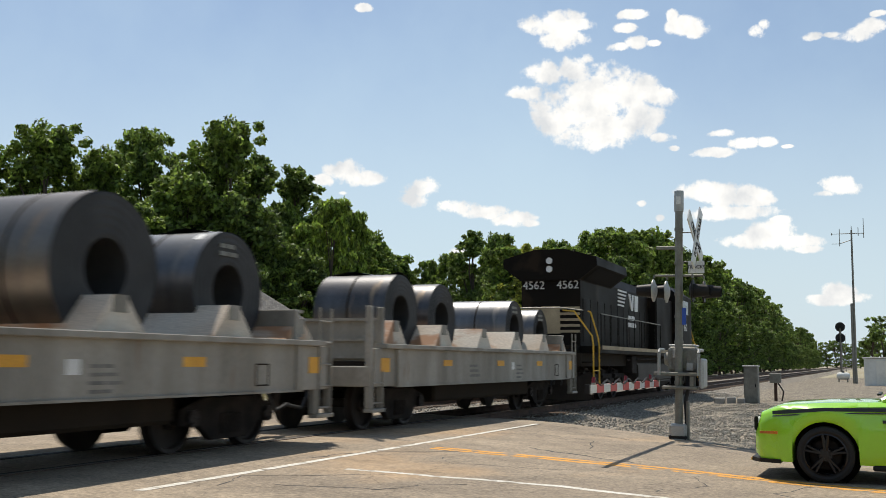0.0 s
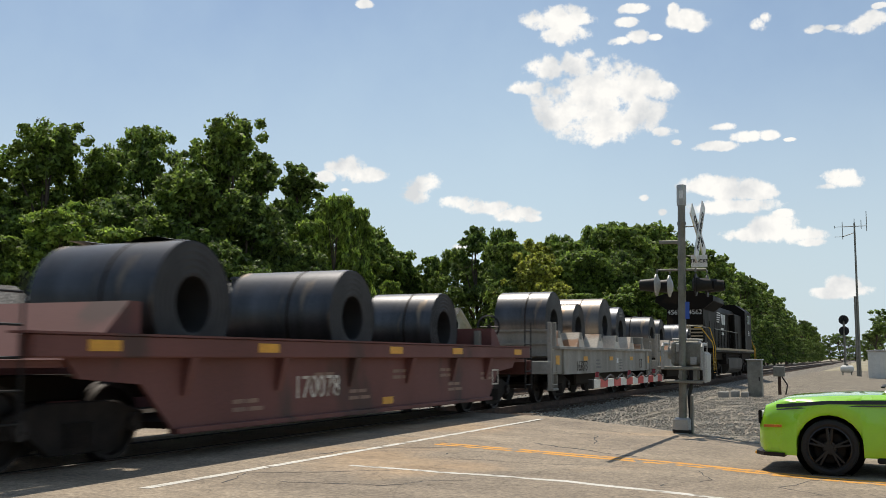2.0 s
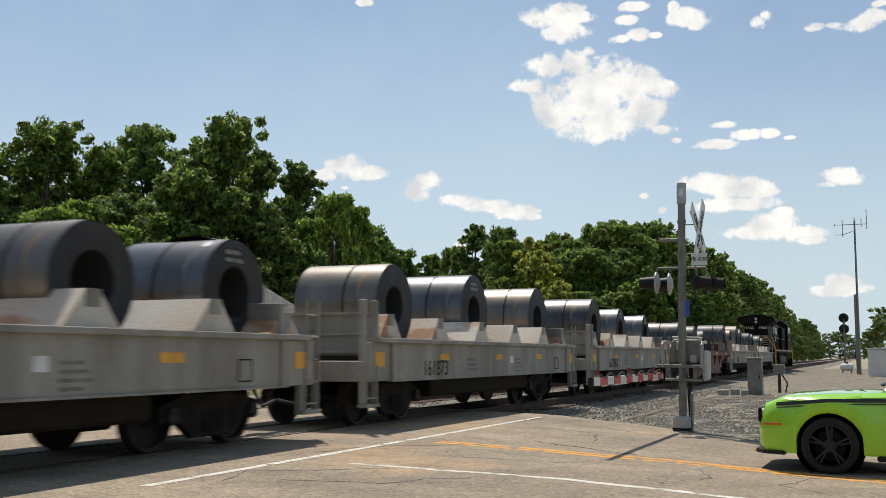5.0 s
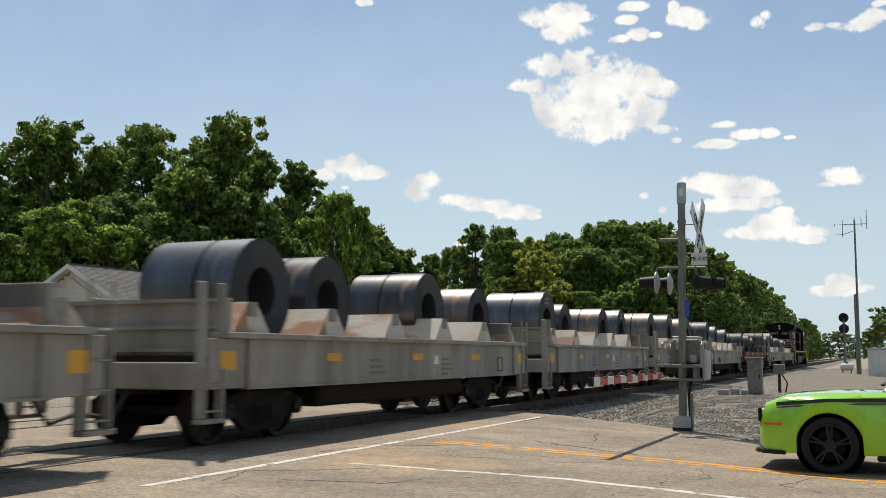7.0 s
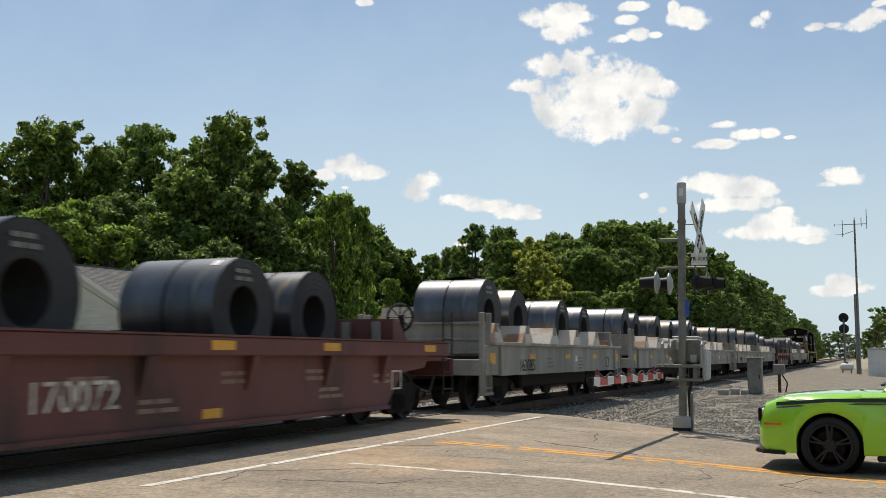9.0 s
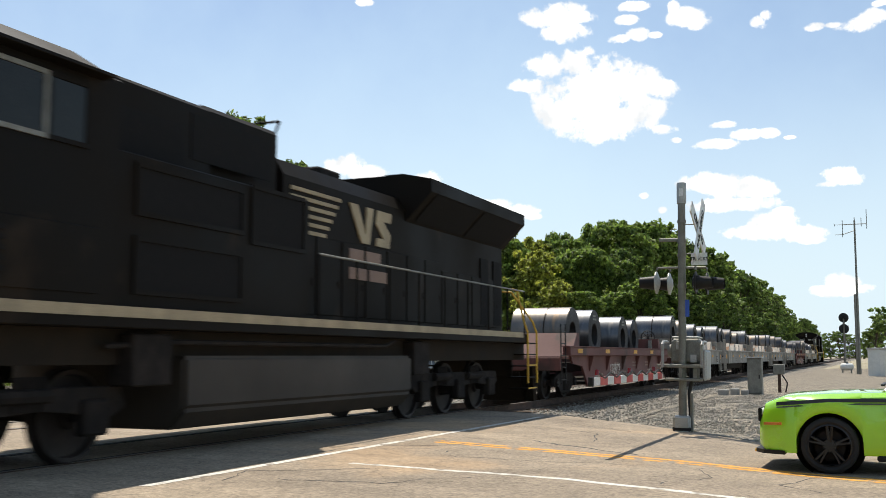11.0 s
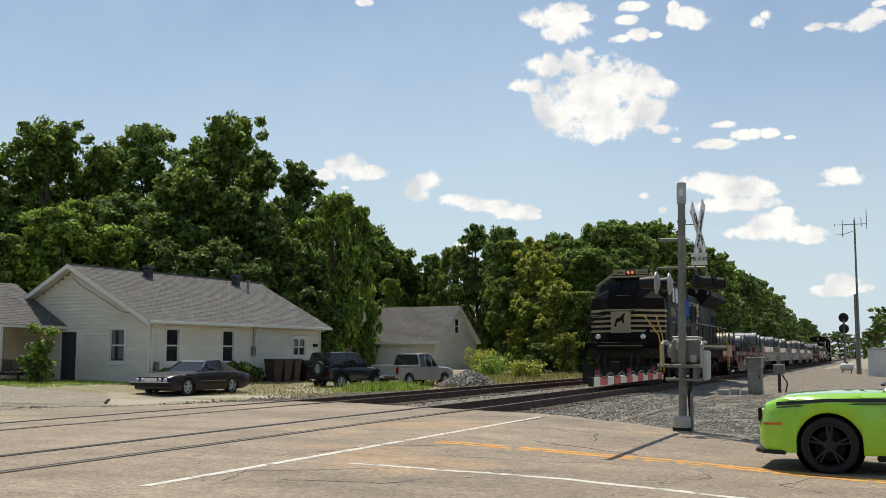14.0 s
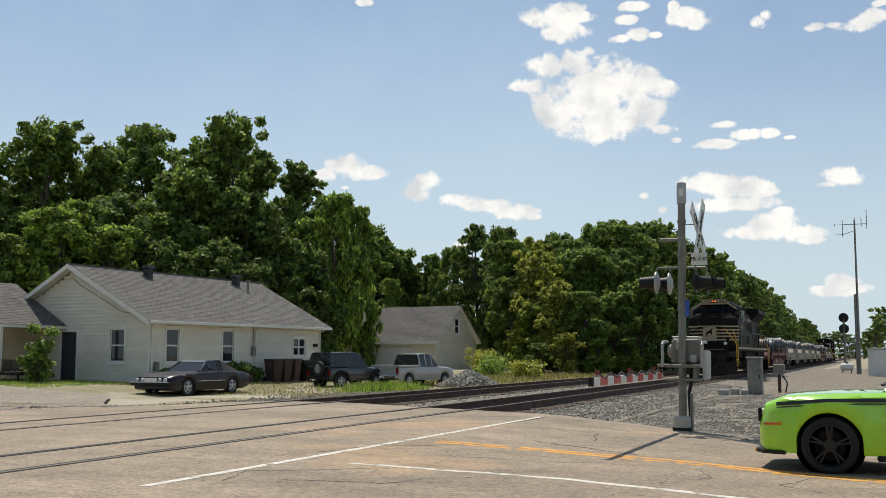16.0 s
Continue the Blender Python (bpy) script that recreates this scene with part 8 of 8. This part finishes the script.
for row in ((3, -43.7, 46.1, 9.5, 1.0), (3, -41.4, 47.6, 8.6, 1.0), (1, -46.4, 43.9, 7.8, 1.0), (1, -38.6, 60.0, 8.9, 0.8), (1, -51.4, 86.0, 9.8, 1.0), (2, -36.0, 53.6, 6.8, 1.1),
            (2, -40.6, 51.0, 8.2, 1.1), (2, -38.0, 54.0, 8.4, 1.1), (2, -58.0, 51.0, 13.6, 1.0), (2, -49.5, 48.5, 8.5, 1.2), (2, -53.0, 49.0, 8.0, 1.2), (6, -48.0, 56.5, 12.0, 1.1), (2, -36.5, 61.0, 9.0, 1.1), (2, -50.6, 92.0, 10.4, 1.1)):
    plant(row[0], *row[1:])
for row in ((2, -61.9, 60.0, 14.8, 1.10), (2, -61.8, 62.0, 14.4, 1.00), (2, -58.2, 66.0, 15.5, 1.10), (3, -48.1, 50.0, 9.9, 1.10), (3, -43.1, 50.0, 8.7, 1.00), (3, -47.7, 52.0, 10.8, 1.00), (3, -36.5, 66.0, 12.9, 0.55), (3, -37.5, 72.0, 12.8, 0.42),
            (3, -37.6, 64.0, 10.9, 0.60), (6, -42.0, 68.0, 13.2, 0.60), (3, -40.4, 84.0, 7.9, 0.60), (2, -39.9, 62.0, 11.6, 1.00), (6, -47.8, 70.0, 15.4, 0.90), (2, -49.9, 66.0, 14.9, 1.00), (1, -36.9, 60.0, 7.2, 0.80), (2, -51.7, 90.0, 8.9, 0.80)):
    plant(row[0], *row[1:])
# wood behind the far track: edge shrubs, then taller trees, then the long row along the line
for row in ((2, -45.2, 100.0, 10.0, 0.80), (1, -41.9, 98.0, 11.4, 0.60), (6, -38.1, 94.0, 11.8, 0.75), (4, -33.4, 88.0, 13.2, 1.00), (6, -32.2, 92.0, 13.2, 0.70), (5, -29.1, 90.0, 12.0, 0.85), (6, -28.1, 96.0, 12.9, 0.70),
            (1, -25.0, 92.0, 11.8, 0.80), (6, -24.8, 100.0, 14.4, 0.75), (0, -24.9, 108.0, 15.6, 0.80), (2, -21.6, 105.0, 14.4, 0.85), (1, -28.1, 82.0, 10.6, 0.85), (5, -24.9, 79.0, 9.8, 0.90), (1, -23.5, 84.0, 10.1, 0.90)):
    plant(row[0], *row[1:])
for row in ((2, -30.7, 86.0, 9.6, 0.80), (1, -22.0, 86.0, 10.4, 0.90), (2, -20.4, 90.0, 11.1, 0.90), (1, -27.1, 79.0, 7.3, 0.90), (5, -22.4, 76.0, 7.2, 1.00), (1, -20.1, 76.0, 6.2, 1.10), (3, -24.2, 76.0, 5.2, 1.10),
            (1, -18.9, 80.0, 6.4, 1.10), (1, -17.7, 84.0, 7.6, 1.10), (5, -20.7, 72.5, 3.1, 1.20), (3, -18.6, 74.0, 2.7, 1.30), (5, -25.4, 76.0, 3.3, 1.20), (1, -22.5, 72.0, 2.3, 1.40), (3, -17.4, 78.0, 2.8, 1.40)):
    plant(row[0], *row[1:])
y = 96.0
k = 0
while y < 430:
    h = lerp(y, [(85, 13.2), (105, 15.2), (125, 16.4), (150, 16.4), (185, 16.5), (230, 16.5), (270, 13.5), (430, 12.0)])
    plant((1, 6, 0, 2, 6, 1, 3)[k % 7] if y < 135 else (7, 8, 7, 9)[k % 4], -20.6 + random.uniform(-1.2, 1.2), y, h * random.uniform(0.88, 1.04), 0.95)
    plant((2, 1, 2)[k % 3] if y < 110 else (8, 7, 8)[k % 3], -18.6 + random.uniform(-0.5, 0.5), y + 2, h * random.uniform(0.4, 0.6), 1.15)
    y += 4.6 + y * 0.022
    k += 1
for k in range(12):
    plant((7, 8, 7)[k % 3], 0.8 + k * 1.3 + random.uniform(-0.6, 0.6), 150 + 12 * k, 6.5 + 2.0 * np.sin(k * 1.7), 1.2)
for k in range(16):
    plant((7, 8, 9)[k % 3], -58 + 2.0 * k, 125 + 6 * (k % 3), 7.0 + 1.2 * np.sin(k), 1.2)


for k in range(30):
    plant((7, 8, 8)[k % 3], -34 + 3.4 * k, 470 + 20 * (k % 4), 11 + 2 * np.sin(k * 1.3), 1.5)


# unseen trees behind the tripod, added to cut sky fill on camera-facing sides
for k in range(18):
    a = radians(105 + 10.5 * k)
    plant((7, 8, 9)[k % 3], 30 * np.sin(a) + 4, 30 * np.cos(a) - 6, 9.5 + 1.5 * np.sin(k * 1.9), 1.25)


def bush(x, y, z, r, h, material, label, seed):
    rnd = np.random.RandomState(seed)
    b = thing("shrub", label, "shrub", pose(x, y, z), "shrubs in the yard")
    centres = [(rnd.uniform(-r, r) * 0.7, rnd.uniform(-r, r) * 0.7, rnd.uniform(0.15, h * 0.9)) for _ in range(26)]
    part("foliage", leaf_mesh("foliage", centres, [r * 0.4] * 26, material, rnd, 60, 0.09), None, b)
    bm = bmesh.new()
    for c in centres[:8]:
        tube(bm, (c[0] * 0.2, c[1] * 0.2, 0), c, 0.018, 5, 0.006, caps=False)
    part("woody_stem", bm, M["bark"], b)


bush(-25.8, 38.3, 0.0, 0.55, 0.95, LEAF[2], "dark rounded shrub against the house wall", 1)
bush(-25.7, 39.3, 0.0, 0.4, 0.7, LEAF[2], "green shrub against the house wall", 2)
bush(-29.85, 30.7, 0.1, 0.6, 2.5, LEAF[0], "leafy climbing shrub by the porch", 3)
bush(-30.5, 31.0, 0.1, 0.6, 1.7, LEAF[2], "low dark shrub by the porch", 4)
bush(-26.3, 34.0, 0.05, 0.4, 0.6, LEAF[0], "small plant at the house corner", 5)
bush(-25.9, 68.5, -0.35, 1.1, 2.3, LEAF[3], "yellow-green overgrown shrub by the garage", 6)
bush(-24.2, 66.0, -0.35, 1.3, 1.8, LEAF[1], "bright weedy shrub by the garage", 7)
bush(-22.8, 62.0, -0.35, 1.2, 1.3, LEAF[1], "low weedy shrub in the yard", 8)
bush(-19.6, 60.0, -0.35, 1.1, 1.2, LEAF[3], "tall weeds near the track", 9)


def weeds(name, count, place, h, material, label, lean=0.25):
    """Upright grass blades, single triangles, in one mesh."""
    rnd = np.random.RandomState(8)
    vs = np.zeros((count, 3, 3))
    for i in range(count):
        x, y = place(rnd)
        z = ground_z(x, y) + 0.02
        a, hh = rnd.uniform(0, 6.28), h * rnd.uniform(0.4, 1.2)
        w = 0.012 + 0.02 * h
        vs[i] = ((x - w * np.cos(a), y - w * np.sin(a), z), (x + w * np.cos(a), y + w * np.sin(a), z), (x + rnd.normal() * lean * hh, y + rnd.normal() * lean * hh, z + hh))
    me = bpy.data.meshes.new(name)
    me.from_pydata(vs.reshape(-1, 3).tolist(), [], np.arange(count * 3).reshape(-1, 3).tolist())
    me.materials.append(material)
    return tagged(new(name, me), label, "grass", kind="stuff")


weeds("yard_grass", 14000, lambda r: (r.uniform(-27, -17.5), r.uniform(31, 48)), 0.07, M["grass"], "short dry yard grass")
weeds("front_lawn", 16000, lambda r: (r.uniform(-42, -26.5), r.uniform(26.8, 33)), 0.07, LEAF[1], "mown green front lawn")
weeds("verge_grass", 2600, lambda r: (lambda x: (x, road_edge(x) + 3.0 + r.normal() * 0.5))(r.normal(-21.5, 1.8)), 0.14, M["grass"], "dry grass along the gravel verge")
weeds("tall_weeds", 3000, lambda r: (r.normal(-18.9, 0.55), r.normal(38.5, 1.2)), 0.36, LEAF[1], "tall green weeds in front of the parked vehicles", 0.2)
weeds("track_weeds", 8000, lambda r: (r.uniform(-24, -17.4), r.uniform(46, 72)), 0.3, M["grass"], "weeds between the yard and the track")
weeds("far_verge", 5000, lambda r: (r.uniform(1.5, 14), r.uniform(85, 170)), 0.5, LEAF[1], "green weeds beyond the gravel area")


# ---- what moves ----
def motions():
    for ob, y0, local in MOVING:
        walk(ob, [(t, pose(TRACK_X, y0 + SPEED * t, 0) @ local) for t in (0.0, 4.0, 8.0, 12.0, 16.0)])
    # every wheelset rolls on the rails
    for ob, y0, local in MOVING:
        for ws in ob.children:
            if ws.name.startswith("wheelset"):
                base = ws.matrix_basis.copy()
                r = base.translation.z
                walk(ws, [(k / FPS, base @ pose(0, 0, 0, -np.degrees(SPEED * k / FPS / r), 0, 0)) for k in range(16 * FPS + 1)])


motions()
